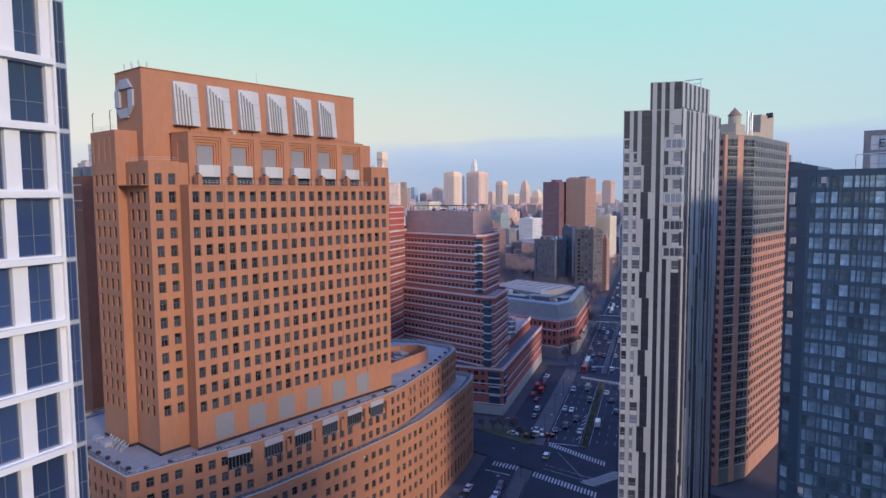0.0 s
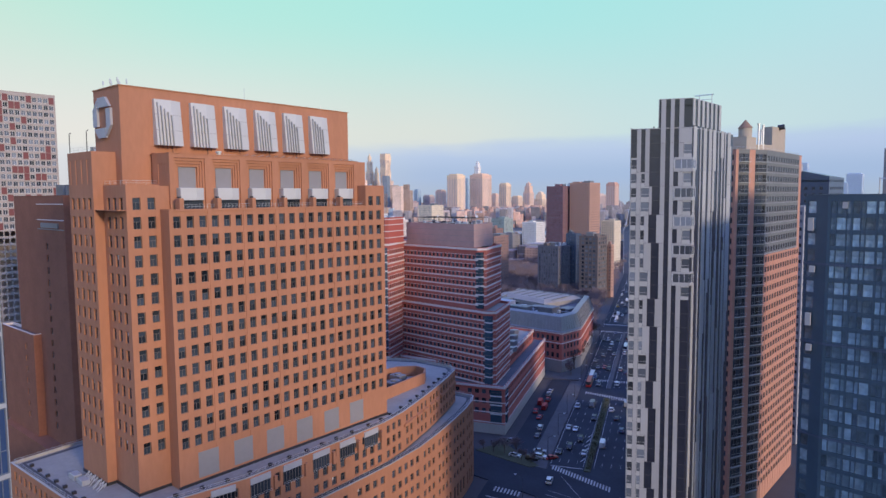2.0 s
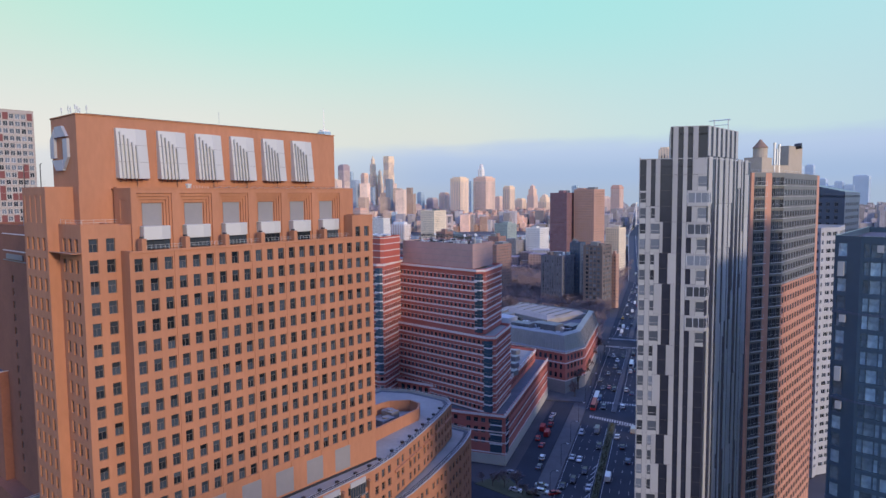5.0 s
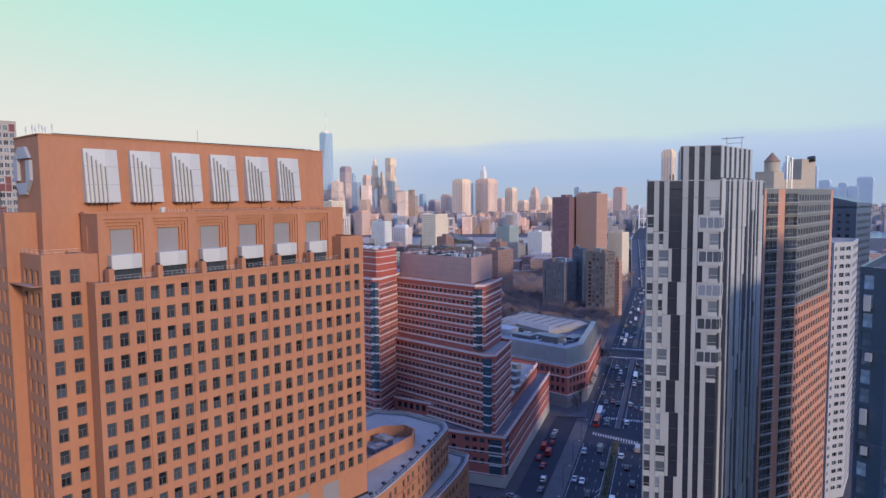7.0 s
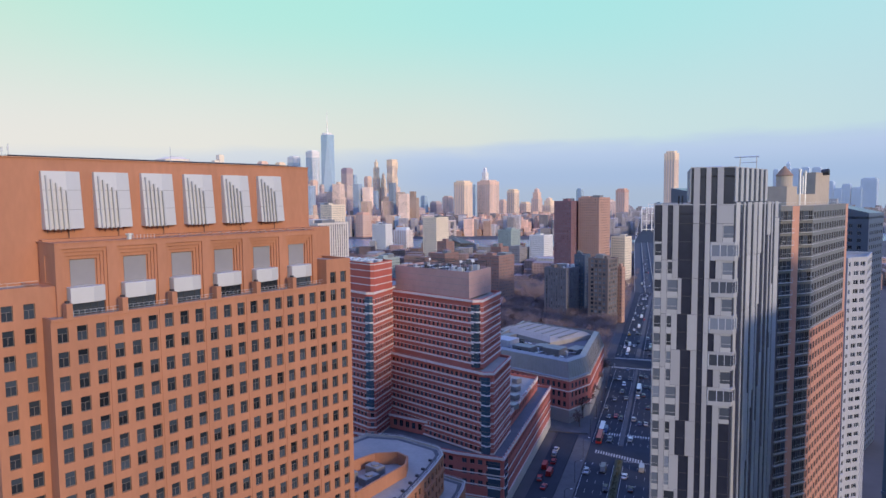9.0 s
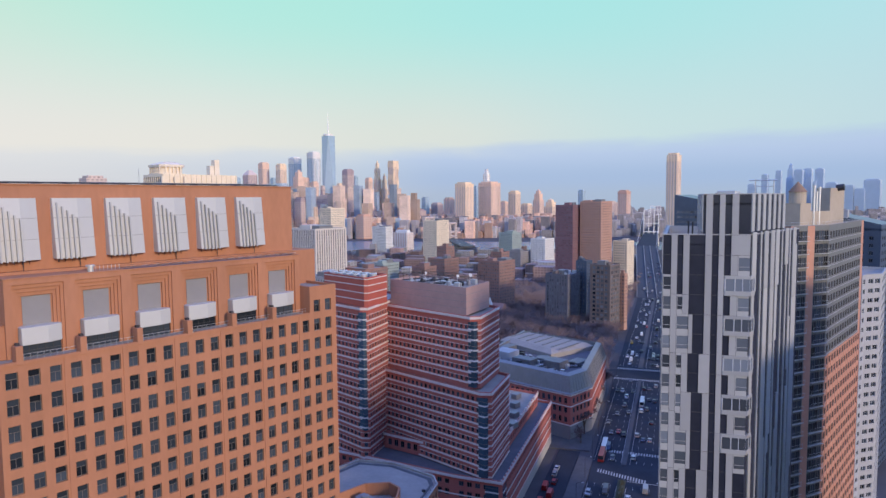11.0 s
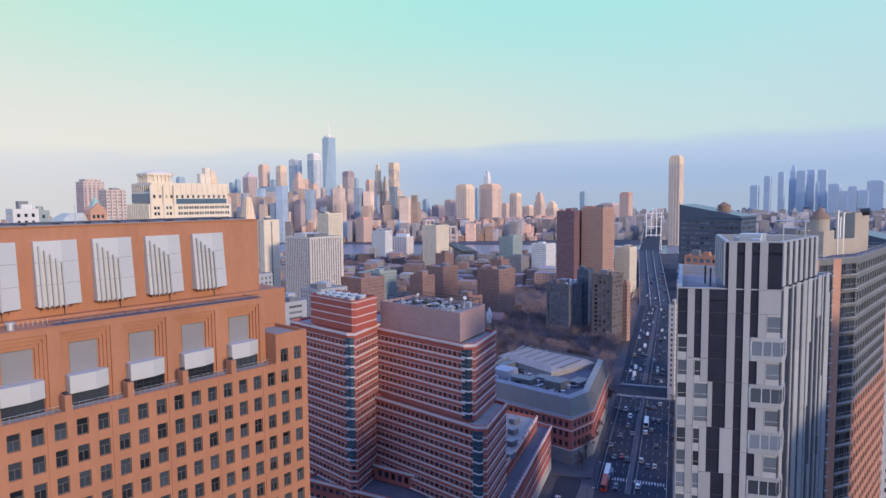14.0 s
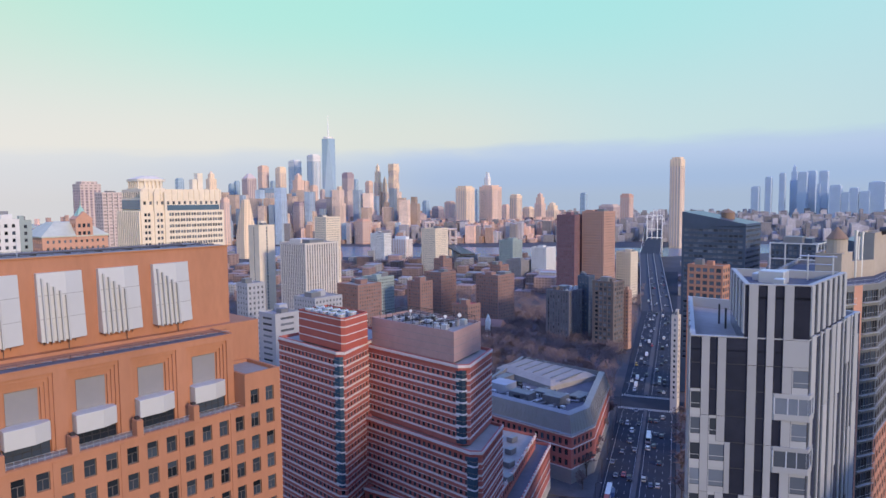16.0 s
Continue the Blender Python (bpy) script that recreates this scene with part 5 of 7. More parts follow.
def tower(label, x, y, w, d, h, turn, material, style="plain"):
    """A building of the distance, w by d and h high, with the top that its style names."""
    t = thing("tower_block" if style != "plain" else "skyscraper", label, "building", (x, y, 0), turn, group="skyline")
    far = math.hypot(x, y) > 1400
    a, b = w / 2, d / 2
    base = [(-a, -b), (a, -b), (a, b), (-a, b)]
    if far:
        bm = bmesh.new()
        if style == "step":
            prism(bm, base, 0, h * 0.72)
            prism(bm, inset(base, w * 0.12), h * 0.72, h * 0.88)
            prism(bm, inset(base, w * 0.26), h * 0.88, h * 0.96)
            prism(bm, inset(base, w * 0.36), h * 0.96, h, top=inset(base, w * 0.45))
        elif style == "ziggurat":
            for k in range(9):
                z0, z1 = (0 if k == 0 else h * (0.36 + 0.07 * k)), h * (0.36 + 0.07 * (k + 1))
                prism(bm, inset(base, w * 0.036 * k), z0, z1)
            prism(bm, inset(base, w * 0.36), h * 0.99, h)
        elif style == "wavy":
            for k in range(24):
                q = 1.6 * math.sin(k * 1.1)
                prism(bm, [(x + q * (1 if y < 0 else -1), y + 0.8 * math.cos(k * 0.9)) for x, y in base], h * k / 24, h * (k + 1) / 24)
        elif style == "pyramid":
            prism(bm, base, 0, h * 0.92)
            prism(bm, base, h * 0.92, h, top=inset(base, w * 0.35))
        else:
            prism(bm, base, 0, h - 5)
            prism(bm, inset(base, w * 0.12), h - 5, h)
        part("body", bm, material, t)
        if style == "ziggurat":
            return t
        # window bands run in shallow ribs up the shaft
        bm = bmesh.new()
        n = max(3, int(w / 7))
        top = h * (0.70 if style == "step" else 0.90)
        for i in range(n):
            u = -a + (i + 0.5) * w / n
            box(bm, u - w / n * 0.24, u + w / n * 0.24, -b - 0.4, -b, 4, top)
            v = -b + (i + 0.5) * d / n
            box(bm, a, a + 0.4, v - d / n * 0.24, v + d / n * 0.24, 4, top)
        tagged(part("window_strip", bm, F_HAZE if material is F_HAZE else F_BLUE if material in (F_BLUE, F_WHITE) else F_PLUM if material is F_GREY else F_GREY, t), kind="stuff")
        return t
    f = Facade()
    top = h * 0.94 if style == "dome" else h
    pitch, ww, hh, story = {"rib": (2.6, 1.2, 2.6, 3.0), "deck": (9.0, 8.4, 1.3, 3.2), "slant": (3.0, 2.6, 1.6, 3.3), "strip": (8.5, 1.6, 2.2, 3.0), "square": (3.8, 2.7, 2.3, 3.7), "grid": (2.4, 1.7, 1.9, 3.0)}.get(style, (2.8, 1.25, 1.55, 3.1))
    zs = floors(top - 2.8, story, hh, max(1, int((min(top, 95) - 6) / story)))
    for i in range(4):
        p, q = base[i], base[(i + 1) % 4]
        f.wall(p, q, 0, top, spans(math.dist(p, q), pitch, ww) if i < 2 else (), zs, 0.3)
    f.done(t, material)
    # Beyond 420 m the joined panes take the haze-lightened glass.
    windows(t, f.places, "plain", FRAME, GLASS, GLASS_HAZED if math.hypot(x, y) > 420 else GLASS_JOINED, cap=12)
    roof(t, base, top, {"redroof": RED_BRIGHT}.get(style, ROOF), 0.7, material)
    if style == "dome":
        bm = bmesh.new()
        prism(bm, inset(base, 1.2), top - 1, top + 2, top=inset(base, 2.0))
        prism(bm, inset(base, 2.0), top + 2, top + 6, top=inset(base, a * 0.8))
        beam(bm, (0, 0, top + 6), (0, 0, top + 9), 0.4, sides=8, r2=0.1)
        part("dome", bm, COPPER, t, "green copper dome")
    elif style == "slant":
        bm = bmesh.new()
        v = [bm.verts.new(p) for p in ((-a, -b, top), (a, -b, top - 0.5), (a, b, top - 0.5), (-a, b, top), (-a, -b, top + 9), (a, -b, top + 1.5), (a, b, top + 1.5), (-a, b, top + 9))]
        for q in ((4, 5, 6, 7), (0, 1, 5, 4), (1, 2, 6, 5), (2, 3, 7, 6), (3, 0, 4, 7)):
            bm.faces.new([v[i] for i in q])
        part("slanted_crown", bm, material, t)
        bm = bmesh.new()
        beam(bm, (a * 0.2, 0, top + 1), (a * 0.2, 0, top + 8), 4, sides=14)
        beam(bm, (a * 0.2, 0, top + 8), (a * 0.2, 0, top + 10.5), 4.3, sides=14, r2=0.2)
        part("water_tank", bm, TIMBER, t, "brown timber water tank")
    else:
        if style == "grid":
            bm = bmesh.new()
            for k in range(4):
                u, v = -a + k * (w - 0.7) / 3, -b + k * (d - 0.7) / 3
                box(bm, u, u + 0.7, -b - 0.35, -b, 20, top)
                box(bm, a, a + 0.35, v, v + 0.7, 20, top)
            for k in range(9):
                z = top - 0.5 - k * 9.0
                box(bm, -a - 0.02, a + 0.34, -b - 0.34, -b, z, z + 0.6)
                box(bm, a, a + 0.34, -b, b, z, z + 0.6)
            part("pale_frame", bm, FRAMEWHITE, t, "pale frame grid")
        rng = random.Random(int(abs(x * 7 + y)))
        for k in range(2):
            u, v, s = rng.uniform(-0.5, 0.5) * a, rng.uniform(-0.5, 0.5) * b, min(a, b) * rng.uniform(0.25, 0.45)
            box_part("penthouse", u - s, u + s, v - s, v + s, top - 0.7, top + rng.uniform(1.5, 3.5), material if k else ZINC, t)
    return t


tower("haze-tinted pinkish stone skyscraper in the far skyline", -1471, 594, 40, 40, 171, 0, F_GREY, "plain")
tower("haze-tinted pinkish stone skyscraper in the far skyline", -1172, 517, 31, 31, 144, 0, F_GREY, "strip")
tower("haze-tinted blue glass skyscraper in the far skyline", -2730, 1430, 27, 27, 231, 0, F_BLUE, "plain")
tower("haze-paled stone skyscraper in the far skyline", -2504, 1450, 40, 40, 252, 0, F_CREAM, "step")
tower("haze-tinted blue glass skyscraper in the far skyline", -2537, 1560, 18, 18, 205, 0, F_BLUE, "plain")
tower("haze-tinted blue glass skyscraper in the far skyline", -2525, 1580, 18, 18, 217, 0, F_BLUE, "plain")
tower("haze-tinted pinkish stone skyscraper in the far skyline", -2343, 1524, 41, 41, 239, 0, F_GREY, "pyramid")
tower("haze-tinted blue glass skyscraper in the far skyline", -2063, 1419, 51, 51, 175, 0, F_DEEP, "plain")
tower("haze-tinted pinkish stone skyscraper in the far skyline", -2560, 1734, 35, 35, 287, 0, F_PINK, "plain")
tower("haze-paled stone skyscraper in the far skyline", -2435, 1739, 33, 33, 277, 0, F_CREAM, "plain")
tower("haze-paled stone skyscraper in the far skyline", -2730, 2029, 46, 46, 331, 0, F_WHITE, "plain")
tower("haze-tinted pinkish stone skyscraper in the far skyline", -2237, 1685, 44, 44, 242, 0, F_PINK, "step")
tower("haze-tinted blue glass skyscraper in the far skyline", -2596, 2042, 47, 47, 352, 0, F_WHITE, "plain")
tower("haze-tinted pinkish stone skyscraper in the far skyline", -1951, 1541, 23, 23, 185, 0, F_PINK, "plain")
tower("haze-tinted pinkish stone skyscraper in the far skyline", -1664, 1270, 34, 34, 126, 0, F_PLUM, "plain")
tower("haze-tinted pinkish stone skyscraper in the far skyline", -1705, 1413, 63, 63, 134, 0, F_GREY, "plain")
tower("haze-tinted pinkish stone skyscraper in the far skyline", -2107, 1838, 35, 35, 244, 0, F_PLUM, "plain")
tower("haze-tinted blue glass skyscraper in the far skyline", -2302, 2051, 17, 17, 226, 0, F_BLUE, "plain")
tower("haze-tinted pinkish stone skyscraper in the far skyline", -2118, 1965, 24, 24, 212, 0, F_PINK, "plain")
tower("haze-paled stone skyscraper in the far skyline", -2166, 2061, 25, 25, 290, 0, F_CREAM, "step")
tower("haze-paled stone skyscraper in the far skyline", -2143, 2082, 21, 21, 232, 0, F_CREAM, "step")
tower("haze-paled stone skyscraper in the far skyline", -2050, 2046, 33, 33, 284, 0, F_CREAM, "wavy")
tower("haze-tinted pinkish stone skyscraper in the far skyline", -1634, 1760, 40, 40, 81, 0, F_PLUM, "plain")
tower("haze-tinted blue glass skyscraper in the far skyline", -1810, 1990, 22, 22, 126, 0, F_BLUE, "plain")
tower("haze-tinted pinkish stone skyscraper in the far skyline", -1471, 1349, 34, 34, 74, 0, F_BRICK, "plain")
tower("haze-tinted pinkish stone skyscraper in the far skyline", -1738, 1636, 21, 21, 98, 0, F_PINK, "step")
tower("haze-paled stone skyscraper in the far skyline", -2090, 1526, 27, 27, 152, 0, F_CREAM, "plain")
tower("haze-tinted blue glass skyscraper in the far skyline", -2612, 1821, 23, 23, 223, 0, F_BLUE, "plain")
tower("haze-tinted pinkish stone skyscraper in the far skyline", -1775, 1083, 19, 19, 140, 0, F_PINK, "plain")
tower("haze-tinted pinkish stone skyscraper in the far skyline", -2529, 1941, 26, 26, 223, 0, F_PINK, "plain")
tower("haze-tinted pinkish stone skyscraper in the far skyline", -2241, 1811, 15, 15, 178, 0, F_GREY, "plain")
tower("haze-paled stone skyscraper in the far skyline", -2274, 1932, 18, 18, 191, 0, F_CREAM, "plain")
tower("haze-tinted blue glass skyscraper in the far skyline", -1988, 1807, 21, 21, 162, 0, F_BLUE, "plain")
tower("haze-tinted pinkish stone skyscraper in the far skyline", -1736, 1793, 31, 31, 92, 0, F_PINK, "plain")
tower("haze-tinted pinkish stone skyscraper in the far skyline", -1677, 1982, 31, 31, 123, 0, F_PINK, "plain")
tower("haze-paled stone skyscraper in the far skyline", -1449, 1796, 46, 46, 174, 0, F_CREAM, "plain")
tower("haze-tinted pinkish stone skyscraper in the far skyline", -1445, 1935, 57, 57, 178, 0, F_PINK, "plain")
tower("haze-tinted blue glass skyscraper in the far skyline", -1650, 2119, 14, 14, 169, 0, F_BLUE, "plain")
tower("haze-paled stone skyscraper in the far skyline", -1477, 2139, 34, 34, 147, 0, F_CREAM, "plain")
tower("haze-tinted pinkish stone skyscraper in the far skyline", -1454, 2274, 32, 32, 153, 0, F_PINK, "step")
tower("haze-tinted blue glass skyscraper in the far skyline", -1596, 2882, 26, 26, 157, 0, F_BLUE, "plain")
tower("haze-tinted pinkish stone skyscraper in the far skyline", -1121, 2348, 36, 36, 145, 0, F_BRICK, "plain")
tower("haze-tinted pinkish stone skyscraper in the far skyline", -1781, 2028, 35, 35, 103, 0, F_GREY, "plain")
tower("haze-tinted pinkish stone skyscraper in the far skyline", -1549, 2332, 34, 34, 97, 0, F_CREAM, "plain")
tower("haze-tinted pinkish stone skyscraper in the far skyline", -1468, 2390, 40, 40, 115, 0, F_CREAM, "step")
tower("haze-tinted pinkish stone skyscraper in the far skyline", -1621, 2273, 23, 23, 107, 0, F_PINK, "plain")
tower("haze-tinted pinkish stone skyscraper in the far skyline", -1321, 2607, 67, 67, 103, 0, F_GREY, "plain")
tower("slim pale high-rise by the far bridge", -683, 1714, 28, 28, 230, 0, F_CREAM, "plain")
# The farthest cluster gets its haze from the material colour.
tower("haze-tinted blue glass skyscraper in the far skyline", -1130, 4250, 33, 33, 248, 0, F_HAZE, "plain")
tower("haze-tinted blue glass skyscraper in the far skyline", -1059, 4265, 30, 30, 269, 0, F_HAZE, "plain")
tower("haze-tinted blue glass skyscraper in the far skyline", -1023, 4383, 39, 39, 317, 0, F_HAZE, "step")
tower("haze-tinted blue glass skyscraper in the far skyline", -960, 4300, 47, 47, 273, 0, F_HAZE, "plain")
tower("haze-tinted blue glass skyscraper in the far skyline", -934, 4407, 45, 45, 281, 0, F_HAZE, "plain")
tower("haze-tinted blue glass skyscraper in the far skyline", -856, 4320, 44, 44, 276, 0, F_HAZE, "plain")
tower("haze-tinted blue glass skyscraper in the far skyline", -780, 4239, 54, 54, 193, 0, F_HAZE, "plain")
tower("haze-tinted blue glass skyscraper in the far skyline", -693, 4244, 41, 41, 176, 0, F_HAZE, "plain")
tower("haze-tinted blue glass skyscraper in the far skyline", -591, 4284, 76, 76, 207, 0, F_HAZE, "plain")
tower("haze-tinted blue glass skyscraper in the far skyline", -1198, 4237, 41, 41, 193, 0, F_HAZE, "plain")
tower("haze-tinted blue glass skyscraper in the far skyline", -732, 4236, 38, 38, 152, 0, F_HAZE, "plain")
tower("haze-tinted blue glass skyscraper in the far skyline", -645, 4257, 49, 49, 157, 0, F_HAZE, "plain")
tower("haze-tinted blue glass skyscraper in the far skyline", -877, 4296, 17, 17, 203, 0, F_HAZE, "plain")
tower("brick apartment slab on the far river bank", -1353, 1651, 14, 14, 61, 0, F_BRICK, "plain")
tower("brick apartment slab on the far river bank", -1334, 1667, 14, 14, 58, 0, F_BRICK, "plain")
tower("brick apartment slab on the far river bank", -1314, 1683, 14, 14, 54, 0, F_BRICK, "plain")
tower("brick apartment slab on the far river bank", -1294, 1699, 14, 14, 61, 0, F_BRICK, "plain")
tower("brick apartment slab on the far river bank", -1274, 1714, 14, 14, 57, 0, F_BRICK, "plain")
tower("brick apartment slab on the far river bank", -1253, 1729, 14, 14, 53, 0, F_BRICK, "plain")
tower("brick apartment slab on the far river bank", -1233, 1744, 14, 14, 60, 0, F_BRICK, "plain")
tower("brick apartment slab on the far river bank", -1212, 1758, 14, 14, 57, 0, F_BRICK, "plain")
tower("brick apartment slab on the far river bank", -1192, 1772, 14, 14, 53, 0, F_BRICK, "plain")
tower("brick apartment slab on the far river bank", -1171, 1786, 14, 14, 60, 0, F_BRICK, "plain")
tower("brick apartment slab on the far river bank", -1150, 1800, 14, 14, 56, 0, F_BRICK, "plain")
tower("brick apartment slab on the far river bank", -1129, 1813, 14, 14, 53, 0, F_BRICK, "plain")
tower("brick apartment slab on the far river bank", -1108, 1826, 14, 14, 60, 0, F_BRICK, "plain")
tower("white panelled building downtown", -362, 152, 10, 10, 120, 0, M_WHITE, "win")
tower("greenish glass building downtown", -376, 164, 5, 5, 119, 0, M_TEAL, "win")
tower("white and grey slab tower downtown", -566, 413, 17, 17, 105, 0, M_CREAM, "strip")
tower("stepped cream tower like a ziggurat", -1328, 872, 32, 32, 132, 0, F_CREAM, "ziggurat")
tower("cream courthouse tower with tall ribs", -503, 420, 36, 36, 91, 0, M_STONE, "rib")
tower("cream residential tower with boxy penthouse", -753, 641, 25, 25, 105, 0, M_CREAM, "win")
tower("white hotel block with grey roof", -382, 284, 12, 12, 78, 0, SLAB, "win")
tower("white parking structure with dark open decks", -330, 268, 15, 15, 68, 0, SLAB, "deck")
tower("low white office with pale flat roof", -389, 340, 23, 23, 63, 0, SLAB, "win")
tower("brick office block with flat roof", -472, 450, 28, 28, 54, 0, M_BRICK, "win")
tower("greenish glass office behind the brick block", -516, 514, 23, 23, 51, 0, M_TEAL, "win")
tower("cream concrete tower block with ribs", -753, 864, 31, 31, 81, 0, M_CREAM, "win")
tower("white block of flats by the park", -998, 973, 40, 20, 61, 0, M_WHITE, "win")
tower("white block of flats by the park", -1004, 1040, 42, 21, 51, 0, M_WHITE, "win")
tower("stepped brown brick housing block", -471, 558, 23, 23, 55, 0, M_BRICK, "win")
tower("stepped brown brick housing block", -498, 593, 14, 14, 64, 0, M_BRICK, "win")
tower("stepped brown brick housing block", -456, 512, 17, 17, 51, 0, M_BRICK, "win")
tower("stepped brown brick housing block", -418, 580, 27, 27, 54, 0, M_BRICK, "win")
tower("stepped brown brick housing block", -433, 607, 14, 14, 60, 0, M_BRICK, "win")
tower("long brick school with red roof", -340, 439, 15, 15, 50, 0, M_BRICK, "redroof")
tower("white gridded loft building", -583, 928, 27, 27, 53, 0, M_WHITE, "win")
tower("green glass apartment block", -742, 1065, 31, 31, 52, 0, M_TEAL, "win")
tower("grey brick warehouse block near the river", -615, 907, 28, 28, 33, 0, M_GREY, "win")
tower("cream apartment block beside the avenue", -385, 802, 19, 19, 63, 0, M_CREAM, "win")
dark_block = tower("dark brick tower block with flat roof", -330, 563, 23, 23, 48, 0, M_DARK, "rib")
crng = random.Random(3)
for k in range(14):
    x, y, q = crng.uniform(-9, 9), crng.uniform(-9, 9), crng.uniform(0.6, 2.0)
    box_part("roof_unit", x - q, x + q, y - q, y + q, 47.3, 48.2 + q * 1.3, crng.choice((M_WHITE, METAL, GREY, M_SCAF)), dark_block, bevel=0.1)
tower("unfinished tower wrapped in brown scaffolding", -287, 561, 19, 19, 59, 0, M_SCAF, "square")
tower("salmon brick end wall of an apartment slab", -278, 577, 6, 6, 50, 0, M_SALMON, "win")
tower("dark blue glass tower block", -319, 582, 11, 11, 59, 0, M_NAVY, "win")
tower("dark glass tower with slanted roof", -177, 499, 39, 31, 109, 0, M_NAVY, "slant")
tower("orange panel apartment block with square windows", -168, 451, 20, 12, 88, 0, M_ORANGE, "square")
tower("dark gridded tower with pale frame", -131, 494, 25, 25, 100, 0, M_NAVY, "grid")
tower("grey slab beside the avenue", -183, 442, 4, 4, 58, 0, M_STONE, "win")
tower("tall dark red slab tower", -431, 748, 24, 24, 108, 0, M_PLUM, "win")
tower("tall salmon brick tower with stepped top", -402, 762, 28, 28, 112, 0, M_SALMON, "win")

# bank block: ribbed side, set-back upper floors with a glazed band, colonnaded crown
bk = thing("bank_block", "large cream stone office block with ribs and a colonnaded crown", "office building")
f = Facade()
lower = [(-504, 258), (-470, 258), (-470, 319), (-504, 319)]
f.wall(lower[0], lower[1], 0, 121)
zs = floors(118.5, 4.0, 2.0, 14)
f.wall(lower[1], lower[2], 0, 121, [(3.2, 4.9), (5.5, 7.2), (11.5, 13.2), (14.0, 15.7)] + [(u, u + 1.5) for k in range(10) for u in (20.2 + k * 4.0, 22.0 + k * 4.0)], zs, 0.5)
f.wall(lower[2], lower[3], 0, 121)
f.wall(lower[3], lower[0], 0, 121)
upper = [(-502, 260.5), (-471.5, 260.5), (-471.5, 317), (-502, 317)]
f.wall(upper[0], upper[1], 120, 135.5, [(1.0 + 3.0 * k, 2.9 + 3.0 * k) for k in range(9)], [(129.8, 133.8)], 0.5)
f.wall(upper[1], upper[2], 120, 135.5, [(1.0 + 4.0 * k, 2.8 + 4.0 * k) for k in range(14)], [(125.2, 127.4)], 0.5)
f.wall(upper[2], upper[3], 120, 135.5)
f.wall(upper[3], upper[0], 120, 135.5)
f.done(bk, BANKSTONE)
windows(bk, f.places, "plain", FRAME, GLASS, GLASS_HAZED, cap=40)
roof(bk, lower, 121, CONCRETE, 0.5, BANKSTONE)
roof(bk, upper, 135.5, CONCRETE, 0.5, BANKSTONE)
box_part("glazed_band", -471.6, -470.9, 276, 316, 121.2, 124.8, TEAL, bk, "greenish glazed band")
box_part("glazed_band", -501, -473, 259.9, 260.6, 122.2, 128.4, TEAL, bk, "greenish glazed band")
for k in range(12):
    u = -503.6 + k * 3.0
    box_part("rib", u, u + 1.3, 257.2, 258.0, 60, 121, BANKSTONE, bk)
for k in range(15):
    v = 261.0 + k * 4.0
    box_part("rib", -471.5, -470.8, v, v + 0.9, 128.2, 135.5, BANKSTONE, bk)
for y0, y1 in ((258.6, 260.2), (267.6, 269.2), (274.8, 276.4)):
    box_part("pilaster", -470.0, -469.0, y0, y1, 60, 134.0, BANKSTONE, bk)
bm = bmesh.new()
crown = [(-497, 262), (-480, 262), (-477, 265), (-477, 278), (-480, 281), (-497, 281)]
prism(bm, inset(crown, 1.5), 134.6, 142.0)
prism(bm, crown, 134.6, 136.4)
prism(bm, crown, 141.0, 142.6)
prism(bm, crown, 142.6, 144.6, top=inset(crown, 5.5))
part("crown", bm, BANKSTONE, bk)
for k in range(6):
    beam_x = -495.5 + k * 2.9
    box_part("column", beam_x, beam_x + 0.9, 262.1, 263.0, 136.2, 141.2, BANKSTONE, bk)
for k in range(5):
    box_part("column", -478.0, -477.1, 265.3 + k * 2.7, 266.2 + k * 2.7, 136.2, 141.2, BANKSTONE, bk)
box_part("stair_tower", -486, -481, 305.5, 309.5, 134.6, 147.5, BANKSTONE, bk)
box_part("stair_tower", -486, -481, 301.5, 305.0, 134.6, 143.0, BANKSTONE, bk)

# civic block: brick walls, pale patina hipped roof, gabled tower with a green pyramid
cv = thing("civic_block", "orange brick civic block with pale patina roof and green pyramid", "civic building")
f = Facade()
walls = [(-422, 177), (-395, 177), (-395, 208), (-422, 208)]
zs = floors(107.4, 3.6, 1.5, 8)
for i in range(4):
    L = math.dist(walls[i], walls[(i + 1) % 4])
    f.wall(walls[i], walls[(i + 1) % 4], 0, 109.6, spans(L, 2.6, 1.1) if i < 2 else (), zs, 0.3)
f.done(cv, CIVIC)
windows(cv, f.places, "plain", FRAME, GLASS, GLASS_HAZED, cap=30)
bm = bmesh.new()
prism(bm, inset(walls, -0.6), 109.6, 110.2)
prism(bm, inset(walls, -0.3), 110.2, 117.0, top=inset(walls, 8.0))
part("hipped_roof", bm, PATINA, cv, "pale green patina roof")
sq = [(-403, 192.5), (-394.6, 192.5), (-394.6, 200.5), (-403, 200.5)]
f = Facade()
for i in range(4):
    f.wall(sq[i], sq[(i + 1) % 4], 108, 118.6, [(1.0, 2.4), (3.2, 4.6), (5.4, 6.8)], [(110.4, 112.2), (114.2, 116.2)], 0.3)
f.done(cv, CIVIC, "tower_wall")
windows(cv, f.places, "plain", FRAME, GLASS, GLASS_HAZED, cap=24)
bm = bmesh.new()
v = [bm.verts.new(p) for p in ((-394.4, 192.3, 118.5), (-394.4, 200.7, 118.5), (-394.4, 196.5, 122.4), (-403.2, 192.3, 118.5), (-403.2, 200.7, 118.5), (-403.2, 196.5, 122.4))]
for q in ((0, 1, 2), (5, 4, 3), (0, 2, 5, 3), (1, 4, 5, 2), (0, 3, 4, 1)):
    bm.faces.new([v[i] for i in q])
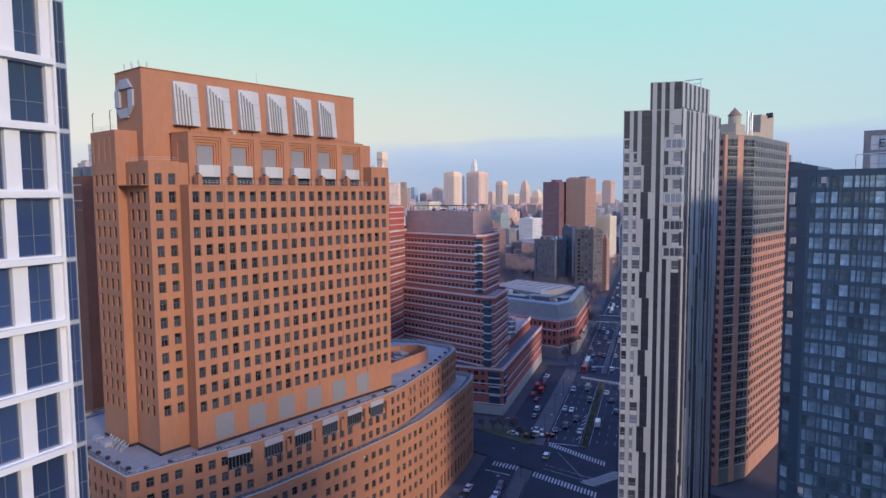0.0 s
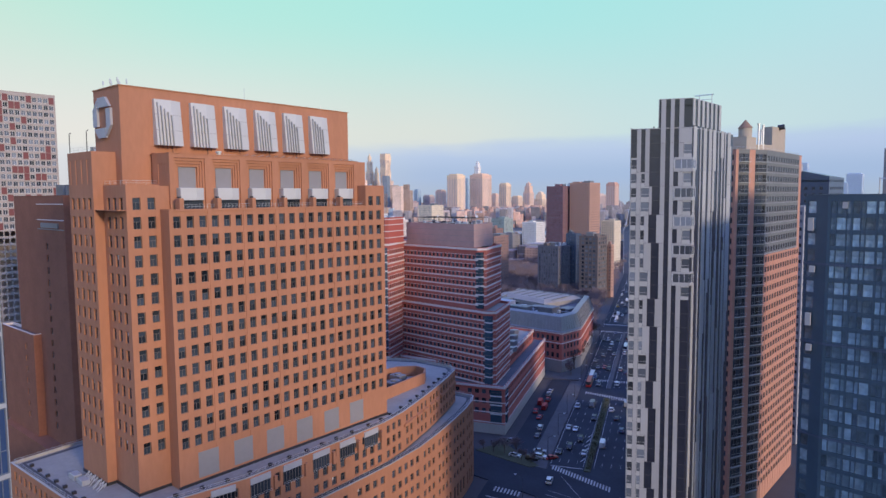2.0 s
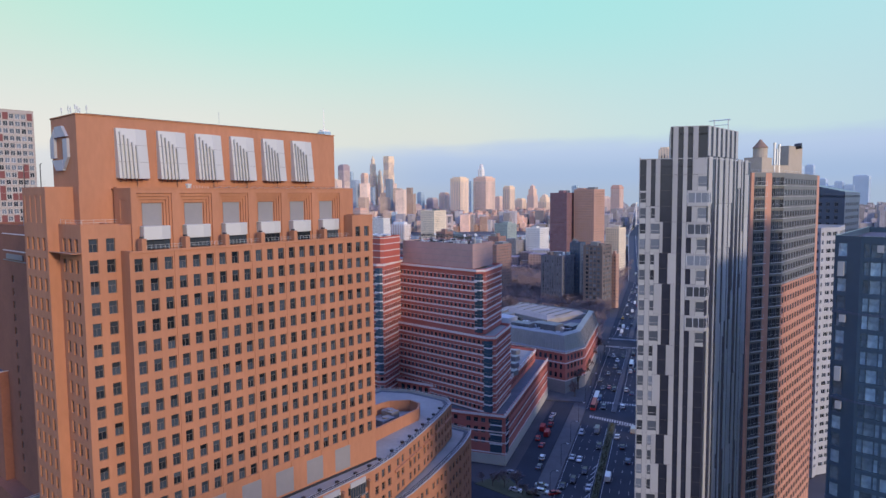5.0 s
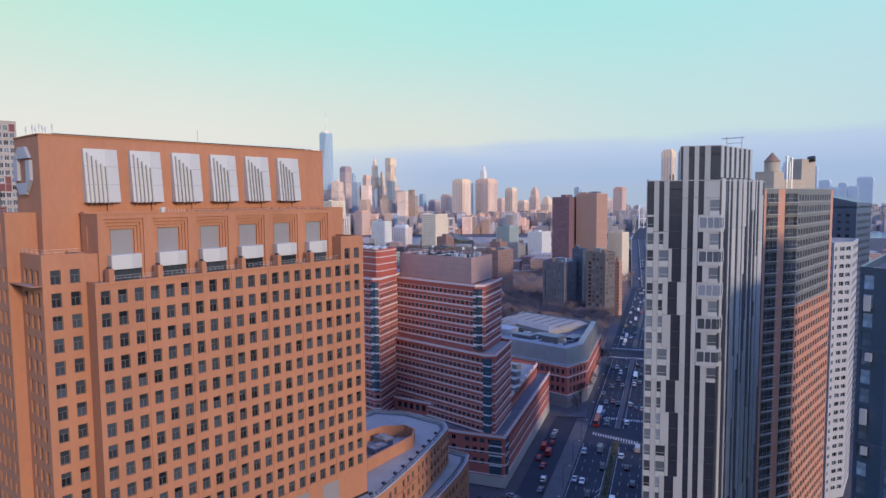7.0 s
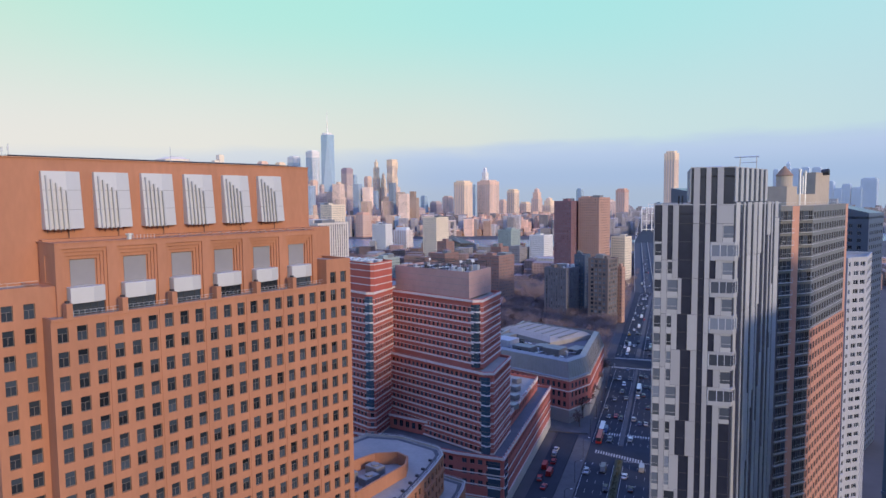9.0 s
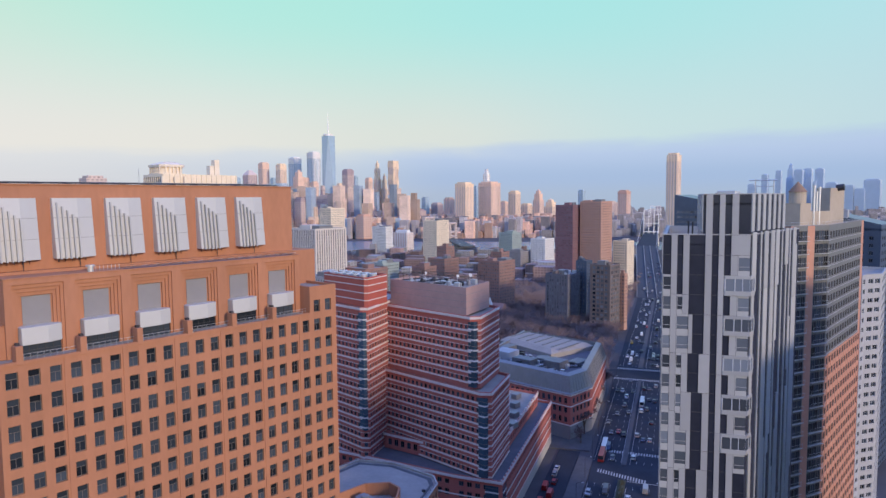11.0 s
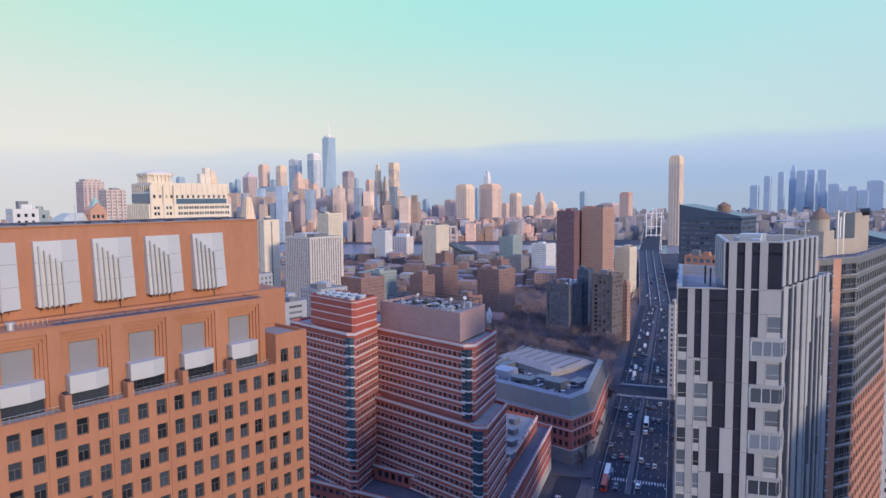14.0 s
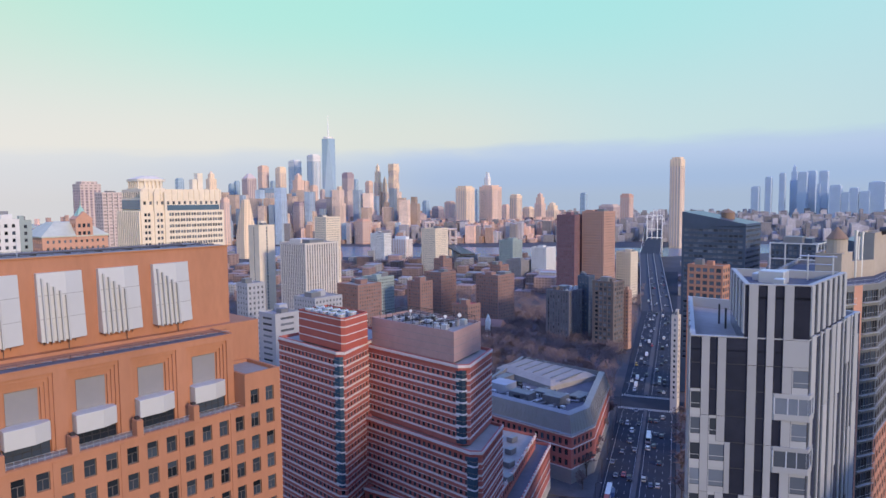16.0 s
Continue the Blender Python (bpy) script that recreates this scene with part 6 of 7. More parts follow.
bmesh.ops.recalc_face_normals(bm, faces=bm.faces[:])
part("gable", bm, CIVIC, cv)
bm = bmesh.new()
prism(bm, inset(sq, 0.8), 118.5, 125.4, top=inset(sq, 3.9))
beam(bm, (-398.8, 196.5, 125.2), (-398.8, 196.5, 128.5), 0.25, sides=8, r2=0.05)
part("pyramid_roof", bm, COPPER, cv, "green copper pyramid")


# tall tapering glass tower with a spire
wtc = thing("glass_spire_tower", "tall tapering blue glass skyscraper with a needle spire", "building", (-2370, 1952, 0), 50)
bm = bmesh.new()
s = 30
lo = [(-s, -s), (s, -s), (s, s), (-s, s)]
r = s * 0.98
v0 = [bm.verts.new((x, y, 0)) for x, y in lo]
v1 = [bm.verts.new((x, y, 60)) for x, y in lo]
v2 = [bm.verts.new(p) for p in ((0, -r, 406), (r, 0, 406), (0, r, 406), (-r, 0, 406))]
for i in range(4):
    bm.faces.new((v0[i], v0[(i + 1) % 4], v1[(i + 1) % 4], v1[i]))
    bm.faces.new((v1[i], v1[(i + 1) % 4], v2[i]))
    bm.faces.new((v2[i], v1[(i + 1) % 4], v2[(i + 1) % 4]))
bm.faces.new(v2)
part("shaft", bm, mat("mirror_blue_glass", (0.40, 0.50, 0.61), 0.2, 0.25, vary=0.06, size=40, fine=9, bump=0.0), wtc)
bm = bmesh.new()
beam(bm, (0, 0, 406), (0, 0, 414), 22, sides=16)
beam(bm, (0, 0, 414), (0, 0, 512), 2.6, sides=8, r2=0.8)
part("spire", bm, F_WHITE, wtc)
# crown lantern of the pink tower
lan = thing("lantern_tower", "white stone lantern crowning a far tower", "building", (-1512, 2006, 0))
bm = bmesh.new()
prism(bm, [(-9, -9), (9, -9), (9, 9), (-9, 9)], 0, 209)
prism(bm, [(-7, -7), (7, -7), (7, 7), (-7, 7)], 209, 228, top=[(-4, -4), (4, -4), (4, 4), (-4, 4)])
part("body", bm, F_WHITE, lan)


# suspension bridge at the end of the avenue and another further along the river
def bridge(name, label, a, b, deck, high, width, steel, fat):
    t = thing(name, label, "bridge")
    a, b = Vector((*a, 0)), Vector((*b, 0))
    e = (b - a).normalized()
    w = Vector((-e.y, e.x, 0)) * width / 2
    L = (b - a).length
    bm = bmesh.new()
    vs = [bm.verts.new(p + Vector((0, 0, z))) for z in (deck - 3, deck) for p in (a - w, b - w, b + w, a + w)]
    for q in ((3, 2, 1, 0), (4, 5, 6, 7), (0, 1, 5, 4), (1, 2, 6, 5), (2, 3, 7, 6), (3, 0, 4, 7)):
        bm.faces.new([vs[i] for i in q])
    part("deck", bm, ASPHALT if fat < 3 else STEEL, t)
    tw = [0.28, 0.78]
    for k in tw:
        c = a + e * L * k
        bm = bmesh.new()
        for q in (-1, -0.36, 0.36, 1) if fat < 3 else (-1, 0, 1):
            p = c + w * q
            beam(bm, p, p + Vector((0, 0, high)), fat, sides=6, r2=fat * 0.7)
        for h in (high, deck + (high - deck) * 0.45, deck + 6):
            beam(bm, c - w + Vector((0, 0, h - 2)), c + w + Vector((0, 0, h - 2)), fat * 0.7, sides=6)
        part("bridge_tower", bm, steel, t)
    for q in (-1, 1):
        bm = bmesh.new()
        prev = None
        for i in range(33):
            s = i / 32
            if s < tw[0]:
                z = deck + 2 + (high - deck) * (s / tw[0]) ** 1.4
            elif s < tw[1]:
                u = (s - tw[0]) / (tw[1] - tw[0]) * 2 - 1
                z = deck + 4 + (high - deck - 4) * u * u
            else:
                z = deck + 2 + (high - deck) * ((1 - s) / (1 - tw[1])) ** 1.4
            p = a + e * L * s + w * q + Vector((0, 0, z))
            if prev:
                beam(bm, prev, p, 0.24, sides=5)
            beam(bm, p, Vector((p.x, p.y, deck)), 0.06, sides=4)
            prev = p
        part("cable", bm, steel, t)
    return t


bridge("suspension_bridge", "pale steel suspension bridge carrying the avenue over the river", ave(1060, -26), ave(2600, -46), 30, 88, 34, F_WHITE, 1.5)
bridge("stone_bridge", "old stone towered suspension bridge seen across the river", (-800, 1010), (-1500, 1640), 26, 62, 26, F_GREY, 4.0)

# river
bm = bmesh.new()
v = (Vector((-0.64, 0.77)), Vector((0.77, 0.64)))
pts = [v[0] * q + v[1] * p for q, p in ((1500, -1900), (1560, -500), (1480, 400), (1750, 1400), (2050, 1900), (2300, 1900), (2000, 1300), (1750, 500), (1900, -500), (2300, -1900))]
bm.faces.new([bm.verts.new((p.x, p.y, -0.25)) for p in pts])
bmesh.ops.recalc_face_normals(bm, faces=bm.faces[:])
tagged(part("water", bm, WATER, None), "blue-grey river between the two shores", "water", kind="structure")

bm = bmesh.new()
bm.faces.new([bm.verts.new((x, y, -0.2)) for x, y in ((-2300, 300), (-5000, 900), (-4500, 1720), (-2300, 900))])
bmesh.ops.recalc_face_normals(bm, faces=bm.faces[:])
tagged(part("water", bm, WATER, None), "blue-grey bay beyond the downtown blocks", "water", kind="structure")
# bridge approach: a ramp that climbs from the avenue to the deck, with its parapets
RAMP0, RAMP1 = 640.0, 1060.0


def ramp_z(q):
    """Height of the roadway q metres along the avenue."""
    return 30.0 * min(1.0, max(0.0, (q - RAMP0) / (RAMP1 - RAMP0)))


def ramp_u(q, u):
    """The lane u shifted as the approach bends towards the bridge."""
    return u - 23.0 * min(1.0, max(0.0, (q - RAMP0) / (RAMP1 - RAMP0)))


def sloped(bm, u0, u1, low, high):
    """A bar along the ramp between lanes u0 and u1, from low to high over the roadway."""
    ends = []
    for q in (RAMP0, RAMP1):
        z = ramp_z(q)
        pts = [(ave(q, ramp_u(q, u0)), low), (ave(q, ramp_u(q, u1)), low), (ave(q, ramp_u(q, u1)), high), (ave(q, ramp_u(q, u0)), high)]
        ends.append([bm.verts.new((*p, max(-0.3, z + h) if h < -1 else z + h)) for p, h in pts])
    bm.faces.new(ends[0][::-1])
    bm.faces.new(ends[1])
    for i in range(4):
        bm.faces.new((ends[0][i], ends[0][(i + 1) % 4], ends[1][(i + 1) % 4], ends[1][i]))
    bmesh.ops.recalc_face_normals(bm, faces=bm.faces[:])


bm = bmesh.new()
sloped(bm, -20.0, 14.0, -31.0, 0.03)
tagged(part("approach_ramp", bm, mat("worn_asphalt", (0.046, 0.053, 0.07), 0.9, vary=0.2, size=12), None), "dark asphalt ramp climbing to the suspension bridge", "road", kind="structure")
for u in (-20.0, -8.0, 2.5, 13.6):
    ap = thing("approach_barrier", "pale concrete barrier along the bridge approach", "barrier", group="approach barriers")
    bm = bmesh.new()
    sloped(bm, u, u + 0.5, 0.0, 1.3)
    part("wall", bm, CONCRETE, ap)


# low-rise fabric of the city, too many to count
def fabric(name, label, material, seed, count, near, far, hmin, hmax, smin, smax, a0=-0.68, a1=0.62):
    rng = random.Random(seed)
    verts, faces = [], []
    c, s = math.cos(radians(21)), math.sin(radians(21))
    made = 0
    while made < count:
        made += 1
        q = near * (far / near) ** rng.random()
        ang = rng.uniform(a0, a1)
        dx, dy = math.sin(-radians(39.8) + ang), math.cos(-radians(39.8) + ang)
        x, y = -20 + dx * q, 30 + dy * q
        fwd = -0.64 * x + 0.77 * y
        lat = 0.77 * x + 0.64 * y
        if abs((Vector((x, y)) - AVE0).dot(ACROSS)) < 34 and q < 1900:
            continue
        if 1430 < fwd < 1990 and -700 < lat < 1900:
            continue
        if x < -2100 and y < -0.40 * x and q < 4600:
            continue
        if q < 900 and math.hypot(x + 300, y - 520) < 170:
            continue
        w, d = rng.uniform(smin, smax), rng.uniform(smin, smax)
        h = hmin + (hmax - hmin) * rng.random() ** 2.4
        if q < 900:
            h = min(h, 22)
        k = len(verts)
        for z in (-0.3, h):
            for u, v in ((-w, -d), (w, -d), (w, d), (-w, d)):
                verts.append((x + (u * c - v * s) / 2, y + (u * s + v * c) / 2, z))
        faces += [(k + 4, k + 5, k + 6, k + 7), (k, k + 1, k + 5, k + 4), (k + 1, k + 2, k + 6, k + 5), (k + 2, k + 3, k + 7, k + 6), (k + 3, k, k + 4, k + 7)]
    mesh = bpy.data.meshes.new(name)
    mesh.from_pydata(verts, [], faces)
    tagged(link(name, mesh, [material]), label, "buildings", kind="stuff")


def isl(name, c, rough=0.85):
    return mat(name, c, rough, vary=0.2, size=25, fine=5, per="island", spread=0.45, storeys=3.6)


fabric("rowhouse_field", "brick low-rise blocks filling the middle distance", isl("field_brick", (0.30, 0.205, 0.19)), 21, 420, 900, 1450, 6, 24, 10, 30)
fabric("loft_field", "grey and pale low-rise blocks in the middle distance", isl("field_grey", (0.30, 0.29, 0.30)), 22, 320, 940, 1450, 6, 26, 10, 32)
# Haze is put into both far colours; pink on the left imitates sunlight.
fabric("far_block_field", "pinkish far city blocks with haze and sunlight in their colour", isl("field_far_pink", (0.70, 0.46, 0.37)), 23, 7000, 1700, 4700, 10, 60, 9, 28, -0.68, 0.22)
fabric("far_pale_field", "grey far city blocks with haze in their colour", isl("field_far_blue", (0.40, 0.37, 0.39)), 24, 6400, 1750, 4750, 10, 62, 9, 30, -0.35, 0.62)

# Both colours are paled for haze, the stone one warmed as if sunlit.
fabric("skyline_field", "stone high-rises crowding the far skyline, sunlit warmth in their colour", isl("field_tower_stone", (0.72, 0.54, 0.44)), 25, 140, 2000, 2650, 60, 165, 16, 32, -0.36, -0.06)
fabric("skyline_glass_field", "haze-tinted blue glass high-rises crowding the far skyline", isl("field_tower_glass", (0.36, 0.44, 0.54), 0.5), 26, 80, 2000, 2650, 60, 170, 16, 34, -0.38, -0.08)


# ---- avenue, side streets and pavements ----
def slab(name, pts, z0, z1, material, label, kind="structure", category=""):
    bm = bmesh.new()
    prism(bm, pts, z0, z1)
    bmesh.ops.recalc_face_normals(bm, faces=bm.faces[:])
    return tagged(part(name, bm, material, None), label, category or name, kind=kind)


slab("road", [ave(-150, -13), ave(-150, 16), ave(330, 18), ave(1060, 20), ave(1060, -22), ave(330, -16), ave(120, -12.5)], -0.3, 0.0, ASPHALT, "wide dark asphalt avenue with several lanes each way")
slab("side_road", [(-240, 182), (-118, 181), (-30, 180), (-30, 199), (-118, 202), (-240, 196)], -0.3, 0.012, ASPHALT, "asphalt cross street meeting the avenue", category="road")
slab("service_road", [ave(-60, -31), ave(-60, -18), ave(20, -18.5), ave(60, -20), ave(150, -19.5), ave(150, -29), ave(45, -30)], -0.3, 0.006, ASPHALT, "asphalt service road along the avenue", category="road")
slab("far_road", [ave(285, -120), ave(285, 120), ave(303, 120), ave(303, -120)], -0.3, 0.01, ASPHALT, "asphalt cross street further along the avenue", category="road")
slab("pavement", [ave(38, -20), ave(36, -13), ave(122, -12.8), ave(145, -13), ave(145, -19.3), ave(60, -19.8)], -0.3, 0.15, PAVING, "grey paved island beside the avenue")
slab("pavement", [ave(-60, -18), ave(-60, -13.2), ave(5, -13.2), ave(9, -17)], -0.3, 0.15, PAVING, "grey paved island beside the avenue")
slab("pavement", [ave(-60, -60), ave(-60, -31), ave(-4, -30.5), ave(-4, -60)], -0.3, 0.15, PAVING, "grey pavement along the podium")
slab("pavement", [ave(150, -34), ave(152, -15.5), ave(283, -16.4), ave(283, -60)], -0.3, 0.15, PAVING, "grey pavement along the avenue")
slab("pavement", [ave(38, 17.2), ave(38, 50), ave(283, 50), ave(283, 18.3)], -0.3, 0.15, PAVING, "grey pavement along the avenue")
slab("pavement", [ave(-120, 16.6), ave(-120, 60), ave(8, 60), ave(8, 17)], -0.3, 0.15, PAVING, "grey pavement along the avenue")
slab("median", [ave(38, 0.0), ave(38, 2.2), ave(124, 2.6), ave(124, -0.6)], -0.3, 0.35, GRASS, "dark planted median strip between the carriageways")
slab("median", [ave(140, -0.6), ave(140, 1.6), ave(280, 1.6), ave(280, 0.0)], -0.3, 0.35, PAVING, "raised median strip between the carriageways")
slab("median", [ave(310, -2), ave(310, 1.0), ave(636, 1.0), ave(636, -2)], -0.3, 0.35, PAVING, "raised median strip between the carriageways")
slab("planted_triangle", [(-150, 199), (-126, 198.5), (-123.5, 201.5), (-146.5, 212)], -0.3, 0.2, GRASS, "planted triangle with bare shrubs at the junction", category="planting")


def marks(name, label, rows):
    bm = bmesh.new()
    for a, b, w in rows:
        a, b = Vector(a), Vector(b)
        d = (b - a).normalized()
        n = Vector((-d.y, d.x)) * w / 2
        bm.faces.new([bm.verts.new((p.x, p.y, 0.018)) for p in (a - n, b - n, b + n, a + n)])
    bmesh.ops.recalc_face_normals(bm, faces=bm.faces[:])
    return tagged(part(name, bm, PAINT, None), label, "road marking", kind="structure")


def crossing(a, b, along, length, step=1.15):
    """Bars of a zebra crossing between a and b."""
    a, b, d = Vector(a), Vector(b), Vector(along).normalized()
    n = int((b - a).length / step)
    return [(a.lerp(b, (i + 0.5) / n) - d * length / 2, a.lerp(b, (i + 0.5) / n) + d * length / 2, 0.55) for i in range(n)]


marks("zebra_crossing", "worn white zebra crossing over the avenue", crossing((-119.7, 204), (-95.2, 200), AVE, 3.6))
marks("zebra_crossing", "worn white zebra crossing over the avenue", crossing((-110.6, 178.2), (-87, 177.2), AVE, 3.6))
marks("zebra_crossing", "worn white zebra crossing over the service road", crossing((-126, 177), (-116.5, 178.7), AVE, 3.4))
marks("zebra_crossing", "worn white zebra crossing over the side street", crossing((-93, 182), (-88, 197), (1, 0.0), 5.0))
marks("zebra_crossing", "worn white zebra crossing over the avenue", crossing((-152.5, 291), (-131, 292.4), AVE, 3.6))
marks("zebra_crossing", "worn white zebra crossing over the avenue", crossing(ave(281, -15.5), ave(281, 17), AVE, 4.0))
marks("zebra_crossing", "worn white zebra crossing over the avenue", crossing(ave(307, -15.5), ave(307, 17), AVE, 4.0))
marks("zebra_crossing", "worn white zebra crossing over the avenue", crossing(ave(155, -11), ave(155, 15), AVE, 3.0))
lane = []
for u in (-9.4, -6.3, -3.2, 5.6, 8.8, 12.0):
    s = 44
    while s < 636:
        if not 118 < s < 140 and not 276 < s < 312:
            lane.append((ave(s, u), ave(s + 3.0, u), 0.11))
        s += 9.0
for u in (-12.2, -0.7, 3.0, 15.6):
    lane += [(ave(42, u), ave(118, u), 0.15), (ave(142, u), ave(276, u), 0.15), (ave(312, u), ave(636, u), 0.15)]
lane += [(ave(40.0, -12), ave(40.0, -0.8), 0.5), (ave(124, 3), ave(124, 15), 0.4), (ave(10, -28), ave(8, -19), 0.4)]
lane += [((-113, 199), (-92, 182), 0.14), ((-110, 184), (-94, 184), 0.14), ((-111, 187), (-93, 187.2), 0.12)]
for k in range(6):
    lane.append((ave(46 + k * 5, -2.2), ave(50 + k * 5, -0.9), 0.3))
marks("lane_marking", "white lane lines on the avenue", lane)

# ---- vehicles ----
CAR_KITS = {}


def car_kit(kind, paint):
    key = (kind, paint.name)
    if key in CAR_KITS:
        return CAR_KITS[key]
    L, W, H, prof = {
        "saloon": (4.7, 1.85, 1.45, [(-2.35, 0.35), (2.35, 0.35), (2.35, 0.75), (2.2, 0.88), (1.1, 0.98), (-1.6, 1.0), (-2.3, 0.95), (-2.35, 0.7)]),
        "suv": (4.9, 1.95, 1.8, [(-2.4, 0.4), (2.4, 0.4), (2.4, 0.95), (2.2, 1.08), (1.2, 1.15), (-2.3, 1.15), (-2.4, 0.9)]),
        "van": (6.0, 2.1, 2.5, [(-3.0, 0.45), (3.0, 0.45), (3.0, 1.1), (2.6, 1.35), (-3.0, 1.35)]),
        "bus": (12.0, 2.55, 3.2, [(-6.0, 0.4), (6.0, 0.4), (6.0, 1.4), (-6.0, 1.4)]),
    }[kind]
    cab = {"saloon": [(1.1, 0.97), (0.35, 1.45), (-1.0, 1.45), (-1.75, 0.98)], "suv": [(1.2, 1.14), (0.6, 1.78), (-2.0, 1.78), (-2.35, 1.14)],
           "van": [(2.6, 1.34), (2.0, 2.45), (-3.0, 2.45), (-3.0, 1.34)], "bus": [(6.0, 1.39), (5.85, 3.1), (-6.0, 3.1), (-6.0, 1.39)]}[kind]

    def side(pts, w0, w1, name, mats, roof_slot=None):
        bm = bmesh.new()
        lo = [bm.verts.new((x, -w0 if z < 1.2 else -w1, z)) for x, z in pts]
        hi = [bm.verts.new((x, w0 if z < 1.2 else w1, z)) for x, z in pts]
        n = len(pts)
        bm.faces.new(lo)
        bm.faces.new(hi[::-1])
        for i in range(n):
            fc = bm.faces.new((lo[i], hi[i], hi[(i + 1) % n], lo[(i + 1) % n]))
            if roof_slot is not None and i == 1:
                fc.material_index = roof_slot
        bmesh.ops.recalc_face_normals(bm, faces=bm.faces[:])
        mesh = bpy.data.meshes.new(name)
        bm.to_mesh(mesh)
        bm.free()
        for q in mats:
            mesh.materials.append(q)
        return mesh

    body = side(prof, W / 2, W / 2, "body", [paint])
    if kind == "van":
        cabin = side(cab, W / 2 - 0.03, W / 2 - 0.12, "cabin", [paint, paint], 1)
    else:
        cabin = side(cab, W / 2 - 0.05, W / 2 - 0.2, "cabin", [BLACK, paint], 1)
    bm = bmesh.new()
    beam(bm, (0, -0.12, 0), (0, 0.12, 0), 0.34 if kind != "bus" else 0.5, sides=12)
    wheel = bpy.data.meshes.new("wheel")
    bm.to_mesh(wheel)
    bm.free()
    wheel.materials.append(RUBBER)
    lamp = []
    for mt in (HEADLIGHT, TAILLIGHT):
        bm = bmesh.new()
        box(bm, -0.05, 0.05, -0.2, 0.2, -0.08, 0.08)
        m = bpy.data.meshes.new("lamp")
        bm.to_mesh(m)
        bm.free()
        m.materials.append(mt)
        lamp.append(m)
    CAR_KITS[key] = (L, W, body, cabin, wheel, lamp)
    return CAR_KITS[key]


WORDS = {"saloon": "saloon car", "suv": "tall estate car", "van": "delivery van", "bus": "city bus"}


def vehicle(kind, paint, x, y, heading, where, z=0.0):
    L, W, body, cabin, wheel, lamp = car_kit(kind, paint)
    colour = paint.name.split("_")[2].split(".")[0]
    t = thing({"saloon": "car", "suv": "car", "van": "van", "bus": "bus"}[kind], f"{colour} {WORDS[kind]} {where}", {"van": "van", "bus": "bus"}.get(kind, "car"), (x, y, z), heading, group="vehicles on the avenue")
    for name, mesh in (("body", body), ("cabin", cabin)):
        new(name, mesh).parent = t
    r = 0.5 if kind == "bus" else 0.34
    for sx in (-0.3, 0.31):
        for sy in (-1, 1):
            o = new("wheel", wheel)
            o.parent = t
            o.location = (L * sx, sy * (W / 2 - 0.1), r)
    for i, sx in ((0, 1), (1, -1)) if y < 450 else ():
        for sy in (-1, 1):
            o = new("headlight" if i == 0 else "tail_light", lamp[i])
            o.parent = t
            o.location = (sx * L / 2, sy * (W / 2 - 0.35), 0.78)
    return t


rng = random.Random(77)
UP = math.degrees(math.atan2(AVE.y, AVE.x))
for u, d, s0, s1, gap in ((-10.8, 180, 46, 700, 30), (-7.8, 180, 52, 900, 26), (-4.7, 180, 60, 900, 24), (-1.9, 180, 48, 900, 34), (4.2, 0, 60, 900, 38), (7.2, 0, 90, 900, 26), (10.4, 0, 75, 900, 22), (13.8, 0, 60, 800, 24)):
    s = s0 + rng.uniform(0, 8)
    while s < s1:
        dense = 0.5 if 312 < s < 345 else 0.8 if 200 < s < 290 else 1.25 if s > 345 else 1.0
        if not 118 < s < 142 and not 278 < s < 310:
            kind = rng.choices(("saloon", "suv", "van"), (0.5, 0.38, 0.12))[0]
            paint = rng.choices(PAINTWORK, (0.2, 0.28, 0.14, 0.24, 0.04, 0.07, 0.03))[0]
            x, y = ave(s, ramp_u(s, u + rng.uniform(-0.25, 0.25)))
            if u < 13:
                vehicle(kind, paint, x, y, UP + d, "on the avenue" if s < RAMP0 else "on the bridge approach", ramp_z(s) + (0.16 if s > RAMP0 else 0))
        s += 1.45 * gap * dense * rng.uniform(0.5, 1.5)
# parked and waiting vehicles beside the red building and at the junction
for s, u, kind, p in ((88, -24.5, "saloon", 4), (95, -27.5, "suv", 4), (101, -24.6, "van", 4), (107, -27.6, "van", 4), (113, -25.0, "suv", 4), (121, -26.2, "suv", 2), (127, -26.3, "saloon", 0), (75, -22.0, "suv", 0), (66, -21.5, "saloon", 3)):
    x, y = ave(s, u)
    vehicle(kind, PAINTWORK[p], x, y, UP + rng.uniform(-6, 6), "parked on the service road")
for x, y, h, kind, p in ((-135, 203.5, 10, "saloon", 0), (-128.5, 204.8, 20, "suv", 1), (-127, 208, 15, "suv", 0), (-130, 212.5, 25, "saloon", 2), (-123.5, 210, 60, "saloon", 4), (-144, 214.5, 0, "saloon", 2), (-113.9, 192.5, UP, "suv", 0), (-150, 190, 3, "saloon", 3)):
    vehicle(kind, PAINTWORK[p], x, y, h, "waiting at the junction")
for k in range(7):
    x, y = ave(-6 - k * 6.2, -29.3)
    vehicle(("saloon", "suv")[k % 2], PAINTWORK[(0, 1, 2, 3, 0, 2, 1)[k]], x, y, UP, "parked along the kerb")
    x, y = ave(-2 - k * 6.4, -20.0)
    vehicle(("suv", "saloon")[k % 2], PAINTWORK[(3, 0, 0, 2, 1, 0, 3)[k]], x, y, UP + 180, "parked along the kerb")
x, y = ave(158, -9.3)
vehicle("bus", PAINTWORK[0], x, y, UP, "in the avenue's outer lane")
x, y = ave(146, -9.3)
vehicle("bus", PAINTWORK[4], x, y, UP, "in the avenue's outer lane")
x, y = ave(230, 4.2)
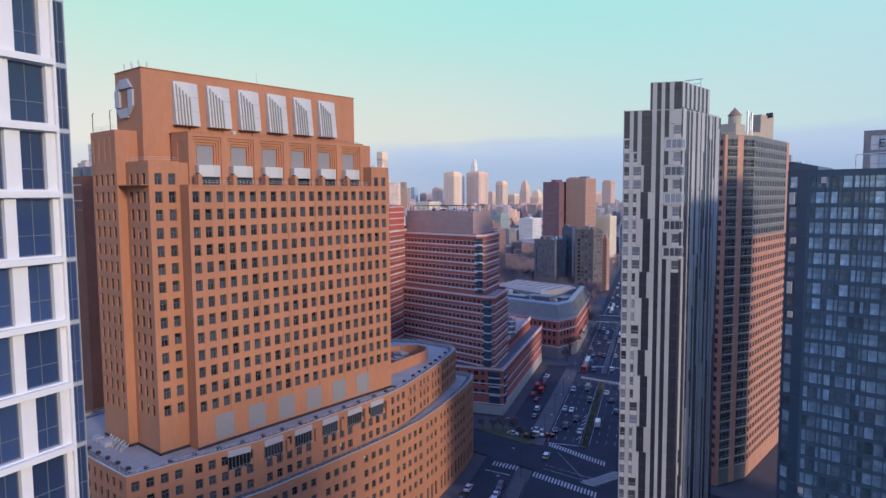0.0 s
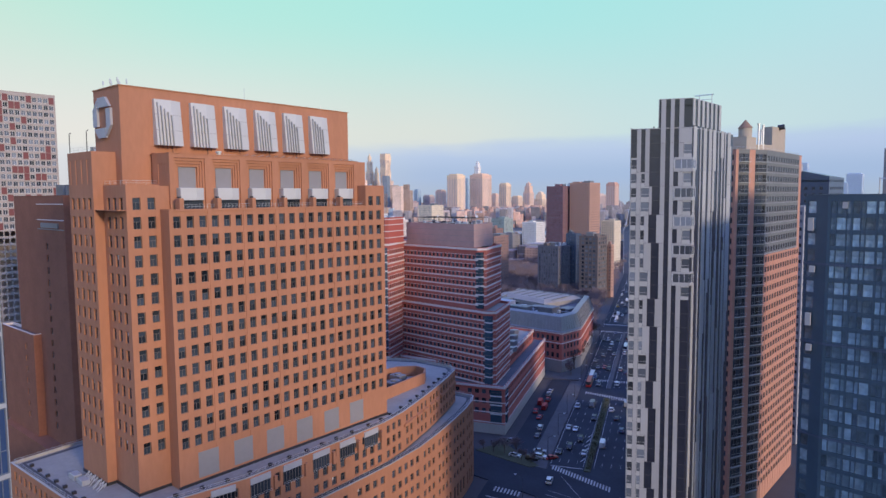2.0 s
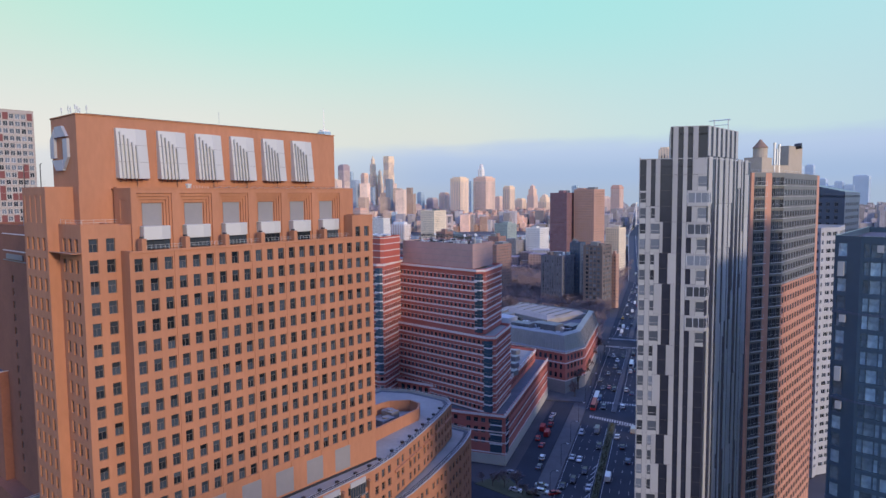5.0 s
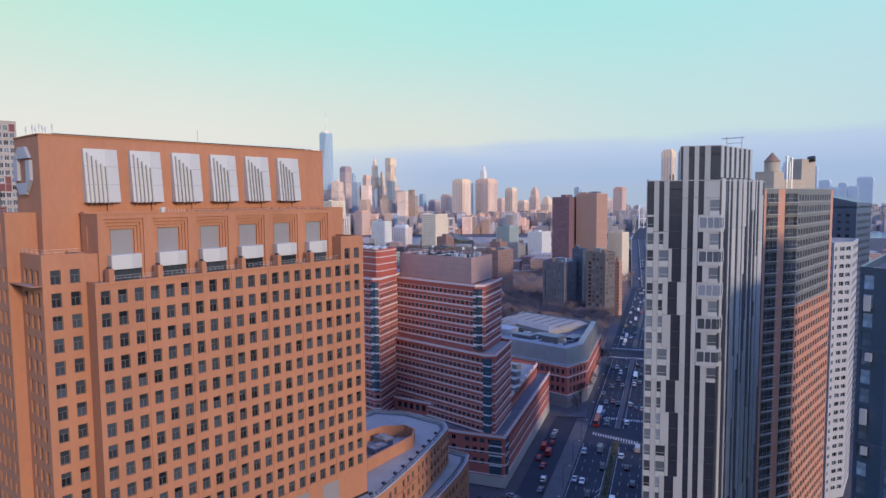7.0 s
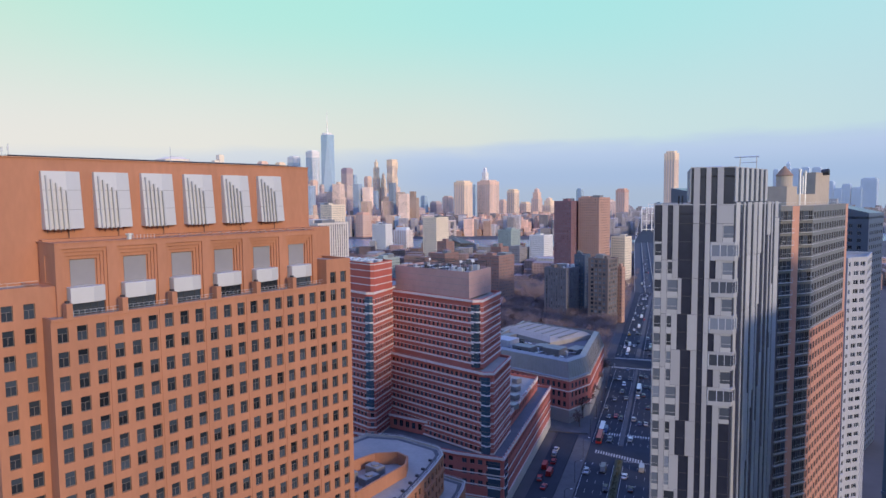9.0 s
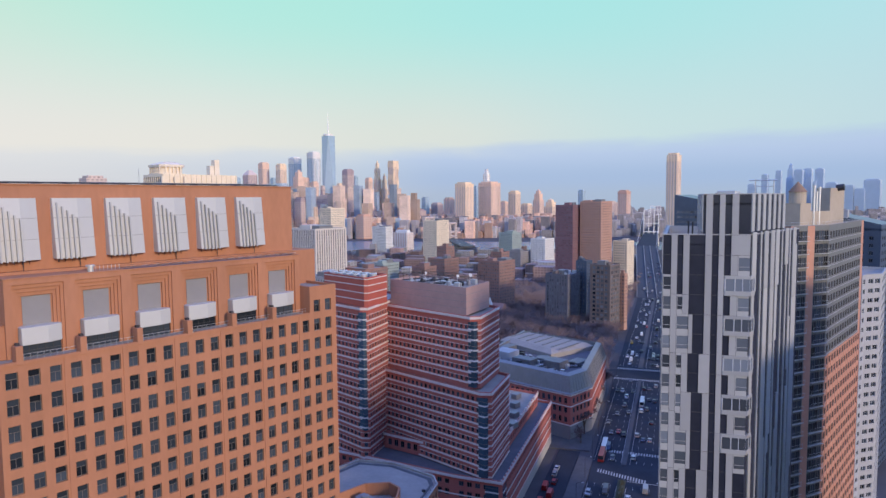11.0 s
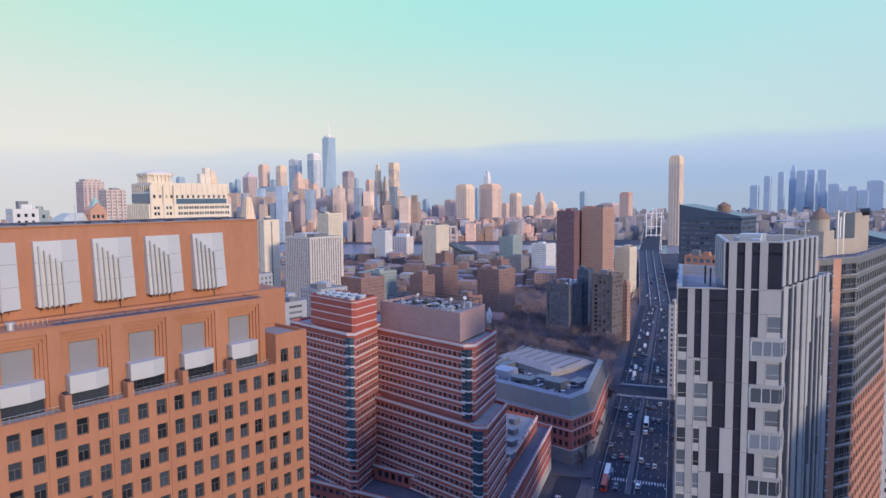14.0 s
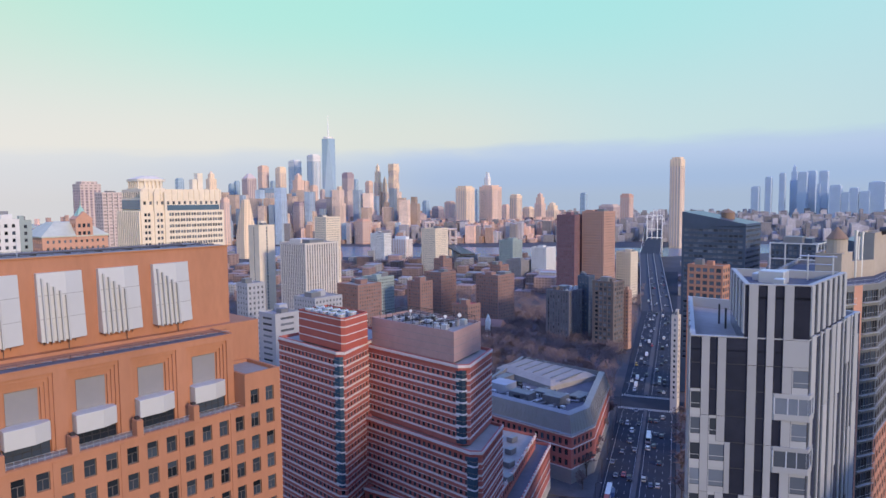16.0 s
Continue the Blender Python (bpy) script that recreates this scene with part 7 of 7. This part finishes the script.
vehicle("bus", PAINTWORK[0], x, y, UP, "on the avenue")


# ---- street lamps and bare trees ----
def street_lamp(x, y, turn):
    t = thing("street_lamp", "grey steel street lamp with curved arm", "street lamp", (x, y, 0.1), turn, group="street lamps")
    bm = bmesh.new()
    beam(bm, (0, 0, 0), (0, 0, 8.5), 0.11, sides=6, r2=0.07)
    beam(bm, (0, 0, 8.5), (0.9, 0, 9.2), 0.05, sides=5)
    beam(bm, (0.9, 0, 9.2), (2.2, 0, 9.3), 0.05, sides=5)
    part("pole", bm, STEEL, t)
    box_part("lamp_head", 2.0, 2.8, -0.15, 0.15, 9.2, 9.36, METAL, t)
    return t


lamp = street_lamp(*ave(44, -13.6), UP - 90)
for s in range(70, 320, 26):
    copy_thing(lamp, pose(*ave(s, -13.8), 0.1, 0, 0, UP - 90))
    copy_thing(lamp, pose(*ave(s + 8, 17.6), 0.1, 0, 0, UP + 90))
for s in (8, -14, -36):
    copy_thing(lamp, pose(*ave(s, -15.5), 0.1, 0, 0, UP + 90))


def bare_tree(seed, h):
    rng = random.Random(seed)
    t = thing("bare_tree", "leafless winter tree with brown twigs", "tree", group="bare trees")
    bm, tw = bmesh.new(), bmesh.new()

    def grow(p, d, length, r, depth):
        q = p + d * length
        if depth >= 3:
            for k in range(3):
                e = (d + Vector((rng.gauss(0, 0.7), rng.gauss(0, 0.7), rng.gauss(0.1, 0.5)))).normalized()
                s = e.orthogonal().normalized() * 0.15
                a = q + e * length * rng.uniform(0.7, 1.5)
                tw.faces.new([tw.verts.new(v) for v in (q - s, q + s, a)])
                s2 = e.cross(s)
                tw.faces.new([tw.verts.new(v) for v in (q - s2, q + s2, a)])
            return
        beam(bm, p, q, r, sides=5 if depth == 0 else 4, r2=r * 0.62)
        for k in range(rng.choice((4, 5)) if depth else 6):
            e = (d * (0.7 if depth else 0.9) + Vector((rng.gauss(0, 0.62), rng.gauss(0, 0.62), rng.gauss(0.15, 0.3)))).normalized()
            grow(p.lerp(q, rng.uniform(0.6, 1.0)), e, length * rng.uniform(0.5, 0.72), r * 0.5, depth + 1)

    grow(Vector((0, 0, -0.2)), Vector((0, 0, 1)), h * 0.36, h * 0.022, 0)
    part("trunk", bm, BARK, t)
    part("crown", tw, TWIGS, t)
    return t


kinds = [bare_tree(k, 10 + 1.5 * k) for k in range(4)]
rng = random.Random(31)
spots = []
for k in range(6):
    spots.append((-148 + k * 4.2, 203.2 + rng.uniform(-2, 3)))
for k in range(7):
    spots.append(ave(168 + k * 15, -24.5))
for k in range(9):
    spots.append(ave(160 + k * 13, -20.5))
    spots.append(ave(160 + k * 13, 20))
while len(spots) < 240:
    a, q = rng.uniform(0, 6.28), 165 * math.sqrt(rng.random())
    x, y = -300 + q * math.cos(a), 520 + q * math.sin(a)
    if (Vector((x, y)) - AVE0).dot(ACROSS) < -24 and not (-275 < x < -172 and y < 408):
        spots.append((x, y))
while len(spots) < 290:
    s = rng.uniform(560, 1050)
    spots.append(ave(s, -150 - rng.uniform(0, 380)))
for i, (x, y) in enumerate(spots):
    m = pose(x, y, 0, 0, 0, rng.uniform(0, 360)) @ Matrix.Scale(rng.uniform(0.9, 1.35) * (0.5 if i < 13 else 1.0), 4)
    if i < 4:
        kinds[i].matrix_basis = m
    else:
        c = copy_thing(kinds[i % 4], pose(x, y, 0, 0, 0, rng.uniform(0, 360)))
        c.scale = [m.to_scale()[0]] * 3

# thickets of bare crowns too many to count
def woods(name, label, seed, crowns, centre, radius, keep):
    rng = random.Random(seed)
    verts, faces = [], []
    made = 0
    while made < crowns:
        a, q = rng.uniform(0, 6.283), radius * math.sqrt(rng.random())
        x, y = centre[0] + q * math.cos(a), centre[1] + q * math.sin(a)
        if not keep(x, y):
            made += 0.2
            continue
        made += 1
        h, w = rng.uniform(8, 14), rng.uniform(2.8, 4.6)
        for k in range(90):
            d = Vector((rng.gauss(0, 1), rng.gauss(0, 1), rng.gauss(0, 0.8))).normalized() * (rng.random() ** 0.45)
            p = Vector((x, y, h * 0.62)) + Vector((d.x * w, d.y * w, d.z * h * 0.38))
            e = (d + Vector((rng.gauss(0, 0.5), rng.gauss(0, 0.5), 0.7))).normalized()
            s = e.orthogonal().normalized() * 0.13
            k0 = len(verts)
            verts += [tuple(p - s), tuple(p + s), tuple(p + e * rng.uniform(1.0, 2.4))]
            faces.append((k0, k0 + 1, k0 + 2))
        k0 = len(verts)
        verts += [(x - 0.2, y, 0), (x + 0.2, y, 0), (x, y + 0.1, h * 0.6)]
        faces.append((k0, k0 + 1, k0 + 2))
    mesh = bpy.data.meshes.new(name)
    mesh.from_pydata(verts, [], faces)
    tagged(link(name, mesh, [TWIGS]), label, "trees", kind="stuff")


def off_road(x, y):
    return (Vector((x, y)) - AVE0).dot(ACROSS) < -22 and not (-275 < x < -170 and y < 408)


woods("park_thicket", "brown bare winter trees filling the park", 41, 1700, (-310, 520), 190, off_road)
woods("far_thicket", "brown bare winter trees around the housing blocks", 42, 4600, (-620, 790), 440, off_road)
woods("street_thicket", "reddish bare trees beside the far junction", 43, 60, (-235, 425), 26, off_road)

# ---- low red building with zinc mansard by the avenue ----
lo = thing("mansard_building", "low red brick building with pale base and zinc mansard roof", "civic building")
LB = [(-242, 316.5), (-179, 314.5), (-177.5, 333), (-202, 396), (-264, 398)]
block("", "", "", LB, 0, 22, RED, 3.2, 1.7, floors(18.6, 4.6, 2.7, 4), parent=lo, cap=80)
ring_band(lo, LB, -0.2, 6.6, GREY, 0.12, "plinth")
for z in (6.6, 15.9, 21.2):
    ring_band(lo, LB, z, z + 0.5, CREAM, 0.2)
bm = bmesh.new()
eave, crest = inset(LB, -0.4), inset(LB, 2.6)
n = len(LB)
rings = [[bm.verts.new((x, y, z)) for x, y in q] for q, z in ((eave, 22.0), (inset(LB, 0.2), 22.8), (crest, 30.2), (inset(LB, 5.4), 31.0), (inset(LB, 5.8), 27.0))]
for r in range(4):
    for i in range(n):
        bm.faces.new((rings[r][i], rings[r][(i + 1) % n], rings[r + 1][(i + 1) % n], rings[r + 1][i]))
part("mansard", bm, ZINC, lo, "grey zinc mansard roof")
for i in range(4):
    a, b = Vector(LB[i]), Vector(LB[i + 1])
    ca, cb = Vector(crest[i]), Vector(crest[i + 1])
    for k in range(int((b - a).length / 2.2)):
        w = (k + 0.5) / int((b - a).length / 2.2)
        bm = bmesh.new()
        beam(bm, (*a.lerp(b, w), 22.6), (*ca.lerp(cb, w), 30.3), 0.07, sides=4)
        part("standing_seam", bm, ZINC, lo)
bm = bmesh.new()
prism(bm, inset(LB, 5.6), 25.0, 27.1)
part("roof_deck", bm, ROOFDARK, lo, "dark flat roof deck")
PLANT = mat("weathered_roof_metal", (0.17, 0.175, 0.19), 0.5, 0.3, vary=0.3, size=3)
bm = bmesh.new()
prism(bm, [(-257, 364), (-213, 352), (-205, 386), (-256, 391)], 27.0, 29.6)
prism(bm, [(-257, 364), (-213, 352), (-205, 386), (-256, 391)], 29.6, 31.4, top=[(-254, 368), (-216, 357), (-209, 384), (-253, 388)])
part("roof_hall", bm, ROOF, lo, "pale raised roof hall")
for x0, x1, y0, y1, h in ((-206, -196, 333, 342, 5.5), (-224, -212, 330, 337, 4.5), (-239, -228, 333, 343, 6.0), (-217, -209, 341, 348, 3.2), (-199, -192, 345, 356, 3.0), (-246, -240, 346, 358, 4.0)):
    box_part("penthouse", x0, x1, y0, y1, 27.0, 27.0 + h * 0.8, SLAB if h > 5.8 else PLANT, lo, bevel=0.15)
rng = random.Random(9)
for k in range(9):
    x0 = -240 + k * 5.0
    bm = bmesh.new()
    beam(bm, (x0, 325 + k % 3, 27.9), (x0 + 3.0, 338 + (k * 5) % 9, 27.9), 0.55, sides=8)
    beam(bm, (x0 + 3.0, 338 + (k * 5) % 9, 27.9), (x0 + 8.0, 340 + (k * 5) % 9, 28.1), 0.5, sides=8)
    part("duct", bm, (METAL, PLANT, ZINC)[k % 3], lo)
for k in range(60):
    x, y, q = rng.uniform(-240, -190), rng.uniform(323, 352), rng.uniform(0.4, 1.5)
    box_part("roof_unit", x - q, x + q, y - q * 0.7, y + q * 0.7, 27.0, 28.2 + q * 0.9, rng.choice((METAL, PLANT, ZINC, STEEL)), lo, bevel=0.1)
for k in range(7):
    p = Vector((-252, 366)).lerp(Vector((-211, 355)), k / 6)
    box_part("roof_rib", p.x - 0.25, p.x + 0.25, p.y + 3, p.y + 26, 31.3, 31.8, PLANT, lo)
for i in range(6):
    a = Vector(LB[1]).lerp(Vector(LB[0]), (i + 0.5) / 6)
    box_part("seam", a.x - 0.1, a.x + 0.1, a.y - 0.1, a.y + 0.1, 21.8, 22.6, ZINC, lo)
# small chapel-like turret and school roof in the park
ct = thing("chapel", "small stone chapel with pointed white turret", "church", (-401, 551, 0), 15)
bm = bmesh.new()
box(bm, -12, 12, -7, 7, 0, 9)
v = [bm.verts.new(p) for p in ((-12, -7.4, 9), (12, -7.4, 9), (12, 7.4, 9), (-12, 7.4, 9), (-12, 0, 15), (12, 0, 15))]
for q in ((0, 1, 5, 4), (2, 3, 4, 5), (0, 4, 3), (1, 2, 5)):
    bm.faces.new([v[i] for i in q])
part("nave", bm, M_BRICK, ct)
bm = bmesh.new()
box(bm, -2, 2, -10, -6, 0, 14)
prism(bm, [(-2.2, -10.2), (2.2, -10.2), (2.2, -5.8), (-2.2, -5.8)], 14, 21, top=[(-0.2, -8.2), (0.2, -8.2), (0.2, -7.8), (-0.2, -7.8)])
part("turret", bm, M_WHITE, ct, "white pointed turret")
# clipped hedges on the median
for k in range(12):
    hg = thing("hedge", "low dark evergreen hedge on the median strip", "hedge", group="median hedges")
    rng = random.Random(60 + k)
    bm = bmesh.new()
    for j in range(90):
        p = Vector((*ave(40 + k * 6.9 + rng.uniform(0, 6.6), 1.1 + rng.uniform(-0.75, 0.75)), 0.3 + rng.uniform(0.0, 0.9)))
        d = Vector((rng.gauss(0, 1), rng.gauss(0, 1), rng.gauss(0.4, 0.6))).normalized()
        s = d.orthogonal().normalized() * 0.35
        q = d.cross(s)
        bm.faces.new([bm.verts.new(v) for v in (p - s, p + q, p + s, p - q)])
    part("foliage", bm, GRASS, hg)
    a, b = Vector(ave(40 + k * 6.9, 1.1)), Vector(ave(46.6 + k * 6.9, 1.1))
    n = ACROSS * 0.7
    bm = bmesh.new()
    prism(bm, [tuple(a - n), tuple(a + n), tuple(b + n), tuple(b - n)], 0.3, 0.95)
    bmesh.ops.recalc_face_normals(bm, faces=bm.faces[:])
    part("core", bm, GRASS, hg)
